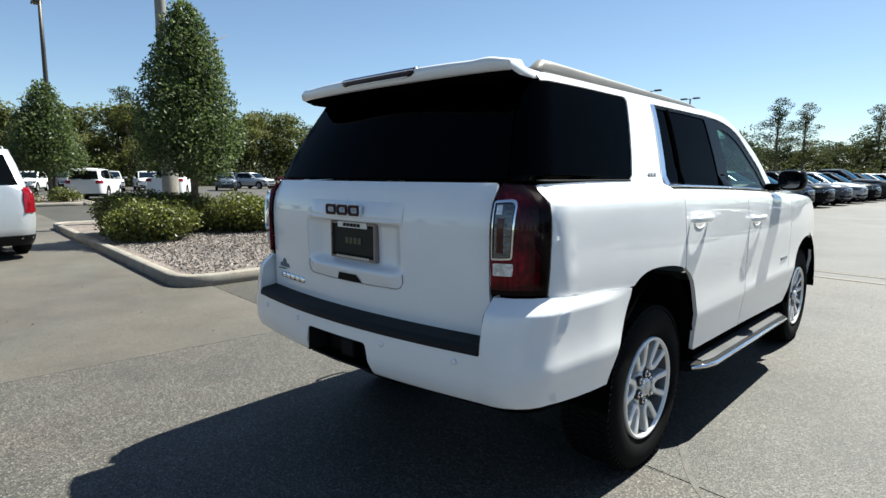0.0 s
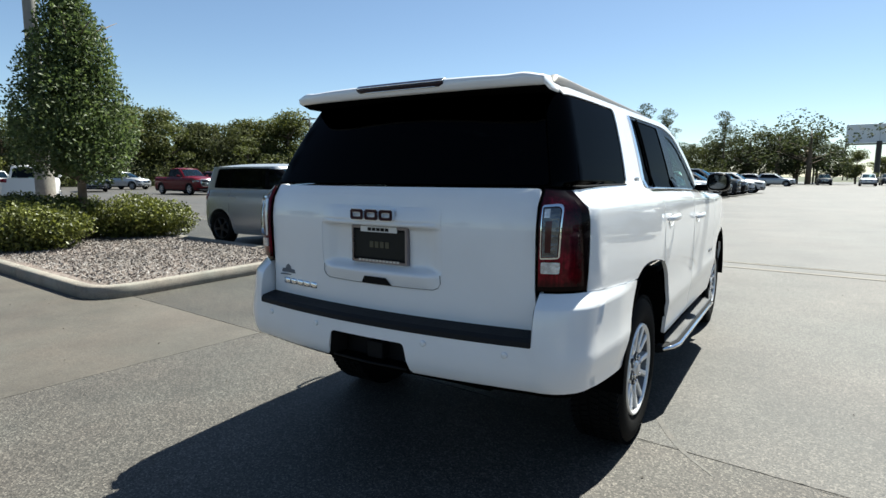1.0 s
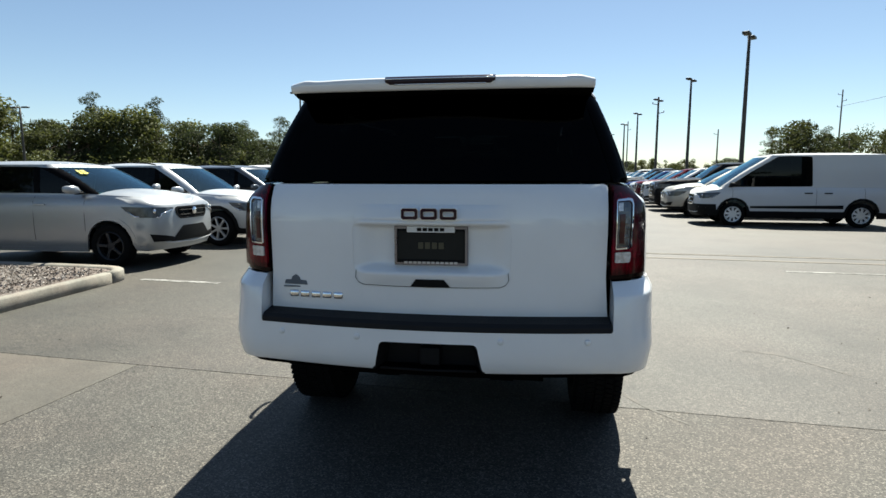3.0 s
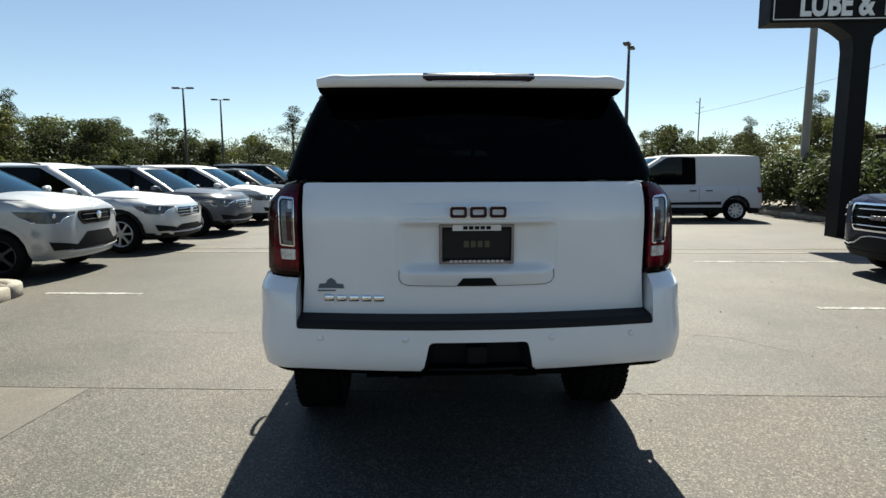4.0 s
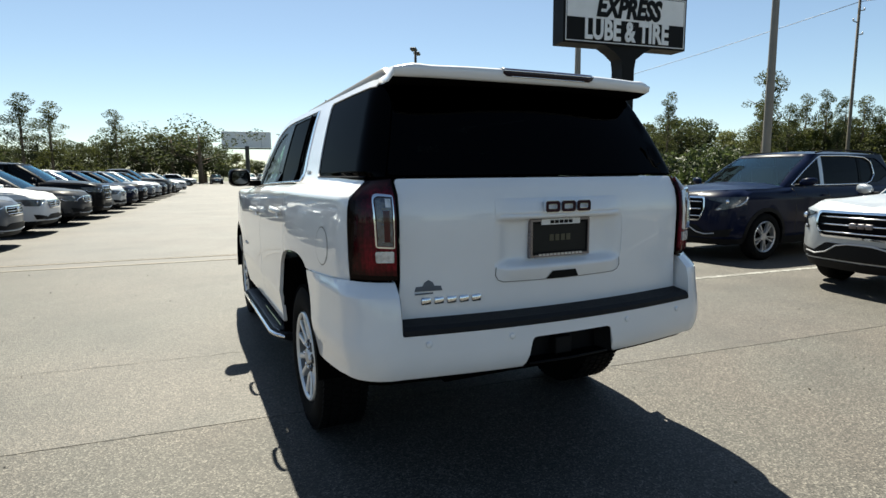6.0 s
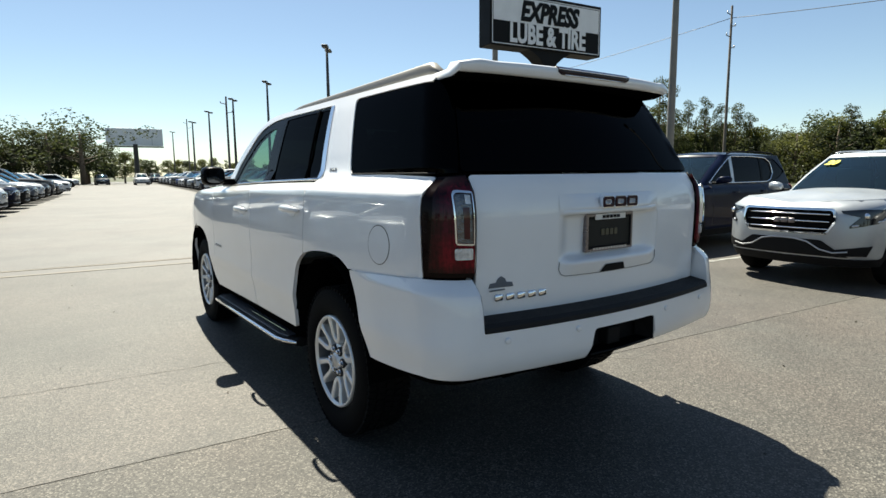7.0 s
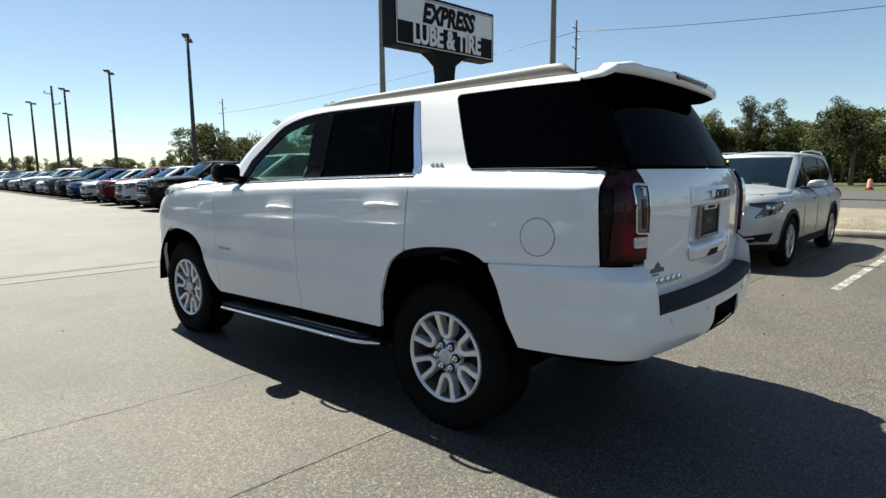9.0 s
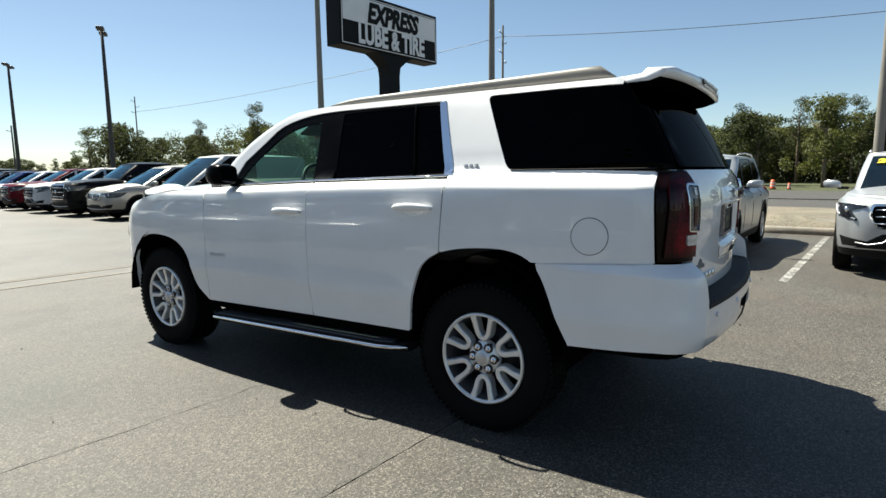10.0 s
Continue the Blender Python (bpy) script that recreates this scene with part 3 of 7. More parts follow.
b_rear = curve([(0.54, -1.06), (0.58, -1.108), (0.64, -1.125), (0.74, -1.122), (0.85, -1.11), (0.905, -1.098), (0.92, -1.085), (0.965, -1.036)])
def ease(t):
    t = min(1.0, max(0.0, t))
    return t * t * (3 - 2 * t)


BUMP = Shell(lambda z, y: suv_width(z, y) + 0.004 + 0.020 * ease((0.966 - z) / 0.060) * ease((-0.28 - y) / 0.34), b_rear, curve([(0, 2.9), (2, 2.9)]), curve([(0.5, 0.175), (0.7, 0.20), (0.8, 0.22), (0.95, 0.23)]), curve([(0, 0.2), (2, 0.2)]), 0.115, 0.1)

S = "side"
rear_arch = [(0.452, 0.49), (0.43, 0.64), (0.375, 0.835), (0.285, 0.925), (0.145, 0.972), (-0.035, 0.990), (-0.18, 0.982), (-0.285, 0.935), (-0.345, 0.85), (-0.42, 0.665), (-0.472, 0.55)]
front_arch = [(2.33, 0.455), (2.455, 0.56), (2.515, 0.73), (2.61, 0.835), (2.74, 0.89), (2.94, 0.91), (3.14, 0.89), (3.26, 0.82), (3.33, 0.69), (3.36, 0.5), (3.36, 0.36)]
ra = spline(S, rear_arch, 4)
door_cut = [p for p in ra if p[1] > 0.235]
quarter_cut = [p for p in ra if p[1] <= 0.235 and p[2] > 0.93]
bump_cut = [p for p in ra if p[1] < 0 and p[2] <= 0.93]
win_top = [(2.01, 1.462), (1.82, 1.595), (1.67, 1.695), (1.43, 1.752), (1.17, 1.768)]

# body side with quarter panel, pillars and cant rail
side_path = ([(S, 0.232, 0.965)] + quarter_cut + [(S, -0.305, 0.935), (S, -0.845, 0.966), (S, -0.825, 1.367, 0.02), (S, -0.45, 1.377), (S, -0.10, 1.377, 0.05),
             (S, 0.085, 1.774, 0.03), (S, -0.30, 1.776), (S, -0.625, 1.772), (S, -0.625, 1.808), (S, 0.4, 1.808), (S, 1.25, 1.806)]
             + spline(S, [(1.25, 1.806), (1.55, 1.785), (1.83, 1.70), (2.06, 1.56), (2.24, 1.40), (2.33, 1.30)], 3)[1:]
             + [(S, 2.13, 1.30)] + spline(S, win_top, 3) + [(S, 0.37, 1.769, 0.03), (S, 0.245, 1.353), (S, 0.208, 1.30), (S, 0.228, 1.05)])
SHOULDER = (1.235, 1.25, 1.262, 1.274, 1.286, 1.298, 1.309, 1.318, 1.327, 1.336, 1.345, 1.355, 1.365)
body_side = panel(CABIN, side_path, step=0.05, rows=SHOULDER)
for mirror, nm in ((False, "body_side"), (True, "body_side")):
    part(nm, moved(body_side, MIRROR) if mirror else body_side, WHITE, suv, "white painted quarter panel, pillars and roof edge")

front_door = panel(CABIN, [(S, 2.30, 0.60), (S, 2.295, 1.0), (S, 2.29, 1.275), (S, 2.14, 1.288), (S, 1.7, belt(1.7) - 0.004), (S, 1.232, belt(1.23) - 0.004), (S, 1.236, 0.9),
                           (S, 1.222, 0.476), (S, 2.315, 0.448)], step=0.05, rows=SHOULDER[:8])
rear_door = panel(CABIN, [(S, 1.226, belt(1.23) - 0.004), (S, 0.7, belt(0.7) - 0.004), (S, 0.212, 1.338), (S, 0.232, 1.05), (S, 0.236, 0.955)] + list(reversed(door_cut)) + [(S, 0.462, 0.487), (S, 1.216, 0.476), (S, 1.23, 0.9)], step=0.05, rows=SHOULDER[:10])
front_glass = panel(CABIN, [(S, 2.115, 1.302)] + spline(S, [(1.99, 1.462), (1.81, 1.587), (1.66, 1.685), (1.43, 1.742), (1.27, 1.752)], 3) + [(S, 1.235, 1.328)], step=0.08, lift=-0.010, flange=0.004, gap=0.004)
rear_glass = panel(CABIN, [(S, 1.13, 1.757), (S, 0.78, 1.762), (S, 0.385, 1.760, 0.03), (S, 0.262, 1.362), (S, 1.105, 1.334)], step=0.08, lift=-0.010, flange=0.004, gap=0.004)
b_pillar = panel(CABIN, [(S, 1.27, 1.76), (S, 1.13, 1.764), (S, 1.10, 1.330), (S, 1.24, 1.326)], step=0.08, lift=-0.006, flange=0.01)
quarter_glass = panel(CABIN, [(S, -0.098, 1.375, 0.05), (S, -0.45, 1.3755), (S, -0.80, 1.374), ("tail", -0.778, 1.380), ("tail", -0.655, 1.79), (S, -0.62, 1.785), (S, -0.30, 1.785), (S, 0.09, 1.780, 0.03)], step=0.05, lift=-0.006, flange=0.008, rows=(1.385, 1.395, 1.41))
window_seal = panel(CABIN, [(S, 2.12, 1.298)] + spline(S, win_top, 3) + [(S, 0.38, 1.766, 0.03), (S, 0.252, 1.355)],
                    [[(S, 2.045, 1.316)] + spline(S, [(1.945, 1.428), (1.78, 1.548), (1.635, 1.638), (1.45, 1.692), (1.31, 1.700)], 3) + [(S, 1.285, 1.338)],
                     [(S, 1.12, 1.747), (S, 0.78, 1.752), (S, 0.395, 1.750, 0.03), (S, 0.275, 1.372), (S, 1.095, 1.344)]], step=0.07, lift=-0.005, flange=0.012)
lower_rocker = panel(CABIN, [(S, 2.33, 0.452), (S, 1.4, 0.474), (S, 0.462, 0.485), (S, 0.462, 0.405), (S, 2.36, 0.385)], step=0.09, lift=-0.025, flange=0.06)


# white strips added behind the joints so the gaps look grey, not black
bumper_seam = panel(CABIN, [(S, -0.30, 0.952), (S, -0.84, 0.984), (S, -0.84, 0.950), (S, -0.32, 0.918)], step=0.06, lift=-0.0045, flange=0.0)
door_seam = panel(CABIN, [(S, 1.250, 0.49), (S, 1.256, 0.9), (S, 1.250, 1.29), (S, 1.210, 1.29), (S, 1.212, 0.9), (S, 1.200, 0.49)], step=0.06, lift=-0.0045, flange=0.0, rows=SHOULDER[:5])


def belt_line(y0, y1, lift, zoff, n=14):
    return [CABIN.at(*CABIN.side(y0 + (y1 - y0) * i / n, belt(y0 + (y1 - y0) * i / n) + zoff)) + Vector((-lift, 0, 0)) for i in range(n + 1)]


belt_strip = tube(belt_line(2.10, 0.25, 0.006, 0.008), 0.0075, 6)
rear_edge = panel(CABIN, [(S, 0.268, 1.352), (S, 0.392, 1.764), (S, 0.350, 1.766), (S, 0.212, 1.352)], step=0.05, lift=0.004, flange=0.010, gap=0.0)

gasket = tube([CABIN.at(*CABIN.side(-0.12 - 0.70 * k / 16, 1.3775)) + Vector((0.001, 0, 0.001)) for k in range(17)], 0.0045, 6)


def handle(y, z):
    """A pull handle: grip bar on two feet over a shallow cup."""
    x0 = -suv_width(z, y)
    secs = []
    for i in range(13):
        t = i / 12
        yy = y + 0.125 - 0.25 * t
        bow = math.sin(math.pi * min(1, max(0, t))) ** 0.5
        c = Vector((x0 - 0.014 - 0.026 * bow, yy, z + 0.006 - 0.008 * (1 - bow)))
        h = 0.010 + 0.010 * bow
        secs.append([c + Vector(((0.015 - 0.004 * bow) * math.cos(a), 0, h * math.sin(a))) for a in [2 * math.pi * k / 10 for k in range(10)]])
    grip = loft(secs)
    cup = [], []
    rings = []
    for r, dep in ((1.0, 0.003), (0.85, 0.0), (0.6, -0.012), (0.25, -0.018)):
        rings.append([Vector((-suv_width(z - 0.012 + 0.035 * r * math.sin(a), y) - dep, y + 0.075 * r * math.cos(a), z - 0.012 + 0.035 * r * math.sin(a))) for a in [2 * math.pi * k / 20 for k in range(20)]])
    cup = loft(rings, True, False)
    return grip, cup


for mirror in (False, True):
    mm = (lambda s: moved(s, MIRROR)) if mirror else (lambda s: s)
    fd = part("front_door", mm(front_door), WHITE, suv)
    rd = part("rear_door", mm(rear_door), WHITE, suv)
    part("window", mm(front_glass), CLEAR, fd, "green-tinted clear side window")
    part("window", mm(rear_glass), SIDETINT, rd, "dark privacy glass side window")
    part("quarter_window", mm(quarter_glass), SIDETINT, suv, "dark privacy glass wrapping round the rear pillar")
    part("pillar_cover", mm(b_pillar), BLACKFILM, fd, "gloss black pillar cover")
    part("window_seal", mm(window_seal), GLOSSBLACK, suv, "black rubber window surround")
    part("belt_moulding", mm(joined(belt_strip, rear_edge)), CHROME, suv, "thin bright window moulding")
    part("window_gasket", mm(gasket), TRIM, suv, "black lower gasket of the quarter window")
    part("bumper_seam", mm(bumper_seam), WHITE, suv, "painted return edge behind the bumper joint")
    part("door_seam", mm(door_seam), WHITE, suv, "painted return edge behind the door joint")
    part("rocker_panel", mm(lower_rocker), UNDER, suv, "black plastic sill cover")
    for door, y, z in ((rd, 0.405, 1.185), (fd, 1.40, 1.138)):
        grip, cup = handle(y, z)
        part("door_handle", mm(grip), WHITE, door)
        part("handle_cup", mm(cup), WHITE, door)

# badges on doors and pillar
for sx in (-1, 1):
    xb = suv_width(0.80, 2.16) + 0.003
    part("door_badge", joined(*[box(sx * xb, 2.16 + (i - 2.5) * 0.030, 0.805, 0.005, 0.021, 0.022, 0.003, 1) for i in range(6)]), SATIN, suv, "small bright name badge on the front door")
    part("pillar_badge", joined(*[box(sx * (suv_width(1.40, 0.10) + 0.002), 0.115 + (i - 1) * 0.032, 1.40, 0.005, 0.024, 0.026, 0.003, 1) for i in range(3)]), SATIN, suv, "small bright trim-level badge")

# fuel door: a round seam on the left quarter panel
fy, fz = -0.565, 1.075
ring_pts = [[CABIN.at(*CABIN.side(fy + r * math.cos(a), fz + r * math.sin(a))) + Vector((-l, 0, 0)) for a in [2 * math.pi * k / 40 for k in range(40)]] for r, l in ((0.0865, 0.0008), (0.0845, -0.003), (0.0825, 0.0012))]
part("fuel_door_seam", loft([ring_pts[0], ring_pts[2]], True, False), CRACKMAT, suv, "round seam of the fuel door")
cap_rings = [[CABIN.at(*CABIN.side(fy + r * math.cos(a), fz + r * math.sin(a))) + Vector((-0.0016, 0, 0)) for a in [2 * math.pi * k / 40 for k in range(40)]] for r in (0.0828, 0.06, 0.03, 0.002)]
part("fuel_door", loft(cap_rings, True, False), WHITE, suv)

# front fenders, hood, nose
fa = spline(S, front_arch, 4)
hood_side = curve([(2.25, 1.272), (2.6, 1.262), (2.95, 1.232), (3.3, 1.165), (3.6, 1.09), (3.9, 1.06)])
fender = panel(NOSE, [(S, 2.302, 0.60), (S, 2.32, 0.45)] + fa + [(S, 3.40, 0.36), (S, 3.42, 0.80), (S, 3.55, 0.86), (S, 3.62, 1.07), (S, 3.3, hood_side(3.3)), (S, 2.95, hood_side(2.95)),
                      (S, 2.6, hood_side(2.6)), (S, 2.30, 1.272), (S, 2.297, 1.0)], step=0.055)
headlamp = panel(NOSE, [(S, 3.56, 0.86), (S, 3.63, 1.075), ("face", -0.50, 1.06), ("face", -0.52, 0.86)], step=0.07, lift=0.004)
for mirror in (False, True):
    part("front_fender", moved(fender, MIRROR) if mirror else fender, WHITE, suv)
    part("headlight", moved(headlamp, MIRROR) if mirror else headlamp, LAMPGLASS, suv, "clear headlight")
front_bumper = panel(NOSE, [(S, 3.405, 0.36), (S, 3.425, 0.80), (S, 3.56, 0.855), ("face", -0.52, 0.855), ("face", -0.50, 0.66), ("raw", Shell.E, 0.64), ("raw", Shell.E, 0.34), ("face", -0.7, 0.34)], step=0.08, open_at=(Shell.E,))
part("front_bumper", both(front_bumper), WHITE, suv)
grille = panel(NOSE, [("face", -0.50, 0.66), ("face", -0.50, 1.06), ("raw", Shell.E, 1.08), ("raw", Shell.E, 0.645)], step=0.08, lift=-0.02, open_at=(Shell.E,))
part("grille", both(grille), GLOSSBLACK, suv)
hood_rows = []
for i in range(17):
    b = i / 16
    row = []
    for j in range(21):
        a = -1 + j / 10
        yf = NOSE.at(*NOSE.face(-abs(a) * 0.80, 1.07)).y
        y = 2.25 + (yf - 2.25) * b
        wx = 0.99 * abs(NOSE.at(*NOSE.side(min(y, 3.5), hood_side(min(y, 3.5)))).x)
        wx = wx + (0.80 - wx) * max(0.0, (b - 0.55) / 0.45) ** 2
        z = curve([(0, 1.275), (0.3, 1.262), (0.55, 1.225), (0.8, 1.15), (1, 1.065)])(b)
        row.append(Vector((a * wx, y, z + 0.05 * (1 - a ** 4) * (1 - b ** 3) + 0.012 * max(0, math.sin(math.pi * min(1, abs(a) / 0.75))) * (1 - b))))
    hood_rows.append(row)
part("hood", loft(hood_rows, False, False), WHITE, suv)

# windscreen and roof
screen = panel(CABIN, [("face", -0.76, 1.30), ("face", -0.62, 1.795), ("raw", Shell.E, 1.80), ("raw", Shell.E, 1.29)], step=0.09, lift=0.0, flange=0.006, open_at=(Shell.E,))
part("windscreen", both(screen), CLEAR, suv, "clear windscreen")
headlining = loft([[Vector((x, y, 1.775 + 0.03 * (1 - (x / 0.7) ** 2) - (0.05 * max(0.0, y - 1.2) / 0.4))) for x in (-0.68, -0.4, 0.0, 0.4, 0.68)] for y in (-0.55, 0.2, 0.9, 1.2, 1.6)], False, False)
part("headlining", headlining, CLOTH, suv, "grey headlining under the roof")
for sx in (-1, 1):
    part("sun_visor", moved(box(0, 0, 0, 0.44, 0.16, 0.02, 0.008), pose(sx * 0.38, 1.62, 1.69, -28)), CLOTH, suv, "folded grey sun visor")
    post = [CABIN.at(*CABIN.side(y_, z_)) + Vector((0.045, 0, -0.012)) for y_, z_ in ((2.24, 1.34), (2.06, 1.50), (1.83, 1.66), (1.60, 1.745))]
    part("pillar_trim", tube([Vector((-sx * p.x, p.y, p.z)) for p in post], 0.032, 8), LEATHER, suv, "dark windscreen pillar trim")
part("inner_mirror", box(0.0, 1.80, 1.66, 0.24, 0.03, 0.07, 0.015), LEATHER, suv, "dark inside mirror")
roof_rows = []
for i in range(29):
    y = -0.66 + (1.66 + 0.66) * i / 28
    row = []
    for j in range(25):
        a = -1 + j / 12
        ee = max(0.0, (y - 1.25) / 0.41)
        edge = abs(CABIN.at(*CABIN.side(min(y, 1.30), 1.806)).x) - 0.10 * ee ** 2
        yy = y + 0.12 * (1 - a * a) * ee
        row.append(Vector((a * edge, yy, 1.804 + 0.062 * (1 - abs(a) ** 2.6) * (1 - 0.55 * ee ** 1.5) - 0.012 * max(0, (y - 0.9)) ** 2)))
    roof_rows.append(row)
part("roof", loft(roof_rows, False, False), WHITE, suv)

# roof rails: low bars with raised ends
for sx in (-1, 1):
    secs = []
    for i in range(25):
        t = i / 24
        y = -0.56 + 1.90 * t
        h = 0.062 * (1 - 0.60 * t) * math.sin(math.pi / 2 * min(1.0, t / 0.05)) * min(1.0, (1 - t) / 0.10) ** 0.7
        zb = 1.804 + 0.062 * (1 - 0.86 ** 2.6) - 0.012 * max(0, y - 0.9) ** 2 - 0.004
        cx = sx * 0.612
        secs.append([Vector((cx + 0.031 * math.copysign(abs(math.cos(q)) ** 0.6, math.cos(q)), y, zb + (h + 0.006) * math.sin(q) ** 0.7)) for q in [math.pi * (1 - m_ / 12) for m_ in range(13)]])
    part("roof_rail", loft(secs), RAILMAT, suv, "satin grey roof rail")

# tailgate
T = "tail"
tailgate = panel(CABIN, [(T, -0.752, 1.374, 0.02), (T, -0.752, 0.97), (T, -0.765, 0.795), (T, 0.765, 0.795), (T, 0.752, 0.97), (T, 0.752, 1.374, 0.02)],
                 [[(T, -0.345, 1.215, 0.05), (T, -0.345, 1.00, 0.04), (T, -0.30, 0.925, 0.05), (T, 0.30, 0.925, 0.05), (T, 0.345, 1.00, 0.04), (T, 0.345, 1.215, 0.05)]], step=0.05, gap=0.003)
gate = part("tailgate", tailgate, WHITE, suv, "white tailgate with a recessed plate pocket")
pillar_backing = panel(CABIN, [(T, -0.68, 1.385), (S, -0.66, 1.38), (S, -0.56, 1.768), (T, -0.57, 1.79)], step=0.06, lift=-0.022, flange=0.0)
for mirror in (False, True):
    part("pillar_backing", moved(pillar_backing, MIRROR) if mirror else pillar_backing, UNDER, suv, "black pillar behind the glass joint")
back_glass = panel(CABIN, [(T, -0.775, 1.383, 0.03), (T, 0.775, 1.383, 0.03), (T, 0.652, 1.79), (T, -0.652, 1.79)], step=0.07, lift=-0.002, flange=0.01, gap=0.003)
part("rear_window", back_glass, TINT, gate, "dark privacy glass rear window")
# plate pocket: sheet that sinks in, with the lamp brow above and a ledge below
pocket_depth = curve([(0.915, 0.0), (0.93, -0.004), (0.96, -0.013), (0.984, -0.018), (0.994, -0.010), (1.010, 0.024), (1.026, 0.034), (1.06, 0.036), (1.17, 0.034), (1.19, 0.026), (1.20, -0.018), (1.215, -0.020), (1.225, 0.0)])
rows = []
for i in range(49):
    z = 1.225 - 0.31 * i / 48
    row = []
    for j in range(29):
        x = -0.355 + 0.71 * j / 28
        p = CABIN.at(*CABIN.tail(x, z))
        ex = max(0.0, min(1.0, (0.345 - abs(x)) / 0.09))
        ex = ex * ex * (3 - 2 * ex)
        dep = pocket_depth(z)
        row.append(p + Vector((0, dep * ex + 0.0012, 0)))
    rows.append(row)
part("plate_pocket", loft([list(reversed(r)) for r in rows], False, False), WHITE, gate, "white recess for the licence plate")
# brow with a soft lower edge
brow_rows = []
for i in range(9):
    t = i / 8
    row = []
    for j in range(29):
        x = -0.34 + 0.68 * j / 28
        z = 1.285 - 0.085 * t
        p = CABIN.at(*CABIN.tail(x, z))
        ex = max(0.0, min(1.0, (0.34 - abs(x)) / 0.10))
        ex = ex * ex * (3 - 2 * ex)
        row.append(p + Vector((0, -0.001 - 0.020 * ex * (t ** 0.6 if t < 0.8 else (1 - t) * 4.4), 0)))
    brow_rows.append(row)
part("plate_brow", loft([list(reversed(r)) for r in brow_rows], False, False), WHITE, gate)
# pull handle ledge with a dark thumb pocket
ledge_seam = [CABIN.at(*CABIN.tail(x, z)) + Vector((0, -0.003, 0)) for x, z in [(-0.335, 0.995), (-0.338, 0.96), (-0.325, 0.94), (-0.30, 0.93), (-0.15, 0.927), (0, 0.926), (0.15, 0.927), (0.30, 0.93), (0.325, 0.94), (0.338, 0.96), (0.335, 0.995)]]
part("handle_seam", tube(ledge_seam, 0.0014, 5), CRACKMAT, gate, "dark seam of the pull ledge")
pocket = []
for z in (0.928, 0.937, 0.946, 0.955, 0.963):
    hx = 0.088 - 0.026 * (z - 0.928) / 0.035
    pocket.append([Vector((hx * u, CABIN.at(*CABIN.tail(hx * u, z)).y + pocket_depth(z) - 0.0025, z)) for u in (1, 0.5, 0, -0.5, -1)])
pocket = loft(pocket, False, False)
part("thumb_pocket", pocket, TRIM, gate, "dark pull pocket", smooth=False)
# maker's badge as three plain outlined shapes
badge, edges = [], []
for k in range(3):
    cx = -0.083 + 0.083 * k
    rr = lambda hx, hz, y: [Vector((cx + x * hx, y, 1.247 + z * hz)) for x, z in ((-1, -0.7), (-0.8, -1), (0.8, -1), (1, -0.7), (1, 0.7), (0.8, 1), (-0.8, 1), (-1, 0.7))]
    badge.append(loft([rr(0.035, 0.023, -1.060), rr(0.035, 0.023, -1.0705), rr(0.024, 0.011, -1.0705), rr(0.024, 0.011, -1.052)], True, False))
    edges.append(loft([rr(0.0368, 0.0246, -1.050), rr(0.0368, 0.0246, -1.067), rr(0.0225, 0.0095, -1.067), rr(0.0225, 0.0095, -1.050)], True, False))
part("badge_edge", joined(*edges), CHROME, gate, "bright edge of the maker's badge", smooth=False)
part("badge", joined(*badge), surface("badge_red", (0.022, 0.002, 0.008), 0.4, spec=0.15), gate, "dark red maker's badge of three plain shapes", smooth=False)
def on_gate(x, z):
    return CABIN.at(*CABIN.tail(x, z)).y


for i in range(5):
    x = -0.642 + 0.0545 * i
    part("name_badge", box(x, on_gate(x, 0.873) - 0.003, 0.873, 0.044, 0.010, 0.030, 0.004, 1), CHROME, gate, "bright block of the model name badge")
crest = [(-0.058, 0.0), (0.058, 0.0), (0.052, 0.019), (0.024, 0.021), (0.017, 0.036), (0.0, 0.046), (-0.017, 0.036), (-0.024, 0.021), (-0.052, 0.019)]
GREYDECAL = surface("grey_decal", (0.10, 0.12, 0.15), 0.5)
part("dealer_sticker", loft([[Vector((-0.632 + u, on_gate(-0.632 + u, 0.915 + w) - k, 0.915 + w)) for u, w in crest] for k in (0.0, 0.003)]), GREYDECAL, gate, "small dark crest-shaped dealer decal", smooth=False)
part("sticker_line", box(-0.632, on_gate(-0.632, 0.905) - 0.001, 0.905, 0.118, 0.004, 0.006), GREYDECAL, gate, smooth=False)
# licence plate: chrome frame, dark insert
py = -1.006
def rect(hw, hh, y):
    return [Vector((x, y, 1.106 + z)) for x, z in ((-hw, -hh), (hw, -hh), (hw, hh), (-hw, hh))]
plate = thing("licence_plate", label="chrome dealer plate frame holding a dark insert")
plate.parent = suv
part("frame", loft([rect(0.162, 0.086, py + 0.012), rect(0.162, 0.086, py - 0.004), rect(0.159, 0.083, py - 0.010), rect(0.150, 0.074, py - 0.010), rect(0.148, 0.072, py + 0.002)], True, False), BADGESTEEL, plate, smooth=False)
part("frame_lip", loft([rect(0.1513, 0.0753, py - 0.005), rect(0.147, 0.063, py - 0.006), rect(0.145, 0.061, py + 0.002)], False, False), TRIM, plate, "black inner lip of the plate frame", smooth=False)
part("insert", loft([rect(0.152, 0.068, py + 0.004), rect(0.152, 0.068, py - 0.001)]), surface("dark_insert", (0.014, 0.014, 0.012), 0.55, scale=20, spec=0.2), plate, smooth=False)
part("name_band", box(0, py - 0.008, 1.106 + 0.071, 0.21, 0.006, 0.026, 0.002, 1), SIGNWHITE, plate, "white name band of the frame", smooth=False)
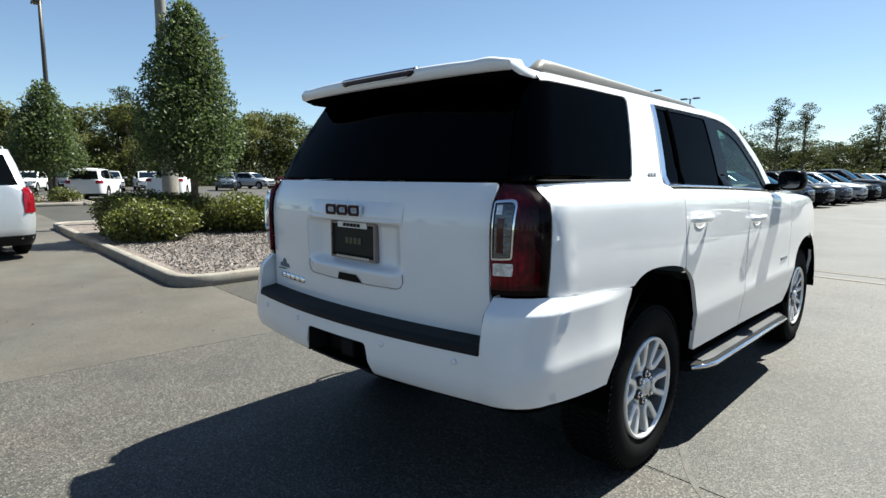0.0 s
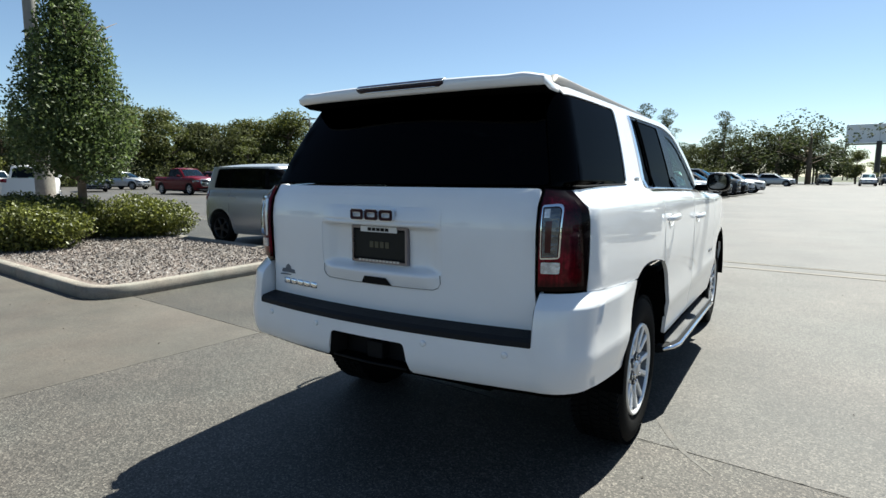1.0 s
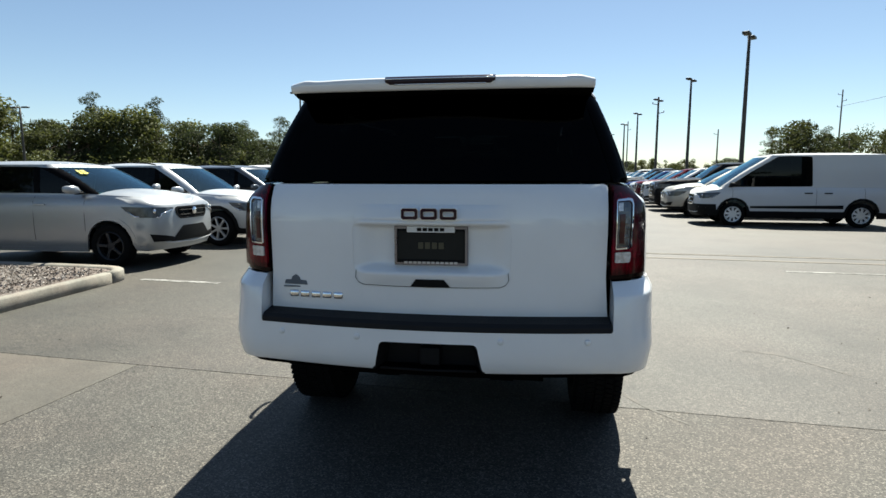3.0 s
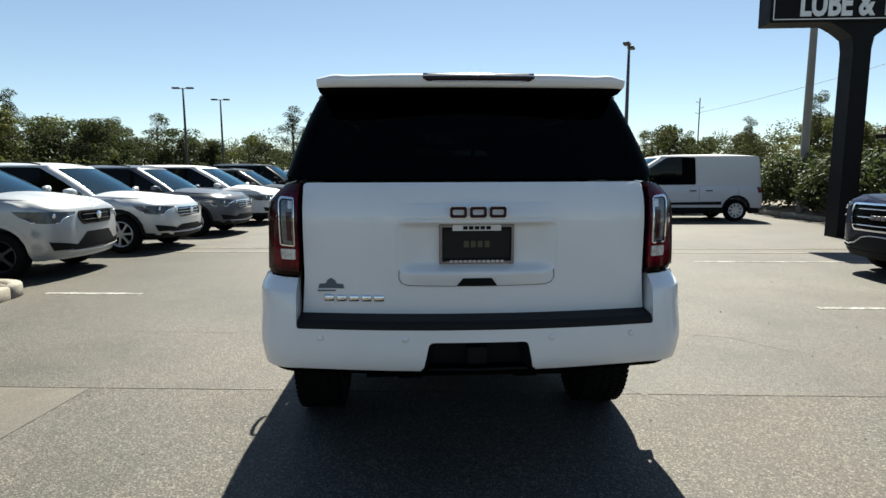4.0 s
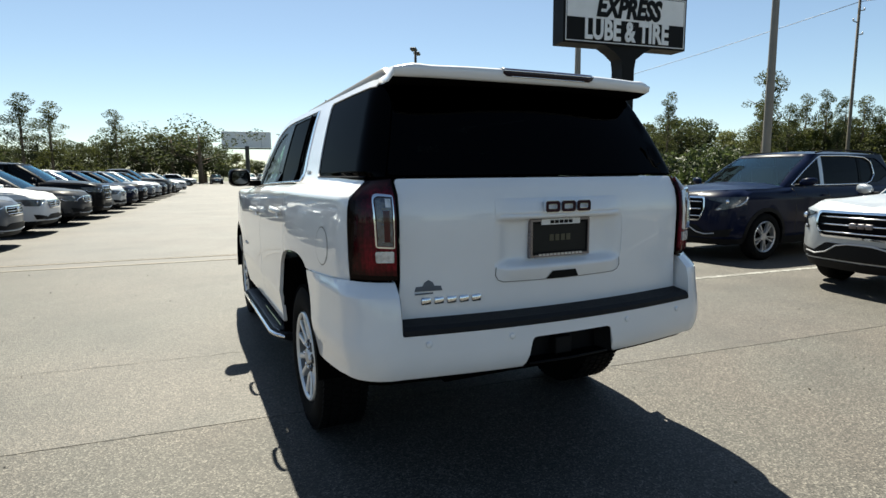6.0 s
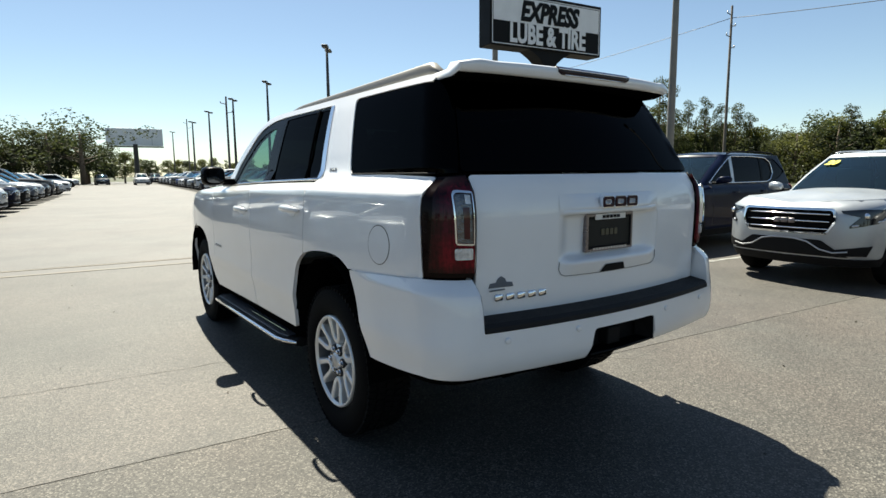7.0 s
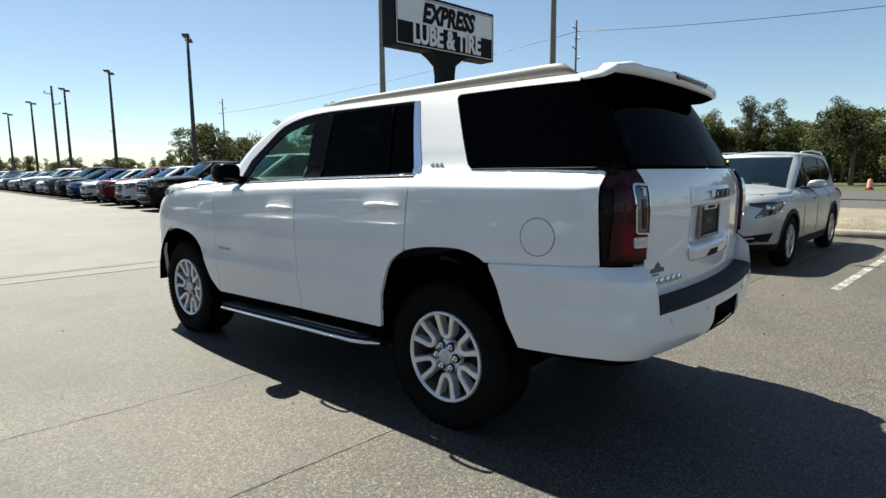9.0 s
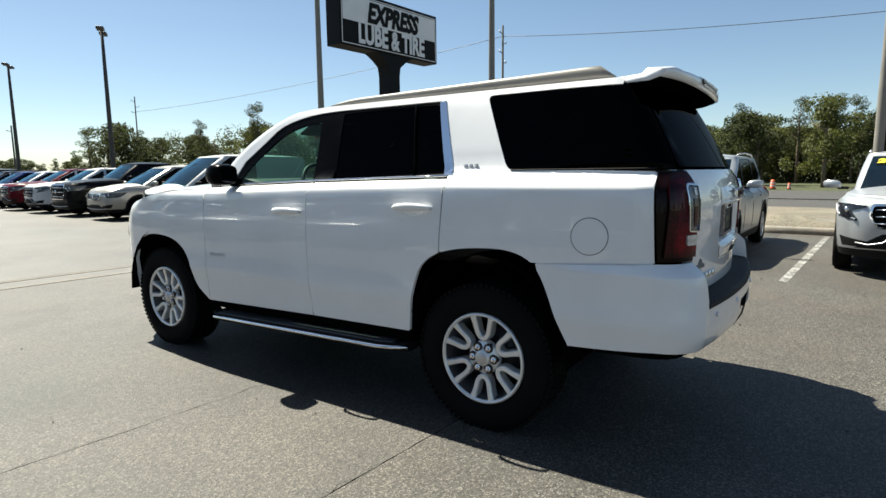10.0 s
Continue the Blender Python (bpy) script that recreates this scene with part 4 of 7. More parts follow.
part("upper_lettering", joined(*[box(-0.05 + 0.025 * i, py - 0.012, 1.106 + 0.071, 0.019, 0.003, 0.014) for i in range(5)]), TRIM, plate, "dark dealer name as bars", smooth=False)
part("lower_lettering", joined(*[box(-0.11 + 0.02 * i, py - 0.009, 1.106 - 0.074, 0.014, 0.003, 0.009) for i in range(12)]), SATIN, plate, "pale dealer lettering as bars", smooth=False)
part("insert_print", joined(*[box(-0.045 + 0.03 * i, py - 0.003, 1.106, 0.022, 0.002, 0.028) for i in range(4)]), surface("faded_print", (0.07, 0.06, 0.03), 0.5), plate, "faded dealer print", smooth=False)
part("camera_pod", box(0, -1.035, 1.205, 0.03, 0.02, 0.016, 0.004), TRIM, gate, "small black reversing camera")

# tail lights
lamp_path = [(T, -0.757, 0.967, 0.01), (S, -0.849, 0.970, 0.01), (S, -0.829, 1.364, 0.02), (T, -0.757, 1.372, 0.02)]
lamp = panel(CABIN, lamp_path, step=0.04, lift=0.006, flange=0.03)
LS = CABIN.side(-0.84, 1.2)[0]
smoked = panel(CABIN, [(T, -0.762, 0.988, 0.02), ("raw", LS - 0.032, 0.992), ("raw", LS - 0.036, 1.20), ("raw", LS - 0.042, 1.350), (T, -0.762, 1.358, 0.02)], step=0.03, lift=0.020, flange=0.016)
c_ring = panel(CABIN, [(T, -0.768, 1.300, 0.010), (T, -0.768, 1.098, 0.010), (T, -0.833, 1.102, 0.014), (T, -0.838, 1.304, 0.024)],
               [[(T, -0.775, 1.291), (T, -0.775, 1.108), (T, -0.825, 1.111), (T, -0.830, 1.293, 0.016)]], step=0.03, lift=0.034, flange=0.024)
c_lens = panel(CABIN, [(T, -0.774, 1.292), (T, -0.774, 1.107), (T, -0.826, 1.110), (T, -0.831, 1.294, 0.016)], step=0.04, lift=0.028, flange=0.0)
c_core = panel(CABIN, [(T, -0.783, 1.245), (T, -0.783, 1.125), (T, -0.805, 1.125), (T, -0.807, 1.245)], step=0.04, lift=0.0295, flange=0.0)
c_block = panel(CABIN, [(T, -0.777, 1.288), (T, -0.777, 1.256), (T, -0.798, 1.256), (T, -0.798, 1.289)], step=0.03, lift=0.0297, flange=0.003)
rev = panel(CABIN, [(T, -0.771, 1.090, 0.008), (T, -0.771, 1.042, 0.008), (T, -0.834, 1.042, 0.01), (T, -0.836, 1.090, 0.01)], step=0.03, lift=0.027, flange=0.010)
for mirror in (False, True):
    mm = (lambda s: moved(s, MIRROR)) if mirror else (lambda s: s)
    tl = part("tail_light", mm(lamp), LAMPBASE, suv, "smoked red tail light with a chrome C-shaped lens")
    part("red_lens", mm(smoked), BANDLENS, tl)
    part("chrome_frame", mm(c_ring), CHROME, tl)
    part("clear_lens", mm(c_lens), CLEARLENS, tl)
    part("lens_core", mm(c_core), DARKRED, tl)
    part("reflector_block", mm(c_block), FACETED, tl, "bright reflector block inside the lens")
    part("reversing_lens", mm(rev), FACETED, tl)

# rear bumper, pad, hitch
bumper = panel(BUMP, [(S, -0.308, 0.9335)] + bump_cut[1:] + [(S, -0.70, 0.560), (S, -0.86, 0.572), (T, -0.62, 0.574), (T, -0.235, 0.570), (T, -0.208, 0.700, 0.02), (T, 0.208, 0.700, 0.02), (T, 0.235, 0.570),
                       (T, 0.62, 0.574), ("raw", -BUMP.side(-0.86, 0.572)[0], 0.572), ("raw", -BUMP.side(-0.70, 0.56)[0], 0.560)]
               + [("raw", -BUMP.side(p[1], p[2])[0], p[2]) for p in reversed(bump_cut[1:])] + [("raw", -BUMP.side(-0.308, 0.9335)[0], 0.9335), ("raw", -BUMP.side(-0.845, 0.9655)[0], 0.9655), (T, 0.772, 0.962), (T, 0.772, 0.757, 0.012), (T, -0.772, 0.757, 0.012), (T, -0.772, 0.962), (S, -0.845, 0.9655)],
               step=0.05, gap=0.002, rows=(0.59, 0.865, 0.88, 0.892, 0.902, 0.911, 0.920, 0.929, 0.938, 0.947))
rb = part("rear_bumper", bumper, WHITE, suv, "white rear bumper with a hitch opening")
secs = []
for j in range(41):
    x = -0.768 + 1.536 * j / 40
    yo = BUMP.at(*BUMP.tail(x, 0.757)).y
    yi = CABIN.at(*CABIN.tail(x, 0.80)).y + 0.02
    secs.append([Vector((x, yi, 0.70)), Vector((x, yo + 0.004, 0.752)), Vector((x, yo - 0.004, 0.760)), Vector((x, yo - 0.002, 0.778)), Vector((x, yo + 0.012, 0.792)), Vector((x, yi - 0.006, 0.806)), Vector((x, yi, 0.806))])
part("step_pad", loft([list(reversed(s)) for s in secs]), PADMAT, rb, "black ribbed step pad", smooth=False)
for x in (-0.67, -0.31, 0.31, 0.67):
    p = BUMP.at(*BUMP.tail(x, 0.718))
    part("parking_sensor", moved(lathe([(0.013, 0.0), (0.013, 0.006), (0.010, 0.008), (0.0, 0.008)], 16), Matrix.Translation(p) @ pose(0, 0.001, 0, 90, 0, 0)), WHITE, rb, "round painted parking sensor")
# inner faces of the bumper ends, back to the tailgate
for sx in (-1, 1):
    rows_ = [[BUMP.at(*BUMP.tail(-0.772, z)), CABIN.at(*CABIN.tail(-0.772, z)) + Vector((0, 0.03, 0))] for z in (0.70, 0.76, 0.80, 0.85, 0.90, 0.93, 0.963)]
    part("bumper_cheek", loft([[Vector((-p.x * sx, p.y, p.z)) for p in r_] for r_ in rows_], False, False), WHITE, rb)
# cheeks beside the hitch opening, dark box inside
for sx in (-1, 1):
    part("hitch_cheek", moved(loft([[Vector((0.205, -1.118, 0.71)), Vector((0.236, -1.10, 0.572)), Vector((0.20, -1.02, 0.585)), Vector((0.185, -1.03, 0.70))], [Vector((0.215, -1.116, 0.71)), Vector((0.246, -1.098, 0.572)), Vector((0.21, -1.02, 0.585)), Vector((0.195, -1.03, 0.70))]]), Matrix.Diagonal((sx, 1, 1, 1))), TRIM, rb, smooth=False)
hitch = joined(box(0, -0.95, 0.635, 0.60, 0.10, 0.17), box(0, -0.985, 0.622, 0.09, 0.14, 0.08, 0.008), box(0, -0.98, 0.70, 0.42, 0.16, 0.012))
part("hitch_receiver", hitch, TRIM, rb, "black hitch receiver", smooth=False)
part("hitch_trim", tube([(-0.21, -1.098, 0.580), (0, -1.106, 0.578), (0.21, -1.098, 0.580)], 0.005, 6), TRIM, rb, "black lip under the hitch opening")
val = []
for j in range(49):
    s = -1.55 + 3.1 * j / 48
    p, q, n_ = BUMP.at(s, 0.565), BUMP.at(s, 0.545), BUMP.out(s, 0.56)
    n_ = Vector((n_.x, n_.y, 0)).normalized()
    val.append([p - n_ * 0.006 + Vector((0, 0, 0.008)), q - n_ * 0.035 + Vector((0, 0, -0.012)), q - n_ * 0.10 + Vector((0, 0, -0.022)), p - n_ * 0.10 + Vector((0, 0, 0.008))])
part("valance", loft(val), UNDER, rb, "black lower valance", smooth=False)

# spoiler and high brake light
def tip_of(x):
    return -0.890 + 0.035 * (abs(x) / 0.705) ** 2 + 0.05 * (abs(x) / 0.705) ** 6


def lip_top(x):
    a = abs(x) / 0.705
    return 1.842 - 0.010 * a ** 4 + 0.009 * math.exp(-((abs(x) - 0.62) / 0.05) ** 2)


secs = []
xs = [-0.697] + [-0.693 + 1.386 * j / 56 for j in range(57)] + [0.697]
for x in xs:
    xc = max(-0.693, min(0.693, x))
    a = abs(xc) / 0.705
    k = 0.86 if abs(x) > 0.694 else 1.0
    tip, zt = tip_of(xc), lip_top(xc)
    zr_ = 1.804 + 0.060 * (1 - a ** 2.6)
    zl, zg = 1.785 + 0.008 * a ** 4, 1.772
    mid = (zt + zl) / 2
    sec = [(-0.60, zr_), (-0.70, zr_ - 0.002 + 0.3 * (zt - zr_)), (tip + 0.085, zt + 0.005), (tip + 0.018, zt), (tip, zt - 0.010), (tip + 0.004, mid), (tip + 0.006, zl + 0.006), (tip + 0.022, zl), (max(-0.735, tip + 0.05), zg + 0.004), (-0.60, zg)]
    secs.append([Vector((x, y, mid + (z - mid) * k)) for y, z in sec])
spo = loft(secs)
kinds = [1 if (f_ % 10) in (7, 8, 9) and f_ < (len(secs) - 1) * 10 else 0 for f_ in range(len(spo[1]))]
spoiler = part("spoiler", (spo[0], spo[1], kinds), [WHITE, UNDER], suv, "white roof spoiler with a black underside")
secs = []
for j in range(23):
    x = 0.02 - 0.245 + 0.49 * j / 22
    t_, z_ = tip_of(x), lip_top(x)
    e = 0.012 if j in (0, 22) else 0.0
    secs.append([Vector((x, t_ + 0.045, z_ + 0.006)), Vector((x, t_ + 0.014, z_ + 0.003)), Vector((x, t_ - 0.004, z_ - 0.009)), Vector((x, t_ - 0.001, z_ - 0.034 + e)), Vector((x, t_ + 0.03, z_ - 0.034 + e))])
bl = part("brake_light", loft([list(reversed(q)) for q in secs]), BRAKELENS, spoiler, "slim high-mounted brake light")
edge = [Vector((0.02 - 0.245 + 0.49 * j / 12, tip_of(0.02 - 0.245 + 0.49 * j / 12) - 0.003, lip_top(0.02 - 0.245 + 0.49 * j / 12) - 0.010)) for j in range(13)]
part("brake_light_trim", tube(edge, 0.0035, 6), CHROME, bl, "bright brake light edging")
part("brake_light_trim", tube([p + Vector((0, 0.003, -0.024)) for p in edge[1:-1]], 0.003, 6), CHROME, bl, "bright brake light edging")

# door mirrors
for sx in (-1, 1):
    secs = []
    for i in range(9):
        t = i / 8
        y = 1.90 + 0.20 * t
        k = (1 - (2 * t - 0.75) ** 2 * 0.35) * (1 if t < 0.9 else 0.85)
        secs.append([Vector((sx * (1.058 + 0.088 * k * math.copysign(abs(math.cos(a)) ** 0.6, math.cos(a))), y, 1.372 + 0.074 * k * math.copysign(abs(math.sin(a)) ** 0.6, math.sin(a)))) for a in [2 * math.pi * m_ / 20 for m_ in range(20)]])
    mir = part("door_mirror", loft(secs), GLOSSBLACK, suv, "black door mirror")
    part("mirror_glass", loft([[p + Vector((0, -0.002, 0)) for p in [Vector((sx * 1.058 + (q.x - sx * 1.058) * 0.9, q.y, 1.372 + (q.z - 1.372) * 0.88)) for q in secs[0]]], [Vector((sx * 1.058, 1.897, 1.372))] * 20], True, False), DARKMIRROR, mir, "dark dimmed mirror glass", smooth=False)
    part("mirror_arm", box(sx * 0.965, 2.03, 1.325, 0.17, 0.09, 0.05, 0.015), GLOSSBLACK, mir)

# division bars of the rear door windows
for sx in (-1, 1):
    bar = [CABIN.at(*CABIN.side(0.56 - 0.08 * (1 - t), 1.355 + 0.40 * t)) + Vector((0.003, 0, 0)) for t in [k / 6 for k in range(7)]]
    part("division_bar", tube([Vector((sx * abs(p.x), p.y, p.z)) for p in bar], 0.007, 6), BLACKFILM, suv, "black window division bar")

# running boards
for sx in (-1, 1):
    prof = [(-0.085, 0.0), (0.075, 0.0), (0.092, -0.012), (0.092, -0.038), (0.06, -0.05), (-0.085, -0.03)]
    path = [Vector((sx * 0.90, 2.28, 0.37)), Vector((sx * 0.955, 2.18, 0.372)), Vector((sx * 0.955, 1.4, 0.387)), Vector((sx * 0.955, 0.66, 0.402)), Vector((sx * 0.935, 0.56, 0.404)), Vector((sx * 0.89, 0.47, 0.405))]
    secs = [[p + Vector((sx * u, 0, w)) for u, w in (prof if sx > 0 else prof)] for p in path]
    rbd = part("running_board", loft(secs if sx < 0 else [list(reversed(s)) for s in secs]), TRIM, suv, "black running board with a bright edge", smooth=False)
    tread = loft([[p + Vector((sx * u, 0, w_)) for u, w_ in ((-0.065, 0.002), (-0.06, 0.006), (0.062, 0.006), (0.068, 0.002))] for p in path[1:5]], False, False)
    part("tread", tread if sx > 0 else (tread[0], [list(reversed(f_)) for f_ in tread[1]]), BOARDTREAD, rbd, "grey ribbed tread of the running board", smooth=False)
    part("edge_trim", tube([p + Vector((sx * 0.088, 0, -0.020)) for p in path], 0.012, 8), CHROME, rbd, "bright running board edge")
    for k in range(3):
        part("bracket", box(sx * 0.80, 0.75 + 0.62 * k, 0.42, 0.25, 0.04, 0.04, 0.006), UNDER, rbd)


def suv_wheel():
    """Tyre with tread blocks, and a six-by-two spoke alloy; axle along x, face towards -x."""
    R, hw = 0.398, 0.132
    w = thing("wheel")
    prof = [(0.245, 0.105), (0.262, 0.122), (0.30, 0.133), (0.345, 0.130), (0.372, 0.120), (0.388, 0.108), (0.390, 0.095), (0.390, -0.095), (0.388, -0.108), (0.372, -0.120), (0.345, -0.130), (0.30, -0.133), (0.262, -0.122), (0.245, -0.105)]
    part("tyre", lathe(prof, 64, "x"), RUBBER, w, "black all-terrain tyre")
    blocks = []
    for k in range(72):
        a = 2 * math.pi * k / 72
        for h, off in ((-0.098, 0), (-0.050, 0.5), (0.0, 0.15), (0.050, 0.5), (0.098, 0)):
            m = Matrix.Rotation(a + off * 2 * math.pi / 72, 4, "X") @ pose(h, 0, 0.392, 0, 0, 14 if h > 0 else -14)
            blocks.append(moved(box(0, 0, 0, 0.038, 0.024, 0.014), m))
    part("tread", joined(*blocks), RUBBER, w, smooth=False, kind="stuff")
    part("rim_lip", lathe([(0.247, -0.112), (0.246, -0.120), (0.240, -0.127), (0.232, -0.125), (0.227, -0.112)], 56, "x"), ALLOY, w, "bright rim edge")
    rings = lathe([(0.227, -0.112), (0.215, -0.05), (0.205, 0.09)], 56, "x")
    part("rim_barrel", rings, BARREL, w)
    part("back_plate", lathe([(0.238, 0.06), (0.12, 0.045), (0.02, 0.04)], 40, "x"), UNDER, w)
    sp = []
    half = ((14.0, 0.240), (13.6, 0.212), (13.4, 0.180), (13.8, 0.150), (13.2, 0.130), (9.5, 0.114), (4.5, 0.107))
    loop = [(-d, r) for d, r in half] + [(0.0, 0.1055)] + [(d, r) for d, r in reversed(half)]
    for k in range(6):
        a0 = 2 * math.pi * k / 6 + radians(30)
        mid = [Vector((0, r * math.cos(a0 + radians(d)), r * math.sin(a0 + radians(d)))) for d, r in loop]
        secs = []
        for i, p in enumerate(mid):
            d = (mid[min(i + 1, len(mid) - 1)] - mid[max(i - 1, 0)]).normalized()
            t = Vector((0, -d.z, d.y))
            wd = 0.0142 + 0.006 * max(0.0, (loop[i][1] - 0.20) / 0.04)
            dep = -0.104 - 0.014 * min(1.0, (loop[i][1] - 0.11) / 0.11)
            secs.append([p + t * wd * u + Vector((dep + d_, 0, 0)) for u, d_ in ((-1, 0.006), (-0.65, 0.0), (0.65, 0.0), (1, 0.006), (1.1, 0.055), (-1.1, 0.055))])
        sp.append(loft(secs))
    part("spokes", joined(*sp), ALLOY, w, "bright six-loop alloy spokes", smooth=False)
    part("hub", lathe([(0.092, -0.060), (0.089, -0.090), (0.084, -0.094), (0.045, -0.098), (0.042, -0.112), (0.036, -0.116), (0.0, -0.117)], 36, "x"), ALLOY, w)
    boss = mesh_of("lug_boss", lathe([(0.026, -0.06), (0.026, -0.103), (0.023, -0.106), (0.0175, -0.106), (0.017, -0.095)], 16, "x"), DARKALLOY)
    for k in range(6):
        part("lug_boss", boss, None, w, m=Matrix.Translation((0, 0.064 * math.cos(k * math.pi / 3), 0.064 * math.sin(k * math.pi / 3))))
    part("centre_cap", lathe([(0.033, -0.1165), (0.030, -0.119), (0.0, -0.1195)], 24, "x"), SATIN, w)
    for k in range(6):
        a = 2 * math.pi * k / 6
        part("lug_nut", moved(lathe([(0.017, -0.092), (0.0165, -0.1015), (0.011, -0.1018), (0.011, -0.113), (0.008, -0.116), (0.0, -0.117)], 6, "x"), Matrix.Translation((-0.004, 0.064 * math.cos(a), 0.064 * math.sin(a)))), CHROME, w, smooth=False)
    part("brake_disc", lathe([(0.17, 0.02), (0.17, 0.0), (0.06, 0.0)], 40, "x"), DARKALLOY, w)
    return w


wheel = suv_wheel()
wheel.parent = suv
wheel.matrix_basis = pose(-0.825, 0.012, 0.392, 0)
for x, y, spin, face in ((-0.825, WB + 0.012, 41, 0), (0.825, 0.012, -20, 180), (0.825, WB + 0.012, 8, 180)):
    copy_thing(wheel, pose(x, y, 0.392, spin, 0, face)).parent = suv

# underbody, wheel wells and cabin
well = []
for y0 in (0.0, WB):
    for sx in (-1, 1):
        secs = []
        for i in range(13):
            a = math.pi * i / 12
            secs.append([Vector((sx * x, y0 + 0.47 * math.cos(a), 0.42 + 0.53 * math.sin(a))) for x in (0.50, 0.985)])
        well.append(loft(secs, False, False))
        well.append(([Vector((sx * 0.50, y0 + 0.47 * math.cos(math.pi * i / 12), 0.42 + 0.53 * math.sin(math.pi * i / 12))) for i in range(13)], [list(range(13))]))
for k in range(0, len(well), 2):
    part("wheel_well", joined(*well[k:k + 2]), UNDER, suv, "black wheel well liner", smooth=False)
floor_pan = joined(box(0, 1.45, 0.52, 1.0, 4.6, 0.12), box(0, 1.47, 0.50, 1.78, 1.85, 0.14), box(0, -0.74, 0.70, 1.74, 0.40, 0.12), box(0, 0, 0.38, 1.5, 0.14, 0.14, 0.05), box(0, WB, 0.38, 1.5, 0.14, 0.12, 0.05), box(0.45, -0.55, 0.52, 0.5, 0.36, 0.16, 0.06), box(-0.3, 1.2, 0.42, 0.12, 3.6, 0.12), box(0.3, 1.2, 0.42, 0.12, 3.6, 0.12), box(0, 3.4, 0.45, 1.5, 0.5, 0.12))
part("underbody", floor_pan, UNDER, suv, "black frame, axles and exhaust under the body", smooth=False)
part("cabin_lining", joined(box(0, 1.45, 0.85, 1.80, 1.7, 0.04), box(0, 2.28, 1.12, 1.80, 0.1, 0.4), box(0, -0.02, 1.18, 1.74, 0.05, 0.3)), CLOTH, suv, "grey cabin lining", smooth=False)
part("dashboard", moved(loft([[Vector((x, 1.93, 1.05)), Vector((x, 1.90, 1.24)), Vector((x, 1.96, 1.325 + 0.02 * math.cos(3 * x))), Vector((x, 2.10, 1.34)), Vector((x, 2.3, 1.30)), Vector((x, 2.4, 1.05))] for x in [-0.80 + 0.1 * i for i in range(17)]]), Matrix.Identity(4)), CLOTH, suv, "light grey dashboard")
ring = [Vector((-0.40 + 0.185 * math.cos(a), 1.68 + 0.075 * math.sin(a), 1.27 + 0.17 * math.sin(a))) for a in [2 * math.pi * k / 28 for k in range(29)]]
part("steering_wheel", joined(tube(ring, 0.015, 8, False), box(-0.40, 1.69, 1.27, 0.13, 0.05, 0.09, 0.02), box(-0.40, 1.69, 1.27, 0.34, 0.02, 0.03, 0.008), tube([(-0.40, 1.71, 1.26), (-0.40, 1.96, 1.16)], 0.03)), LEATHER, suv, "dark leather steering wheel")
for sx in (-1, 1):
    part("front_seat", joined(box(sx * 0.40, 1.28, 0.93, 0.50, 0.50, 0.16, 0.05), moved(box(0, 0, 0, 0.48, 0.13, 0.62, 0.05), pose(sx * 0.40, 0.97, 1.24, -12)), moved(box(0, 0, 0, 0.26, 0.09, 0.17, 0.035), pose(sx * 0.40, 0.885, 1.63, -8))), LEATHER, suv, "dark leather front seat")
part("rear_seat", joined(box(0, 0.30, 0.93, 1.45, 0.5, 0.16, 0.05), moved(box(0, 0, 0, 1.45, 0.13, 0.6, 0.05), pose(0, -0.02, 1.22, -12)), *[moved(box(0, 0, 0, 0.26, 0.09, 0.16, 0.035), pose(x, -0.1, 1.56, -8)) for x in (-0.45, 0.45)]), LEATHER, suv, "dark leather rear bench")


# ---- the other parked cars: same axes as the SUV, built from a few sizes ----
def small_wheel(r, style):
    """A road wheel; axle along x, face towards -x."""
    w = thing("wheel")
    hw, rr = 0.105, r * 0.66
    part("tyre", lathe([(rr, hw * 0.8), (rr + 0.02, hw), (r - 0.03, hw), (r - 0.008, hw * 0.8), (r, hw * 0.6), (r, -hw * 0.6), (r - 0.008, -hw * 0.8), (r - 0.03, -hw), (rr + 0.02, -hw), (rr, -hw * 0.8)], 32, "x"), RUBBER, w)
    sp = [lathe([(rr + 0.004, -0.092), (rr - 0.006, -0.098), (rr - 0.02, -0.085), (rr - 0.03, 0.05)], 32, "x"), lathe([(0.065, -0.06), (0.06, -0.078), (0.0, -0.08)], 20, "x")]
    n, wid, pair = {"five": (5, 0.030, 0), "ten": (5, 0.012, 10), "seven": (7, 0.022, 0), "cover": (9, 0.034, 0), "dark": (5, 0.026, 0)}[style]
    for k in range(n):
        for da in ((-pair, pair) if pair else (0,)):
            a = 2 * math.pi * k / n + radians(da)
            secs = []
            for q, f in ((0.05, 1.1), (0.12, 0.85), (rr - 0.01, 1.15)):
                c, s_ = math.cos(a), math.sin(a)
                secs.append([Vector((dx, q * c, q * s_)) + Vector((0, -s_, c)) * wid * f * u for u, dx in ((-1, -0.075), (-0.7, -0.085), (0.7, -0.085), (1, -0.075), (0.8, -0.04), (-0.8, -0.04))])
            sp.append(loft(secs))
    part("rim", joined(*sp), {"cover": ALLOY, "dark": DARKALLOY}.get(style, SATIN), w, smooth=False)
    part("back_plate", lathe([(rr - 0.01, -0.02), (0.1, -0.02), (0.0, -0.02)], 24, "x"), UNDER, w)
    return w


def arch(yc, r, z0, n=9):
    return [("side", yc + r * math.cos(a), max(z0, 0.36 + r * 1.02 * math.sin(a))) for a in [math.pi * (1 - k / n) for k in range(n + 1)]]


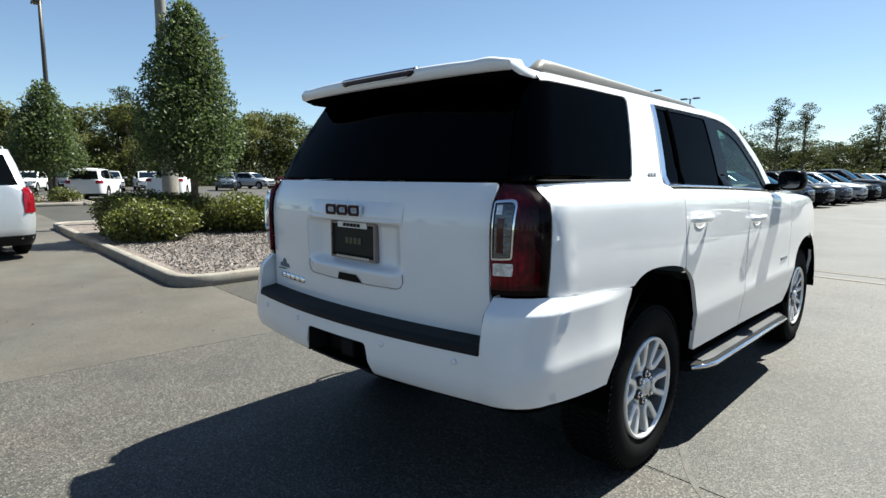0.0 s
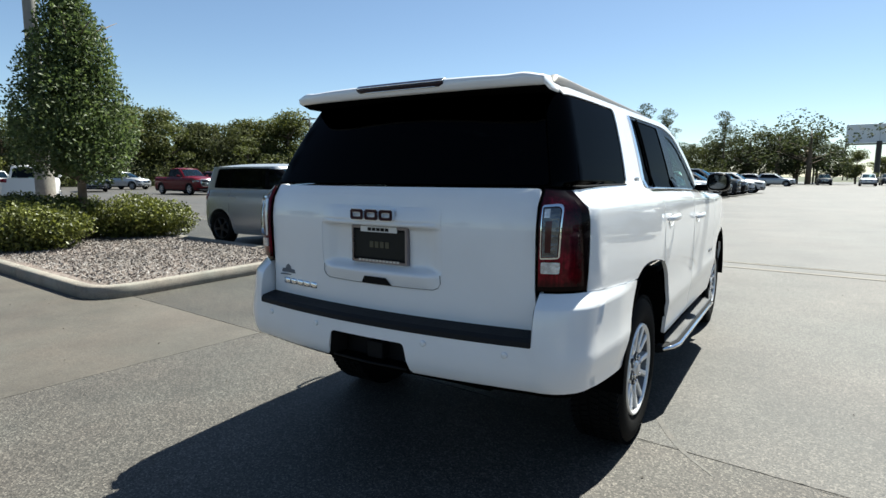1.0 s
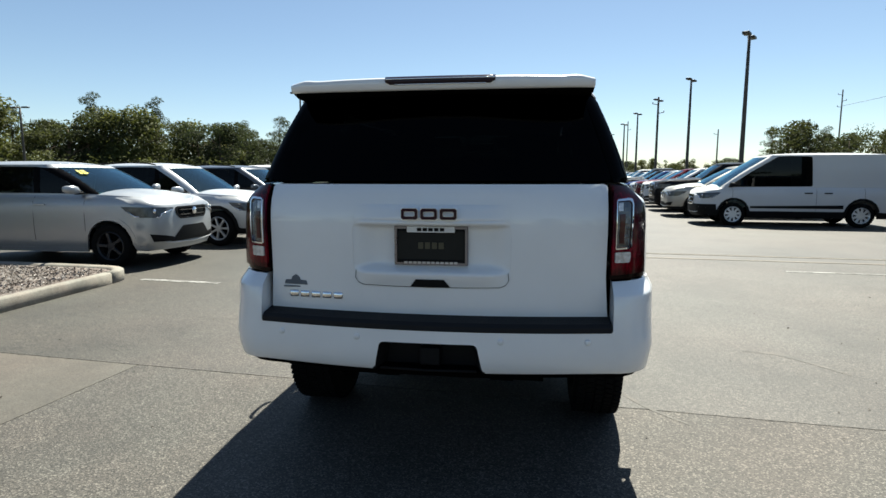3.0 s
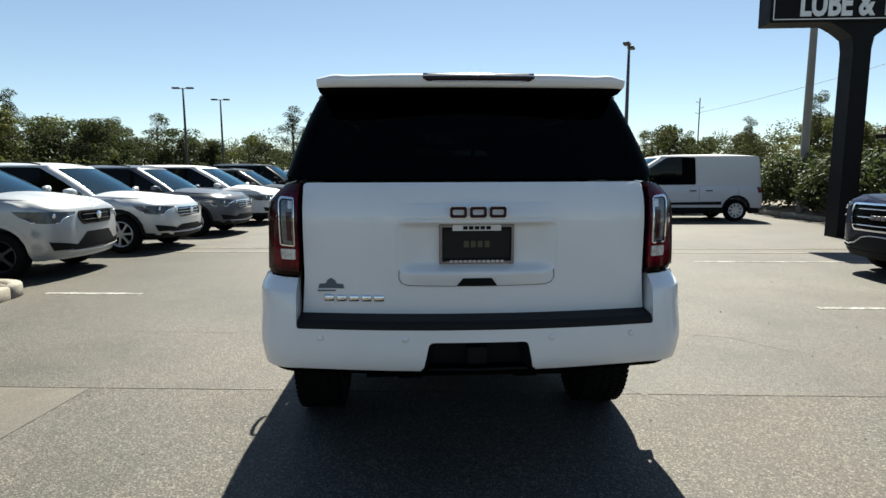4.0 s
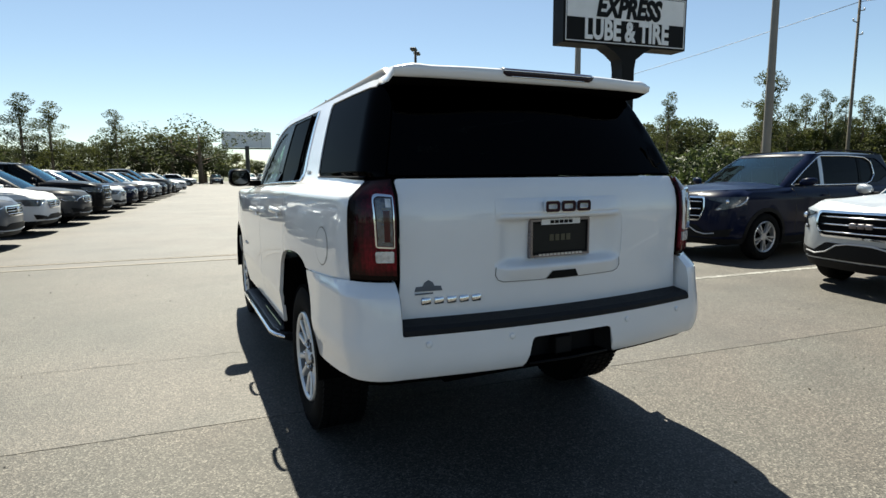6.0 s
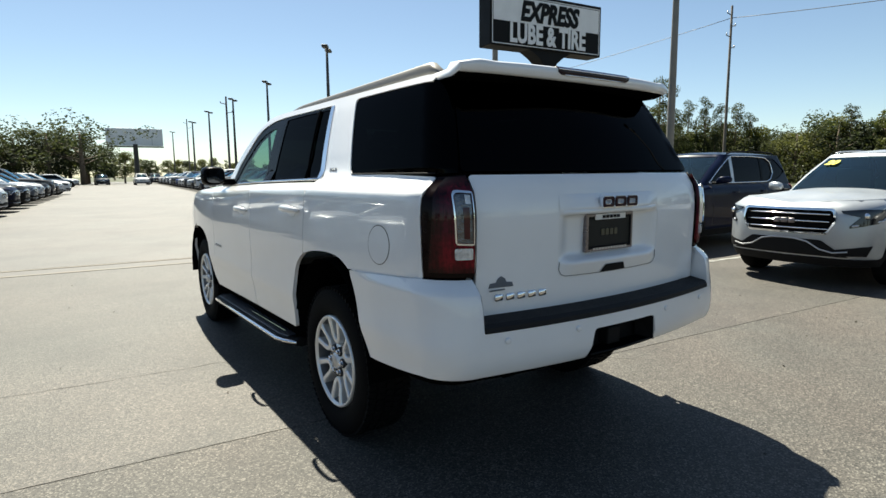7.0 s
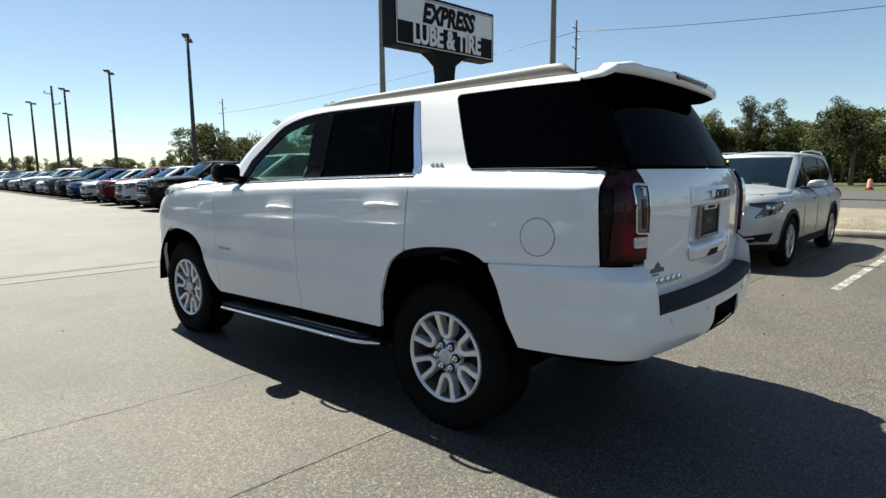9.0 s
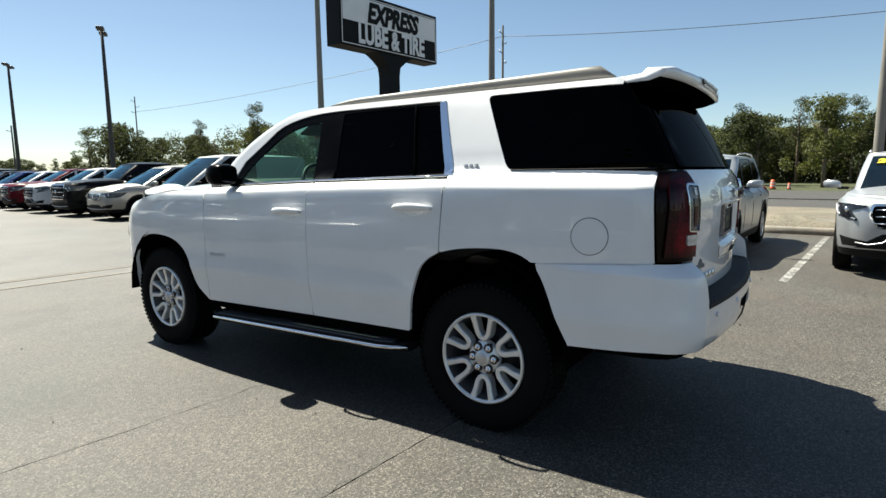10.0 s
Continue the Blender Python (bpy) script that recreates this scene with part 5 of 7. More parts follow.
def mirror_shell(sx, x, y, z):
    """A rounded mirror housing that swells from its arm and tapers outwards."""
    secs = []
    for d, back, hy, hz, up in ((0.0, 0.02, 0.030, 0.030, -0.020), (0.035, 0.01, 0.050, 0.052, -0.004), (0.10, 0.0, 0.058, 0.064, 0.0), (0.17, -0.015, 0.052, 0.060, 0.004), (0.215, -0.035, 0.034, 0.042, 0.008), (0.23, -0.045, 0.015, 0.02, 0.008)):
        ring = [Vector((sx * (x + d), y + back + hy * math.copysign(abs(math.cos(q)) ** 0.7, math.cos(q)), z + up + hz * math.copysign(abs(math.sin(q)) ** 0.7, math.sin(q)))) for q in [2 * math.pi * k / 14 for k in range(14)]]
        secs.append(ring if sx > 0 else list(reversed(ring)))
    return loft(secs)


def parked_car(name, label, colour, wb, ohf, ohr, hw, H, belt_z, hood_f, cowl, top_f, top_r, base_r, r=0.355, windows=3, style="five", face="bars", clad=0.36, surround=False,
               tumble=0.72, bed=False, rails=False, category="car", step=0.15, sticker=None, lamp_y=0.62, tail_h=0.18, green=0.86, corner=0.42):
    """One car. cowl, top_f, top_r, base_r: where the windscreen and the rear glass meet body and roof, along the car from its rear axle."""
    car = thing(name, label=label, category=category)
    z0 = 0.24
    nose, tail = wb + ohf, -ohr
    wc = curve([(z0, hw * 0.94), (0.42, hw * 0.985), (0.65, hw), (belt_z - 0.18, hw * 0.995), (belt_z - 0.06, hw * 0.962), (belt_z - 0.02, hw * (0.40 * 0.962 + 0.60 * green)), (belt_z, hw * (green + 0.005))])

    def wide(z, y):
        f, b = max(0.0, y - wb + 0.2), max(0.0, 0.1 - y)
        return wc(z) - 0.09 * f * f - 0.04 * b * b

    body = Shell(wide, curve([(z0, tail + 0.07), (0.45, tail), (0.75, tail + 0.01), (belt_z, tail + 0.05)]),
                 curve([(z0, nose - 0.10), (0.42, nose - 0.01), (0.62, nose), (hood_f - 0.06, nose - 0.03), (hood_f, nose - 0.09), (hood_f + 0.05, nose - 0.2), (belt_z, nose - 0.5)]),
                 curve([(0, 0.26), (2, 0.26)]), curve([(0, corner), (2, corner)]), 0.07, 0.4 * corner)
    top = curve([(-9, belt_z), (cowl - 0.15, belt_z - 0.004), (cowl + 0.35, belt_z - 0.025), ((cowl + nose) / 2 + 0.15, (belt_z + hood_f) / 2 + 0.012), (nose - 0.32, hood_f + 0.008), (nose - 0.16, hood_f - 0.004), (9, hood_f - 0.006)])
    E_, n = Shell.E, 14
    tops = [("side", tail + 0.4 + (nose - 0.55 - tail - 0.4) * k / n, top(tail + 0.4 + (nose - 0.55 - tail - 0.4) * k / n)) for k in range(n + 1)]
    bot = [("raw", 0.0, z0 + 0.12), ("side", tail + 0.35, z0 + 0.10)] + [("side", -r - 0.09, z0 + 0.07)] + arch(0, r + 0.06, z0 + 0.07) + [("side", r + 0.09, z0 + 0.05), ("side", wb - r - 0.09, z0 + 0.05)] + arch(wb, r + 0.06, z0 + 0.05) + [("side", wb + r + 0.1, z0 + 0.05), ("raw", E_, z0 + 0.05)]
    half = panel(body, bot + [("raw", E_, hood_f - 0.02)] + list(reversed(tops)) + [("raw", 0.0, belt_z)], step=step, flange=0.03, gap=0, open_at=(0.0, E_))
    part("body", both(half), PAINT, car)
    clad_low = panel(body, [("raw", 0.0, z0), ("raw", 0.0, 0.40)] + [("side", tail + 0.3, 0.40), ("side", -r - 0.075, clad)] + [("side", q[1] * 1.04, q[2] + 0.02) for q in arch(0, r + 0.075, clad)] + [("side", r + 0.1, clad), ("side", wb - r - 0.1, clad)]
                     + [("side", wb + (q[1] - wb) * 1.04, q[2] + 0.02) for q in arch(wb, r + 0.075, clad)] + [("side", wb + r + 0.14, clad), ("raw", E_ - 0.55, clad), ("raw", E_, clad), ("raw", E_, z0 + 0.02)]
                     + [("side", wb + r + 0.07, z0 + 0.03)] + list(reversed(arch(wb, r + 0.035, z0 + 0.03))) + [("side", wb - r - 0.06, z0), ("side", r + 0.06, z0)] + list(reversed(arch(0, r + 0.035, z0 + 0.03))) + [("side", -r - 0.06, z0)], step=step, lift=0.006, flange=0.03, gap=0, open_at=(0.0, E_))
    part("cladding", both(clad_low), TRIM if face != "box" else PAINT, car, "black lower cladding" if face != "box" else "body-coloured sill and arch lips")
    # door seams and handles
    for sx in (-1, 1):
        for yy in ([cowl - 0.28, (cowl - 0.28 + 0.25) / 2 + 0.1, 0.30] if windows > 1 else [cowl - 0.42, cowl - 2.50, -0.05]):
            part("door_seam", tube([Vector((sx * (wide(z, yy) + 0.001), yy, z)) for z in (0.42, 0.6, 0.8, belt_z - 0.1, belt_z - 0.02)], 0.004, 4), CRACKMAT, car)
        for yy in ([(cowl - 0.28 + 0.25) / 2 + 0.22, 0.42] if windows > 1 else [cowl - 2.30, cowl - 2.78]):
            part("door_handle", box(sx * (wide(belt_z - 0.14, yy) + 0.014), yy, belt_z - 0.14, 0.02, 0.2, 0.03, 0.008), PAINT if windows > 1 else TRIM, car)
        # mirror
        mir = part("door_mirror", mirror_shell(sx, hw - 0.005, cowl - 0.36, belt_z + 0.085), TRIM if windows == 1 else PAINT, car)
        part("mirror_arm", box(sx * (hw - 0.03), cowl - 0.36, belt_z + 0.03, 0.14, 0.06, 0.04, 0.012), TRIM, mir)
    # hood: rows across the car whose ends lie on the body's upper edge
    rim_ = [body.side(cowl - 0.12 + (nose - 0.55 - cowl + 0.12) * k / 13, top(cowl - 0.12 + (nose - 0.55 - cowl + 0.12) * k / 13)) for k in range(14)]
    s0, zz0 = rim_[-1]
    rim_ += [(s0 + (E_ - s0) * q, zz0 + (hood_f - 0.02 - zz0) * q) for q in (0.12, 0.24, 0.36, 0.48, 0.6, 0.7, 0.79, 0.87, 0.93, 0.97, 0.995)]
    rim_p = [body.at(s_, z_) + body.out(s_, z_) * 0.003 for s_, z_ in rim_]
    rim_p = [Vector((abs(p.x), p.y, p.z)) for p in rim_p]
    turn_ = next(n for n in range(14, 24) if abs(rim_p[n + 1].x - rim_p[n].x) > abs(rim_p[n + 1].y - rim_p[n].y))
    along = lambda pts, u: pts[min(int(u * (len(pts) - 1)), len(pts) - 2)].lerp(pts[min(int(u * (len(pts) - 1)), len(pts) - 2) + 1], u * (len(pts) - 1) - min(int(u * (len(pts) - 1)), len(pts) - 2))
    side_, front_ = rim_p[:turn_ + 1], rim_p[turn_:]
    across = [-1 + k / 14 for k in range(29)]
    rows = []
    for k in range(25):
        u = k / 24
        u = u * (1.25 - 0.25 * u)
        p, row = along(side_, u), []
        for a in across:
            f_ = along(front_, 1 - abs(a))
            d = (f_ - side_[-1]) * u ** 3
            rise = 0.080 * (1 - abs(a) ** 2.4) * (1 - u ** 5)
            x_ = abs(a) * p.x + u ** 3 * (f_.x - abs(a) * side_[-1].x)
            row.append(Vector((math.copysign(x_, a) if a else 0.0, p.y + d.y, p.z + d.z + 0.003 + rise)))
        rows.append([row[0] + Vector((-0.004, 0, -0.035))] + row + [row[-1] + Vector((0.004, 0, -0.035))])
    rows.append([p + Vector((0, 0.002, -0.02)) for p in rows[-1]])
    part("hood", loft(rows, False, False), PAINT, car)
    # greenhouse
    zr = H - 0.07
    wg = curve([(belt_z - 0.05, hw * (green + 0.01)), (belt_z, hw * green), ((belt_z + zr) / 2, hw * (green + tumble) / 2 + 0.008), (zr, hw * tumble)])
    bz = belt_z - 0.02
    cab = Shell(lambda z, y: wg(z) - 0.02 * max(0.0, y - cowl + 0.9) ** 2, curve([(bz, base_r), (zr - 0.05, top_r + 0.02), (zr, top_r + 0.05)]), curve([(bz, cowl + 0.06), ((bz + zr) / 2, (cowl + top_f) / 2 + 0.07), (zr, top_f)]),
                curve([(0, 0.12), (3, 0.12)]), curve([(0, 0.16), (3, 0.16)]), 0.05, 0.14)
    wtop, wbot = zr - 0.035, belt_z + 0.02
    ap = lambda z: cab.at(Shell.C, z).y - 0.02
    y_end = {4: base_r + 0.32, 3: base_r + 0.32, 2: 0.12, 1: cowl - 2.42}[windows]
    y_end_top = max(y_end + 0.05, top_r + 0.30)
    if bed:
        y_end, y_end_top = base_r + 0.18, top_r + 0.16
    dlo = [("side", ap(wbot) - 0.03, wbot), ("side", ap((wbot + wtop) / 2) - 0.04, (wbot + wtop) / 2), ("side", ap(wtop) - 0.06, wtop, 0.06), ("side", (ap(wtop) + y_end_top) / 2, wtop + 0.008), ("side", y_end_top, wtop - 0.01, 0.05), ("side", y_end, wbot + 0.02, 0.05)]
    if face == "bars":
        dlo[-2:] = [("side", y_end_top + 0.06, wtop - 0.035, 0.08), ("side", y_end - 0.06, wbot + 0.20, 0.06), ("side", y_end + 0.34, wbot + 0.03, 0.10)]
    frame_path = [("raw", 0.0, zr), ("raw", E_, zr), ("raw", E_, zr - 0.04), ("face", -hw * tumble * 0.90, zr - 0.045), ("face", -hw * (green - 0.075), bz + 0.005), ("raw", Shell.C, bz), ("raw", Shell.B, bz), ("tail", -hw * (green - 0.12), bz)]
    if windows == 1:
        frame_path += [("tail", -0.03, bz), ("tail", -0.03, zr - 0.03)]
    else:
        frame_path += [("tail", -hw * (green - 0.14), belt_z + 0.06), ("tail", -hw * tumble * 0.86, zr - 0.09), ("raw", 0.0, zr - 0.08)]
    frm = panel(cab, frame_path, [dlo], step=step, flange=0.02, gap=0, open_at=(0.0, E_))
    part("pillar_frame", both(frm), PAINT, car)
    glass = panel(cab, [(q[0], q[1], q[2]) for q in dlo], step=step, lift=-0.012, flange=0.0, gap=-0.01)
    for sx in (False, True):
        part("side_window", moved(glass, MIRROR) if sx else glass, CARGLASS, car)
        if surround:
            door_ring = dlo[:3] + [("side", 0.55, wtop + 0.005), ("side", 0.02, wtop - 0.02), ("side", -0.16, wtop - 0.10), ("side", -0.20, wbot + 0.17), ("side", -0.08, wbot + 0.05), ("side", 0.08, wbot + 0.005)]
            ring = [cab.at(*cab.side(q[1], q[2])) + cab.out(*cab.side(q[1], q[2])) * 0.006 for q in door_ring]
            ring = [ring[n].lerp(ring[(n + 1) % len(ring)], w_) for n in range(len(ring)) for w_ in (0.06, 0.28, 0.5, 0.72, 0.94)]
            ring = tube(ring + ring[:1], 0.011, 6)
            part("window_surround", moved(ring, MIRROR) if sx else ring, CHROME, car, "bright window surround")
        if windows > 1:
            yb = (cowl - 0.28 + 0.25) / 2 + 0.1
            for yy, wd in ((yb, 0.10),) + (((0.22, 0.08),) if windows > 2 and y_end < -0.1 else ()):
                pl = panel(cab, [("side", yy + wd / 2, wbot - 0.005), ("side", yy + wd / 2 - 0.03, wtop + 0.01), ("side", yy - wd / 2 - 0.03, wtop + 0.01), ("side", yy - wd / 2, wbot - 0.005)], step=step, lift=-0.006, flange=0.01)
                part("pillar_cover", moved(pl, MIRROR) if sx else pl, SATIN if surround and yy == yb else GLOSSBLACK, car)
    if face == "box":
        cover = panel(cab, [("face", -hw * (green - 0.078), bz + 0.03), ("face", -hw * tumble * 0.905, zr - 0.06), ("side", ap(wtop) - 0.05, wtop - 0.01), ("side", ap((wbot + wtop) / 2) - 0.035, (wbot + wtop) / 2), ("side", ap(wbot) - 0.02, wbot)], step=0.08, lift=0.005, flange=0.008, gap=0)
        for sx in (False, True):
            part("front_pillar_cover", moved(cover, MIRROR) if sx else cover, GLOSSBLACK, car, "black windscreen pillar")
    scr = panel(cab, [("face", -hw * (green - 0.075), bz), ("face", -hw * tumble * 0.90, zr - 0.04), ("raw", E_, zr - 0.035), ("raw", E_, bz)], step=step, lift=-0.006, flange=0.0, gap=0, open_at=(E_,))
    part("windscreen", both(scr), SCREEN, car)
    if windows > 1:
        rg = panel(cab, [("tail", -hw * (green - 0.13), belt_z + 0.04), ("tail", -hw * tumble * 0.87, zr - 0.08), ("raw", 0.0, zr - 0.07), ("raw", 0.0, belt_z + 0.03)], step=step, lift=-0.006, flange=0.0, gap=0, open_at=(0.0,))
        part("rear_window", both(rg), CARGLASS, car)
    # roof
    rows = []
    yf, yr = cab.nose_y(zr), cab.rear_y(zr)
    for i in range(13):
        b = i / 12
        row = []
        for j in range(13):
            a = -1 + j / 6
            x = a * (wg(zr) - 0.004)
            e = 0.06 * a * a
            y0, y1 = yr + 0.05 * a * a + (0.09 * max(0, abs(a) - 0.8) / 0.2), yf - 0.14 * a * a - (0.10 * max(0, abs(a) - 0.8) / 0.2)
            row.append(Vector((x, y0 + (y1 - y0) * b, zr - 0.002 + 0.07 * (1 - abs(a) ** 2.4) * (1 - abs(2 * b - 1) ** 3.2 * 0.85))))
        rows.append(row)
    part("roof", loft(rows, False, False), PAINT, car)
    if rails:
        for sx in (-1, 1):
            part("roof_rail", tube([(sx * hw * 0.66, yr + 0.2, H - 0.05), (sx * hw * 0.67, yr + 0.36, H - 0.022), (sx * hw * 0.67, (yf + yr) / 2, H - 0.002), (sx * hw * 0.67, yf - 0.45, H - 0.022), (sx * hw * 0.66, yf - 0.28, H - 0.05)], 0.014, 6), TRIM if colour[0] > 0.5 or colour[0] < 0.01 else SATIN, car)
    # front: grille, lamps, intake
    gw, g0, g1 = {"bars": (0.52, 0.655, hood_f - 0.075), "wide": (0.45, 0.66, hood_f - 0.11), "van": (0.42, 0.60, hood_f - 0.14), "box": (0.40, hood_f - 0.24, hood_f - 0.09), "truck": (0.60, 0.62, hood_f - 0.04)}[face]
    gp = lambda k, lo, hi: [("face", -(gw - 0.07) - k * 0.4, lo - k, 0.04), ("face", -gw - k, (lo + hi) / 2, 0.05), ("face", -gw + 0.02 - k, hi + k, 0.04), ("face", gw - 0.02 + k, hi + k, 0.04), ("face", gw + k, (lo + hi) / 2, 0.05), ("face", gw - 0.07 + k * 0.4, lo - k, 0.04)]
    gr = part("grille", panel(body, gp(0, g0, g1), step=0.10, lift=0.004, flange=0.01, gap=0), GLOSSBLACK, car)
    part("grille_frame", panel(body, gp(0.022, g0, g1), [gp(0, g0, g1)], step=0.10, lift=0.018, flange=0.02, gap=0), CHROME if face != "box" else TRIM, gr)
    nb = 3 if face in ("bars", "wide", "truck") else 2
    for k in range(nb):
        z = g0 + (g1 - g0) * (k + 0.5) / nb
        wx = gw - 0.045
        part("grille_bar", tube([body.at(*body.face(-wx + 2 * wx * i / 8, z)) + Vector((0, 0.012, 0)) for i in range(9)], 0.009, 6), CHROME if face != "box" else TRIM, gr)
    if face == "bars":
        part("badge", joined(*[box(dx, nose + 0.010, (g0 + g1) / 2, 0.070, 0.020, 0.058, 0.006) for dx in (-0.085, 0, 0.085)]), BADGESTEEL, gr, "bright badge of three blocks")
    else:
        part("badge", lathe([(0.06, nose + 0.02), (0.05, nose + 0.03), (0.0, nose + 0.032)], 20, "y") if face != "van" else box(0, nose + 0.012, (g0 + g1) / 2 + 0.02, 0.2, 0.025, 0.06, 0.02), CHROME, gr, m=Matrix.Translation((0, 0, (g0 + g1) / 2 + 0.02)) if face != "van" else None)
    if face == "bars":
        hl_path = [("face", -gw - 0.05, hood_f - 0.070), ("face", -gw - 0.07, hood_f - 0.098), ("face", -hw * 0.80, hood_f - 0.140), ("face", -hw * 0.715, hood_f - 0.245), ("face", -hw * 0.72, hood_f - 0.268), ("side", nose - lamp_y + 0.22, hood_f - 0.195), ("side", nose - lamp_y + 0.10, hood_f - 0.13), ("side", nose - lamp_y + 0.06, hood_f - 0.055), ("face", -hw * 0.8, hood_f - 0.055)]
        drl_path = [body.face(-hw * 0.735, hood_f - 0.245), body.side(nose - lamp_y + 0.25, hood_f - 0.185), body.side(nose - lamp_y + 0.13, hood_f - 0.122), body.side(nose - lamp_y + 0.10, hood_f - 0.070)]
    else:
        hl_path = [("face", -gw - 0.05, hood_f - 0.075), ("face", -gw - 0.07, hood_f - 0.105), ("face", -hw * 0.77, hood_f - 0.165), ("face", -hw * 0.80, hood_f - 0.225), ("side", nose - lamp_y + 0.20, hood_f - 0.21), ("side", nose - lamp_y + 0.07, hood_f - 0.13), ("side", nose - lamp_y - 0.02, hood_f - 0.05), ("face", -hw * 0.8, hood_f - 0.065)]
        drl_path = [body.face(-gw - 0.09, hood_f - 0.112), body.face(-hw * 0.765, hood_f - 0.165), body.face(-hw * 0.795, hood_f - 0.22), body.side(nose - lamp_y + 0.21, hood_f - 0.205), body.side(nose - lamp_y + 0.09, hood_f - 0.13)]
    hl = panel(body, hl_path, step=0.07 if face == "bars" else 0.09, lift=0.008, flange=0.015, gap=0)
    drl = [body.at(*q) + body.out(*q) * 0.014 for q in drl_path]
    ft = panel(body, [("face", -hw * 0.55, 0.46), ("face", -hw * 0.52, 0.40), ("face", -hw * 0.86, 0.40), ("face", -hw * 0.90, 0.52)], step=0.09, lift=0.009, flange=0.012, gap=0)
    tlp = panel(body, [("tail", -hw * 0.60 - (0.17 if tail_h > 0.3 else 0), belt_z - 0.04), ("tail", -hw * 0.62 - (0.15 if tail_h > 0.3 else 0), belt_z - 0.04 - tail_h), ("side", tail + 0.26, belt_z - 0.02 - tail_h), ("side", tail + 0.30, belt_z - 0.04)], step=0.09, lift=0.008, flange=0.012, gap=0)
    for sx in (False, True):
        mm = (lambda s: moved(s, MIRROR)) if sx else (lambda s: s)
        h_ = part("headlight", mm(hl), LAMPDARK if face == "bars" and not surround else LAMPGLASS, car)
        part("projector", moved(lathe([(0.036, 0), (0.032, 0.016), (0.0, 0.022)], 14, "y"), Matrix.Translation(body.at(*body.face((1 if sx else -1) * hw * 0.84, hood_f - 0.125)))), CHROME, h_)
        part("running_light", mm(tube(drl, 0.013 if face == "bars" else 0.010, 6)), FACETED if face == "bars" else CHROME, h_, "bright edge strip of the headlight")
        part("fog_light_trim", mm(ft), TRIM, car)
        part("tail_light", mm(tlp), REDLENS, car)
    iz = 0.57 if face == "bars" else 0.62 if face == "box" else 0.50
    part("lower_intake", panel(body, [("face", -gw + 0.12, iz, 0.03), ("face", gw - 0.12, iz, 0.03), ("face", gw + 0.14, 0.385), ("face", -gw - 0.14, 0.385)], step=0.10, lift=0.010, flange=0.01, gap=0), TRIM, car)
    part("skid_trim", tube([body.at(*body.face(-hw * 0.72 + hw * 1.44 * i / 10, (curve([(0, 0.575), (0.25, 0.57), (0.42, 0.54), (0.62, 0.455), (0.8, 0.43), (1, 0.45)])(abs(i - 5) / 5) if face == "bars" else 0.385 - 0.035 * (1 - abs(i - 5) / 5) ** 0.5))) + Vector((0, 0.014, 0)) for i in range(11)], 0.009, 6), SATIN, car, "bright bumper lip")
    if face == "van":
        nose_guard = panel(body, [("side", wb + r + 0.08, 0.30), ("side", wb + r + 0.12, 0.60), ("raw", E_, 0.60), ("raw", E_, 0.30)], step=step, lift=0.014, flange=0.02, gap=0, open_at=(E_,))
        part("front_bumper", both(nose_guard), TRIM, car, "black plastic front bumper")
        strip_ = panel(body, [("side", wb - r - 0.10, 0.56), ("side", wb - r - 0.10, 0.50), ("side", r + 0.12, 0.50), ("side", r + 0.12, 0.60)], step=0.15, lift=0.010, flange=0.01)
        for sx in (False, True):
            part("rub_strip", moved(strip_, MIRROR) if sx else strip_, TRIM, car, "black side rub strip")
    part("underbody", box(0, (nose + tail) / 2, 0.34, hw * 1.30, nose - tail - 0.9, 0.22), UNDER, car, smooth=False)
    part("cabin_floor", box(0, (cowl + base_r) / 2, belt_z - 0.22, hw * 1.5, cowl - base_r - 0.3, 0.06), CLOTH, car, smooth=False)
    part("dashboard", box(0, cowl - 0.35, belt_z - 0.06, hw * 1.52, 0.5, 0.16, 0.05), CLOTH, car)
    for sx in (-1, 1):
        part("front_seat", joined(moved(box(0, 0, 0, 0.48, 0.14, 0.6, 0.05), pose(sx * 0.38, cowl - 1.35, belt_z + 0.05, -12)), box(sx * 0.38, cowl - 1.43, belt_z + 0.42, 0.26, 0.09, 0.17, 0.03)), LEATHER, car)
    if sticker:
        p = cab.at(*cab.face(sticker[1], zr - 0.13))
        nrm = cab.out(*cab.face(sticker[1], zr - 0.13))
        m = Matrix.Translation(p + nrm * 0.012) @ nrm.to_track_quat("-Y", "Z").to_matrix().to_4x4()
        part("year_sticker", moved(text_shape(sticker[0], 0.17, 0.0, 0.002, 0.012), m), YELLOW, car, "yellow year numerals on the windscreen", smooth=False)
    wh = small_wheel(r, style)
    wh.parent = car
    wh.matrix_basis = pose(-hw + 0.115, 0, r, 20)
    for x, y, s_, f in ((-hw + 0.115, wb, 50, 0), (hw - 0.115, 0, -10, 180), (hw - 0.115, wb, 75, 180)):
        copy_thing(wh, pose(x, y, r, s_, 0, f)).parent = car
    return paint_car(car, colour)


def paint_car(car, colour):
    silver = 0.05 < colour[0] < 0.45 and max(colour) - min(colour) < 0.05
    paint = tuple(c * 1.45 for c in colour) + (0.4,) if silver else (*colour, 1)
    for o in car.children_recursive:
        o.color = paint
    return car


def heading(x, y, deg, wb, ohf):
    """The pose of a car whose nose is at x, y and points to deg, anticlockwise from +x."""
    d = Vector((math.cos(radians(deg)), math.sin(radians(deg))))
    return pose(x - d.x * (wb + ohf), y - d.y * (wb + ohf), 0, 0, 0, deg - 90)


def place(car, x, y, deg):
    car.matrix_basis = heading(x, y, deg, car["wb"], car["ohf"])
    return car


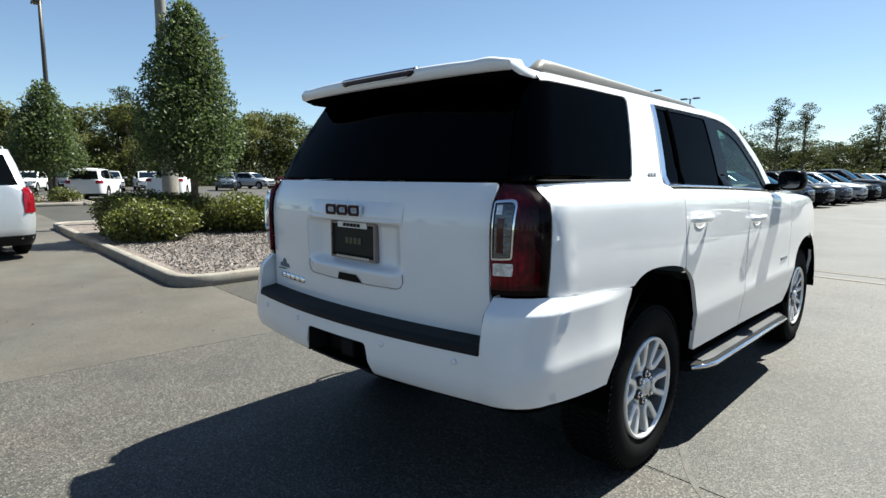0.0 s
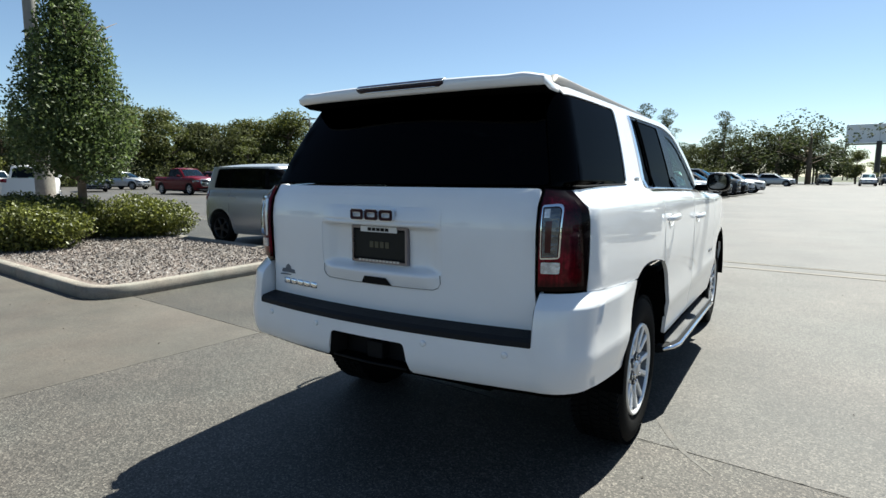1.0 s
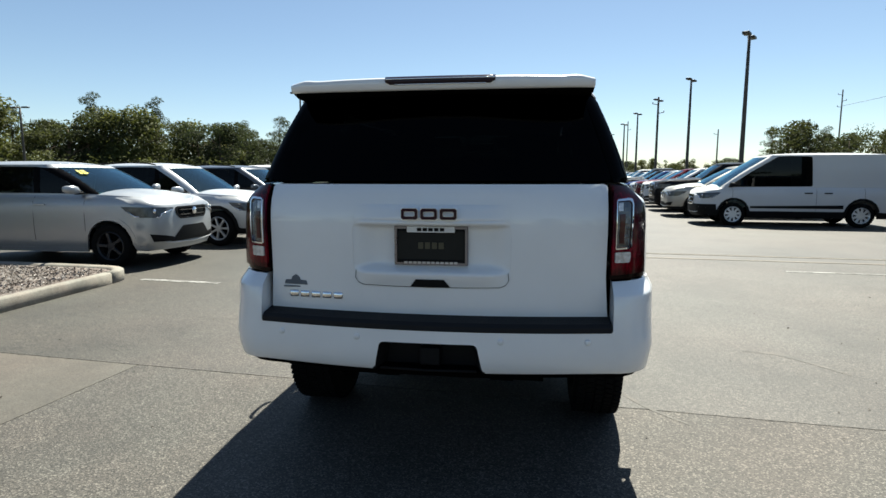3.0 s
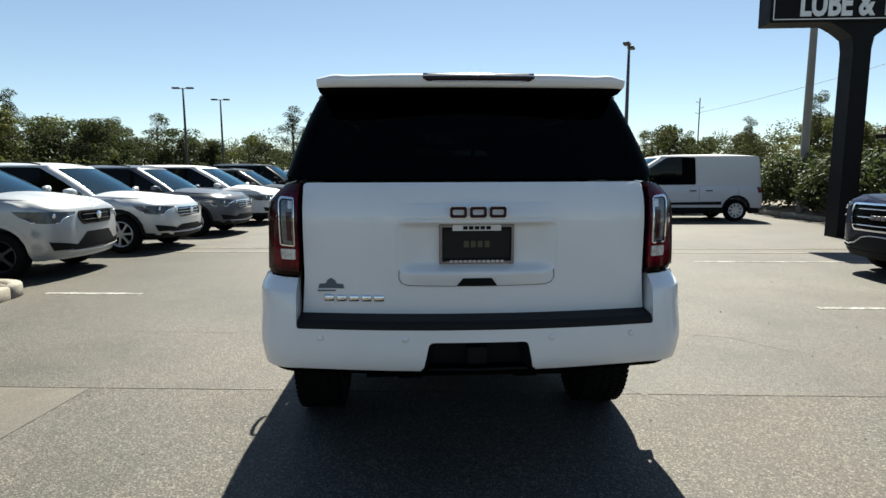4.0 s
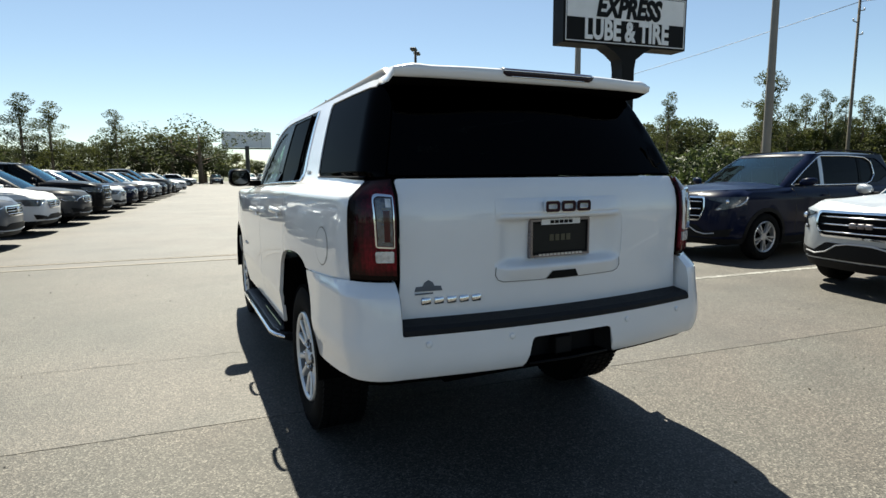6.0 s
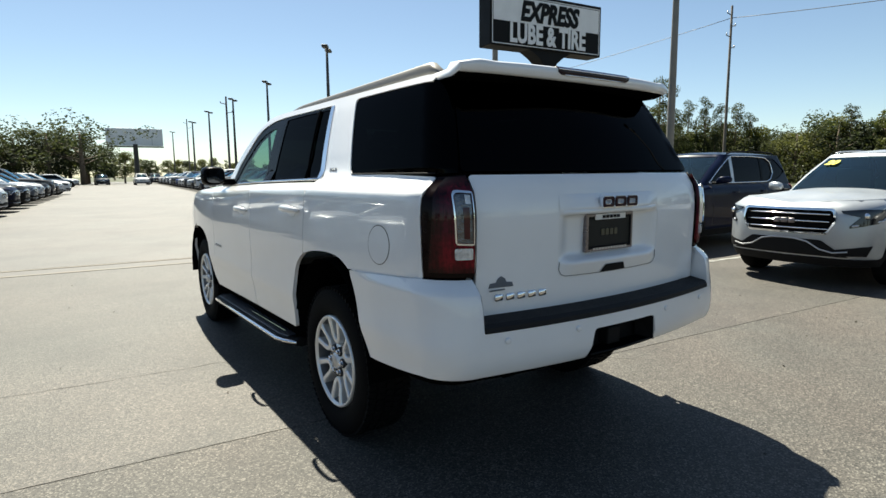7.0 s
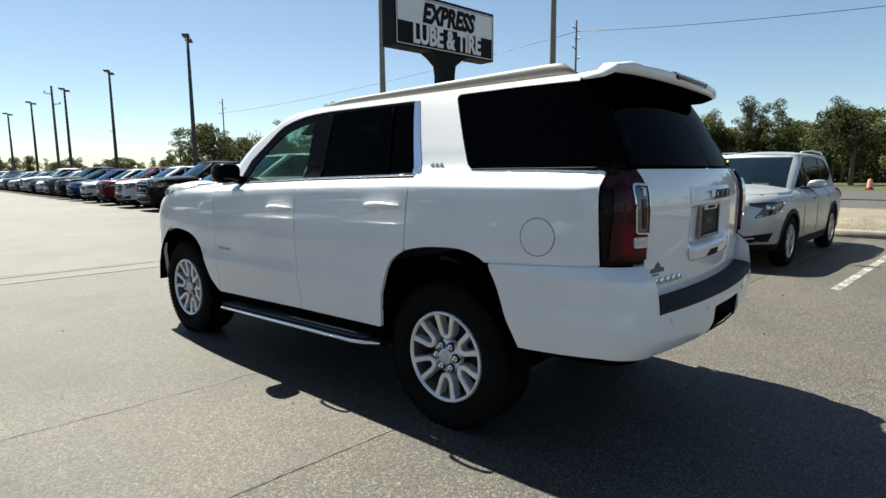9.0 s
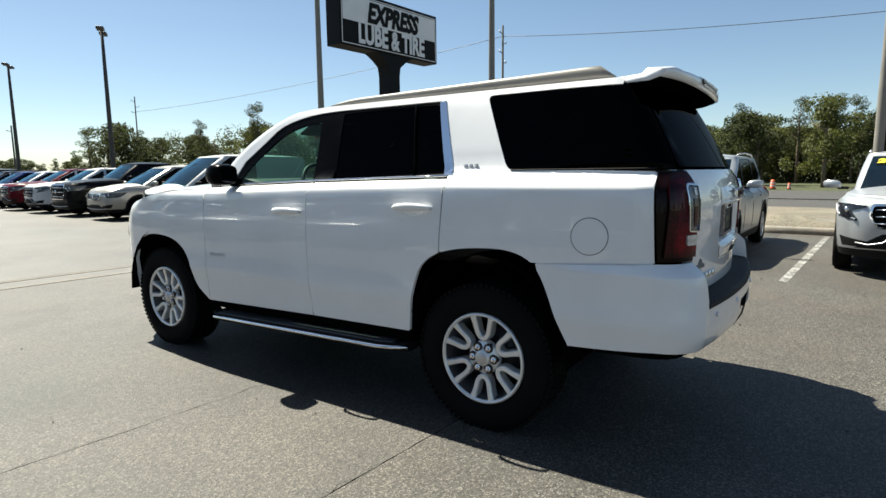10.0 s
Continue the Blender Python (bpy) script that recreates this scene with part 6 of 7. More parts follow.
def kind_of_car(**k):
    c = parked_car(**k)
    c["wb"], c["ohf"] = k["wb"], k["ohf"]
    return c


def another(car, x, y, deg, colour, label, group=""):
    c = copy_thing(car, heading(x, y, deg, car["wb"], car["ohf"]))
    paint_car(c, colour)
    return tagged(c, label, group=group)


SILVER, DKGREY, BLACK, NAVY = (0.30, 0.31, 0.32), (0.04, 0.042, 0.046), (0.004, 0.004, 0.005), (0.0024, 0.0055, 0.021)
WHITEC, REDC, BLUE, STEEL = (0.60, 0.60, 0.60), (0.085, 0.003, 0.008), (0.009, 0.025, 0.11), (0.065, 0.072, 0.085)
ROW = "parked cars in the lot rows"

# facing the SUV on the roadside bay
compact_suv = place(kind_of_car(name="compact_suv", label="silver-white compact SUV with chrome grille and yellow windscreen sticker", colour=(0.27, 0.285, 0.30), wb=2.725, ohf=0.92, ohr=0.98, hw=0.92, H=1.67, belt_z=1.06, hood_f=0.985,
                            cowl=2.35, top_f=1.45, top_r=-0.62, base_r=-0.86, r=0.355, windows=3, style="ten", face="bars", rails=True, step=0.10, sticker=("20", 0.42), green=0.83, tumble=0.69), 5.2, 0.55, 176.5)
midsize_suv = place(kind_of_car(name="midsize_suv", label="dark blue midsize SUV with chrome grille and black roof rails", colour=NAVY, wb=2.86, ohf=0.95, ohr=1.1, hw=0.957, H=1.75, belt_z=1.135, hood_f=1.06,
                           cowl=2.45, top_f=1.55, top_r=-0.72, base_r=-0.98, r=0.37, windows=3, style="ten", face="bars", rails=True, step=0.10, sticker=None, surround=True), 5.82, 3.69, 180.0)
another(compact_suv, 5.15, -2.5, 176, (0.29, 0.30, 0.31), "silver-white compact SUV with a yellow windscreen sticker beside the stall line")

# long row beyond the drainage strip, noses towards the aisle
place(kind_of_car(name="cargo_van", label="white compact cargo van with black side strip and hubcaps", colour=WHITEC, wb=3.15, ohf=0.97, ohr=0.90, hw=0.92, H=2.02, belt_z=1.06, hood_f=0.98,
                        cowl=3.60, top_f=2.34, top_r=-0.74, base_r=-0.82, r=0.325, clad=0.42, corner=0.34, windows=1, style="cover", face="van", tumble=0.86, green=0.90, category="van"), 5.3, 14.3, 175)
minivan = kind_of_car(name="minivan", label="silver-beige minivan parked nose to the aisle", colour=(0.25, 0.24, 0.22), wb=3.08, ohf=0.98, ohr=1.05, hw=0.98, H=1.74, belt_z=1.06, hood_f=0.93,
                      cowl=3.0, top_f=1.95, top_r=-0.7, base_r=-0.95, r=0.345, windows=3, style="five", face="wide", corner=0.24, category="car")
place(minivan, 5.25, 17.5, 175)
crossover = kind_of_car(name="crossover", label="white crossover parked nose to the aisle", colour=WHITEC, wb=2.7, ohf=0.9, ohr=0.9, hw=0.92, H=1.68, belt_z=1.04, hood_f=0.93,
                        cowl=2.3, top_f=1.4, top_r=-0.55, base_r=-0.8, r=0.355, windows=3, style="seven", face="wide", rails=True)
place(crossover, -0.8, 49.5, -5)
pickup = kind_of_car(name="pickup_truck", label="red pickup truck parked in the lot", colour=REDC, wb=3.65, ohf=0.95, ohr=1.2, hw=1.0, H=1.90, belt_z=1.24, hood_f=1.12,
                     cowl=2.95, top_f=2.2, top_r=0.75, base_r=0.62, r=0.40, windows=2, style="five", face="truck", corner=0.26, bed=True)
box_car = kind_of_car(name="boxy_hatchback", label="silver boxy hatchback with a yellow windscreen sticker", colour=(0.25, 0.26, 0.27), wb=2.57, ohf=0.86, ohr=0.66, hw=0.90, H=1.65, belt_z=1.11, hood_f=0.99,
                      cowl=2.47, top_f=1.60, top_r=-0.48, base_r=-0.60, r=0.335, windows=3, style="dark", face="box", tumble=0.80, green=0.89, step=0.10, sticker=("15", 0.44), clad=0.31, corner=0.34)
place(box_car, -5.0, 5.22, 0.5)


# ---- ground and lot: its lines run five degrees off the SUV's ----
def flat(name, pts, z, mat, label="", kind="structure", category="", under=0.05):
    n = len(pts)
    shape = [Vector((x, y, z)) for x, y in pts] + [Vector((x, y, z - under)) for x, y in pts], [list(range(n))] + [[i, i + n, (i + 1) % n + n, (i + 1) % n] for i in range(n)]
    ob = new(name, mesh_of(name, shape, mat, False))
    return tagged(ob, label, category, kind=kind)


LOT = radians(-5.0)
ux, uy = Vector((math.cos(LOT), math.sin(LOT))), Vector((-math.sin(LOT), math.cos(LOT)))


def lot(a, b):
    """Lot coordinates (across, along) to ground x, y."""
    p = ux * a + uy * b
    return p.x, p.y


flat("ground", [(-900, -900), (900, -900), (900, 900), (-900, 900)], -0.06, GRASS, "grassy land reaching the horizon", category="ground")
flat("pavement_apron", [lot(-2.46, -60), lot(13, -60), lot(13, 0.093), lot(-2.46, 0.093)], 0.0, ASPHALT, "coarse grey aggregate asphalt", category="pavement")
flat("pavement_slab", [lot(-70, -60), lot(-2.466, -60), lot(-2.466, 0.093), lot(-70, 0.093)], 0.0, TANSLAB, "smooth tan worn pavement beside the planted island", category="pavement")
flat("pavement_lot", [lot(-70, 0.101), lot(13, 0.101), lot(13, 6.75), lot(-70, 6.75)], 0.0, LOTSLAB, "pale worn pavement of the car lot", category="pavement")
flat("pavement_gutter", [lot(-70, 6.762), lot(13, 6.762), lot(13, 7.45), lot(-70, 7.45)], -0.004, CONCRETE, "shallow concrete drainage strip", category="pavement")
flat("pavement_far", [lot(-70, 7.462), lot(13, 7.462), lot(13, 150), lot(-70, 150)], 0.0, CONCRETE, "pale worn pavement of the car lot", category="pavement")

for k, b_ in enumerate((6.83, 7.38)):
    flat(f"pavement_edge_{k + 1}", [lot(-70, b_ - 0.05), lot(13, b_ - 0.05), lot(13, b_ + 0.05), lot(-70, b_ + 0.05)], 0.0022, GUTTER, "pale worn edge of the drainage strip", category="pavement", under=0.004)

# row of noses towards the aisle on the far left side of it
lcol = [("silver small crossover with chrome grille", (0.36, 0.37, 0.38)), ("steel-grey crossover with glossy flanks", STEEL), ("white long wagon with bright alloys", WHITEC), ("dark grey crossover", DKGREY), ("black full-size SUV with roof rails", BLACK),
        ("silver crossover", SILVER), ("navy crossover", NAVY), ("black crossover", BLACK), ("grey crossover", STEEL), ("silver crossover", SILVER), ("black SUV", BLACK), ("dark grey pickup truck", DKGREY), ("black crossover", BLACK), ("white crossover", WHITEC)]
ysl = [7.9, 10.7, 13.8] + [13.7 + 2.95 * k for k in range(1, 12)]
for k, yy in enumerate(ysl):
    if k == 4:
        continue
    lab, col = lcol[k]
    src = crossover if k not in (4, 11) else (pickup if k == 11 else midsize_suv)
    if k == 2:
        src = minivan
    another(src, -5.0 + 0.087 * (yy - 4.3) + (-0.15 if k == 2 else 0.0), yy, -5 + random.uniform(-1, 1), col, lab + " parked nose to the aisle", ROW)
rcol = [("black pickup truck", BLACK, 1), ("white SUV with roof rails", WHITEC, 2), ("dark red SUV with roof rails", REDC, 2), ("silver crossover", SILVER, 0), ("blue crossover", BLUE, 0), ("black SUV with roof rails", BLACK, 2),
        ("dark grey pickup truck", DKGREY, 1), ("white crossover", WHITEC, 0), ("navy crossover", NAVY, 0), ("white pickup truck", WHITEC, 1), ("black crossover", BLACK, 0), ("silver crossover", SILVER, 0), ("dark grey SUV", DKGREY, 2), ("white minivan", WHITEC, 3)]
for k, (lab, col, src) in enumerate(rcol + rcol[3:] + rcol[1:7]):
    yy = 20.6 + 3.1 * k
    another((crossover, pickup, midsize_suv, minivan)[src], 4.9 + 0.087 * (yy - 13.9), yy, 175 + random.uniform(-1, 1), col, lab + " parked nose to the aisle", ROW)

# kerbed planting island
def kerb_run(name, pts, label, parent=None, w=0.16, h=0.15):
    prof = [(-w / 2, -0.06), (-w / 2, h - 0.035), (-w / 2 + 0.03, h - 0.006), (-w / 2 + 0.05, h), (w / 2 - 0.02, h), (w / 2, h - 0.02), (w / 2, -0.06)]
    path = [Vector((x, y, 0)) for x, y in pts]
    secs = []
    for i, p in enumerate(path):
        a, b = path[max(i - 1, 0)], path[min(i + 1, len(path) - 1)]
        d = (b - a).normalized()
        s = Vector((d.y, -d.x, 0))
        secs.append([p + s * u + Vector((0, 0, z)) for u, z in prof])
    return secs


def island(outer, label):
    n = len(outer)
    isl = thing("planting_island", label=label, category="kerb", kind="structure")
    # kerb blocks, each about three metres, with open joints
    run = []
    pts = [Vector(p) for p in outer]
    total = 0
    acc = [pts[0]]
    for i in range(n):
        a, b = pts[i], pts[(i + 1) % n]
        L = (b - a).length
        m = max(1, round(L / 0.5))
        for j in range(1, m + 1):
            acc.append(a + (b - a) * j / m)
            total += L / m
            if total > 2.9:
                run.append(acc)
                acc = [acc[-1]]
                total = 0
    if len(acc) > 1:
        run.append(acc)
    for r_ in run:
        r2 = list(r_)
        d0, d1 = (r2[1] - r2[0]).normalized(), (r2[-1] - r2[-2]).normalized()
        r2[0] = r2[0] + d0 * 0.004
        r2[-1] = r2[-1] - d1 * 0.004
        part("kerb_block", loft([list(reversed(s)) for s in kerb_run("k", [(p.x, p.y) for p in r2], "")]), KERB, isl)
    return isl


def round_poly(pts, r, n=6):
    return [(q[1], q[2]) for q in rounded([("side", x, y, r) for x, y in pts], n)]


isl_pts = round_poly([(-5.0, 0.19), (-5.0, 3.62), (-15.3, 4.5), (-15.6, 1.1)], 0.45)
isl = island(isl_pts, "cast concrete kerb round the planted island")
bed = [(x + (0.06 if x < -10 else -0.06), y + (0.06 if y < 2 else -0.06)) for x, y in isl_pts]
flat("mulch_bed", bed, 0.125, MULCHBED, "reddish bark mulch bed inside the kerb", category="ground", under=0.1)


# ---- planting ----
def leaves(points, size, rng, up=0.35, outward=None, aspect=0.5):
    """Small folded leaves, one at each point."""
    n = len(points)
    nrm = rng.normal(size=(n, 3))
    if outward is not None:
        nrm = nrm * 0.8 + outward
    nrm[:, 2] += up
    nrm /= np.linalg.norm(nrm, axis=1)[:, None]
    t = np.cross(nrm, rng.normal(size=(n, 3)))
    t /= np.linalg.norm(t, axis=1)[:, None] + 1e-9
    b = np.cross(nrm, t)
    s = size * rng.uniform(0.6, 1.3, size=(n, 1))
    P = np.asarray(points)
    v = np.stack([P - t * s, P - b * s * aspect + nrm * s * 0.12, P + t * s, P + b * s * aspect + nrm * s * 0.12], 1).reshape(-1, 3)
    k = np.arange(n) * 4
    f = np.stack([k, k + 1, k + 2, k, k + 2, k + 3], 1).reshape(-1, 3)
    return v, f


def leaf_mesh(name, v, f, mat):
    me = bpy.data.meshes.new(name)
    me.vertices.add(len(v))
    me.vertices.foreach_set("co", v.astype(np.float32).ravel())
    me.loops.add(len(f) * 3)
    me.loops.foreach_set("vertex_index", f.astype(np.int32).ravel())
    me.polygons.add(len(f))
    me.polygons.foreach_set("loop_start", np.arange(len(f), dtype=np.int32) * 3)
    me.materials.append(mat)
    me.update(calc_edges=True)
    return me


def lobes_cloud(lobes, n, rng):
    """Points near the skins of ellipsoid lobes (centre, radii), with outward directions."""
    w = np.array([l[1][0] * l[1][2] for l in lobes])
    pick = rng.choice(len(lobes), n, p=w / w.sum())
    d = rng.normal(size=(n, 3))
    d /= np.linalg.norm(d, axis=1)[:, None]
    c = np.array([l[0] for l in lobes])[pick]
    r = np.array([l[1] for l in lobes])[pick]
    rad = rng.uniform(0.35, 1.0, size=(n, 1)) ** 0.45 * rng.uniform(0.9, 1.12, size=(n, 1))
    return c + d * r * rad, d


def limbs(height, spread, n, rng, r0, start=0.3):
    out = [tube([(0, 0, -0.05), (0.02 * height * rng.normal() * 0.3, 0.02, height * 0.35), (0.03 * rng.normal(), 0.03 * rng.normal(), height * 0.7), (0, 0, height * 0.92)], [r0 * 1.25, r0, r0 * 0.6, r0 * 0.15], 8)]
    for k in range(n):
        a, z = rng.uniform(0, 6.28), height * rng.uniform(start, 0.8)
        L = spread * rng.uniform(0.5, 0.95)
        out.append(tube([(0, 0, z), (math.cos(a) * L * 0.5, math.sin(a) * L * 0.5, z + L * 0.25), (math.cos(a) * L, math.sin(a) * L, z + L * 0.55)], [r0 * 0.4, r0 * 0.25, r0 * 0.06], 5))
    return joined(*out)


def woodland_tree(seed, kind, label):
    rng = np.random.default_rng(seed)
    t = thing("tree", label=label, category="tree", group="woodland trees round the lot")
    if kind == "pine":
        H = 12.0
        lobes = []
        for k in range(44):
            q = k / 43
            rr = 2.9 * (1 - 0.62 * q) * rng.uniform(0.15, 1.0)
            a = rng.uniform(0, 6.28)
            size = rng.uniform(0.45, 1.15) * (1 - 0.30 * q)
            lobes.append(((rr * math.cos(a), rr * math.sin(a), H * (0.32 + 0.64 * q) + rng.normal() * 0.35), (size * 1.1, size * 1.1, size * rng.uniform(0.5, 0.9))))
        part("trunk", limbs(H, 1.9, 12, rng, 0.17, 0.46), BARK, t)
        P, d = lobes_cloud(lobes, 5000, rng)
        v, f = leaves(P, 0.13, rng, 0.3, d, 0.36)
    else:
        H = 8.5
        lobes = [((rng.normal() * 1.5, rng.normal() * 1.5, H * rng.uniform(0.22, 0.9)), (rng.uniform(0.7, 1.7), rng.uniform(0.7, 1.7), rng.uniform(0.5, 1.2))) for _ in range(20)]
        part("trunk", limbs(H * 0.8, 2.4, 8, rng, 0.19), BARK, t)
        P, d = lobes_cloud(lobes, 4900 if kind != "thin" else 1500, rng)
        v, f = leaves(P, 0.15, rng, 0.3, d, 0.55)
    part("crown", leaf_mesh("crown", v, f, LEAF_PALE if kind == "pale" else LEAF_FAR), None, t)
    return t


trees = [woodland_tree(s, k, l) for s, k, l in ((1, "oak", "dense dark green broadleaf tree at the wood's edge"), (2, "oak", "dense dark green broadleaf tree at the wood's edge"), (3, "thin", "thin half-bare tree at the wood's edge"), (4, "pale", "light green spring-leaved tree at the wood's edge"),
                                            (5, "oak", "dense dark green broadleaf tree at the wood's edge"), (6, "pine", "tall pine with an open clumped crown"), (7, "pine", "tall pine with an open clumped crown"))]
used_first = set()


def plant(i, x, y, h, wide=1.0):
    base = trees[i]
    H = 12.0 if i >= 5 else 8.5
    k = h / H
    m = pose(x, y, -0.1, 0, 0, random.uniform(0, 360)) @ Matrix.Diagonal((k * wide, k * wide, k, 1))
    if i not in used_first:
        used_first.add(i)
        base.matrix_basis = m
        return base
    o = copy_thing(base, m)
    o.matrix_basis = m
    return o


# tall pines that stand over the roadside wood: bearing, distance, height
PINES = [(57.6, 73, 9.1), (58.8, 75, 9.9), (60.3, 74, 10.1), (61.6, 76, 9.7), (62.9, 75, 9.3), (64.0, 76, 8.2), (71.6, 72, 8.4), (75.2, 71, 8.5), (77.8, 70, 9.1), (79.4, 70, 8.7), (80.4, 69, 8.8), (84.8, 68, 8.5), (89.5, 66, 8.9), (93.5, 66, 8.7), (98.0, 66, 9.3)]


def belt_of_trees(az0, az1, dist0, dist1, hgt, gap, rows=2, pines=0.12, pale=0.08):
    az = az0
    while az < az1:
        for r_ in range(rows):
            d = (dist0 + (dist1 - dist0) * (az - az0) / (az1 - az0)) + r_ * 5.5 + random.uniform(-2, 2)
            a = radians(az + random.uniform(-0.5, 0.5) * gap / d * 57)
            q = random.random()
            i = random.choice((5, 6)) if q < pines else 3 if q < pines + pale else 2 if q < pines + pale + 0.12 else random.choice((0, 1, 4))
            h = hgt * random.uniform(0.66, 1.08) * (1.25 if i >= 5 else 1.0)
            plant(i, d * math.sin(a), d * math.cos(a), h, random.uniform(0.9, 1.25) if i < 5 else random.uniform(0.9, 1.15))
        az += gap / dist0 * 57.3


# extra pale trees here lighten the wood by leaf colour, not by light
belt_of_trees(-100, -30, 74, 84, 10.0, 2.7, 2, 0.05, 0.45)
belt_of_trees(-30, 3.5, 92, 118, 9.4, 2.7, 2, 0.06, 0.10)
belt_of_trees(24, 56, 78, 75, 8.8, 3.3, 2, 0.12, 0.26)
belt_of_trees(56, 64, 75, 74, 7.8, 2.6, 2, 0.45, 0.10)
belt_of_trees(64, 70, 74, 72, 7.0, 2.4, 2, 0.0, 0.35)
belt_of_trees(70, 104, 72, 66, 7.9, 2.1, 2, 0.05, 0.40)
for az, dist, h in PINES:
    plant(5 + int(az) % 2, dist * math.sin(radians(az)), dist * math.cos(radians(az)), h, random.uniform(0.75, 1.0))
belt_of_trees(3.5, 30, 215, 215, 7.5, 4.2, 2, 0.1, 0.25)
# unseen trees behind the viewpoint, added only for reflections and bounced light
belt_of_trees(104, 260, 62, 62, 8.0, 8.5, 1, 0.05, 0.05)
plant(6, 27.9, 18.0, 7.0, 0.95)
plant(5, 44, 40, 9.2, 0.8)
plant(3, 50, -1.7, 7.2, 0.8), plant(0, 56, 3.5, 7.6, 1.05)
plant(5, -19.5, 88, 12.0, 1.15), plant(6, -43, 94, 12.0, 1.2), plant(6, -51, 96, 11.5, 1.2), plant(5, -17, 92, 11.5, 1.1)
plant(2, 2.5, 108, 12.0, 1.5), plant(2, -2.0, 110, 11.5, 1.4), plant(2, -6.5, 112, 11.0, 1.4), plant(4, 5.5, 116, 8.0, 1.2), plant(3, 9.5, 118, 6.0, 1.1)

# low scrub under the woods
rng = np.random.default_rng(11)
pts = []
for az0, az1, d0, n in ((-102, -5, 76, 44000), (24, 106, 71, 30000)):
    a = np.radians(rng.uniform(az0, az1, n))
    d = d0 + rng.uniform(-3, 5, n) + (np.degrees(a) > -30) * (np.degrees(a) < 4) * 20
    pts.append(np.stack([d * np.sin(a), d * np.cos(a), rng.uniform(0, 1, n) ** 1.5 * (1.6 + 2.6 * rng.uniform(0, 1, n))], 1))
a = np.radians(np.where(rng.uniform(0, 1, 24000) < 0.55, rng.uniform(-102, -30, 24000), rng.uniform(56, 106, 24000)))
d = rng.uniform(86, 92, 24000) - 8 * (a > 0)
pts.append(np.stack([d * np.sin(a), d * np.cos(a), rng.uniform(0, 5.0, 24000)], 1))
n_ = sum(len(q) for q in pts)
v, f = leaves(np.concatenate(pts), np.where(np.arange(n_) < n_ - 24000, 0.17, 0.34)[:, None], rng, 0.3, None, 0.6)
tagged(new("scrub", leaf_mesh("scrub", v, f, LEAF_FAR)), "tangled dark green scrub at the foot of the woods", "scrub", kind="stuff")


def dense_plant(name, label, category, lobes, n, size, mat, seed, trunk=None, stems=0):
    rng = np.random.default_rng(seed)
    t = thing(name, label=label, category=category)
    base = Vector((sum(l[0][0] for l in lobes) / len(lobes), sum(l[0][1] for l in lobes) / len(lobes), 0.1))
    if trunk is not None:
        part("trunk", trunk, BARK, t)
    else:
        part("stem", joined(*[tube([(base.x, base.y, 0.05), (l[0][0], l[0][1], l[0][2])], [0.03, 0.008], 5) for l in lobes]), BARK, t)
    P = lobes_cloud(lobes, n, rng)[0]
    P = P[P[:, 2] > 0.135]
    v, f = leaves(P, size, rng, 0.35, None, 0.5)
    part("crown" if trunk is not None else "foliage", leaf_mesh("foliage", v, f, mat), None, t)
    return t


def lobe_set(cx, cy, r, h, n, seed):
    rng = np.random.default_rng(seed)
    return [((cx + rng.uniform(-0.55, 0.55) * r, cy + rng.uniform(-0.55, 0.55) * r, h * rng.uniform(0.20, 0.66) + 0.1), (r * rng.uniform(0.42, 0.6), r * rng.uniform(0.42, 0.6), h * rng.uniform(0.28, 0.4))) for _ in range(n)]


for cx, cy, r_, h, sd in ((-9.85, 1.62, 0.9, 0.92, 21), (-10.2, 3.70, 0.95, 0.94, 22), (-10.95, 2.65, 0.8, 0.98, 23), (-11.4, 1.7, 0.8, 1.0, 24)):
    dense_plant("shrub", "clipped olive-green glossy shrub on the mulch bed", "shrub", lobe_set(cx, cy, r_, h, 17, sd), 17000, 0.036, LEAF_BUSH, sd)


def cone_tree(x, y, H, R, n, size, seed, label):
    """A pyramid-shaped evergreen with whorled lobes."""
    rng = np.random.default_rng(seed)
    lobes = []
    for k in range(46):
        t = k / 45
        z = H * (0.33 + 0.65 * t)
        rr = R * (1.0 - t) ** 0.62 * (0.80 + 0.20 * min(1.0, t / 0.15))
        a = k * 2.4
        off = rr * rng.uniform(0.35, 0.72)
        q = 0.20 * R + 0.34 * rr
        lobes.append(((x + off * math.cos(a), y + off * math.sin(a), z), (q, q, q * rng.uniform(0.7, 1.0))))
    tr = moved(limbs(H, R * 0.8, 16, rng, 0.075, 0.22), Matrix.Translation((x, y, 0.1)))
    return dense_plant("evergreen_tree", label, "tree", lobes, n, size, LEAF_NEAR, seed, tr)


cone_tree(-10.55, 2.70, 4.95, 1.24, 36000, 0.042, 31, "pyramid-shaped glossy evergreen tree on the mulch bed")
cone_tree(-30.3, 4.1, 5.6, 1.75, 11000, 0.085, 32, "pyramid-shaped evergreen tree on a far planting island")
for cx, cy, sd in ((-29.6, 2.9, 41), (-29.4, 4.3, 42)):
    dense_plant("shrub", "clipped green shrub on the far planting island", "shrub", lobe_set(cx, cy, 0.9, 0.8, 7, sd), 1200, 0.06, LEAF_BUSH, sd)
island(round_poly([(-27.6, 1.6), (-27.4, 5.2), (-38.0, 6.1), (-38.2, 2.4)], 0.5), "cast concrete kerb round the far planting island")
flat("mulch_bed_far", [(-27.7, 1.7), (-27.5, 5.1), (-37.9, 6.0), (-38.1, 2.5)], 0.12, MULCHBED, "bark mulch bed on the far island", category="ground", under=0.1)

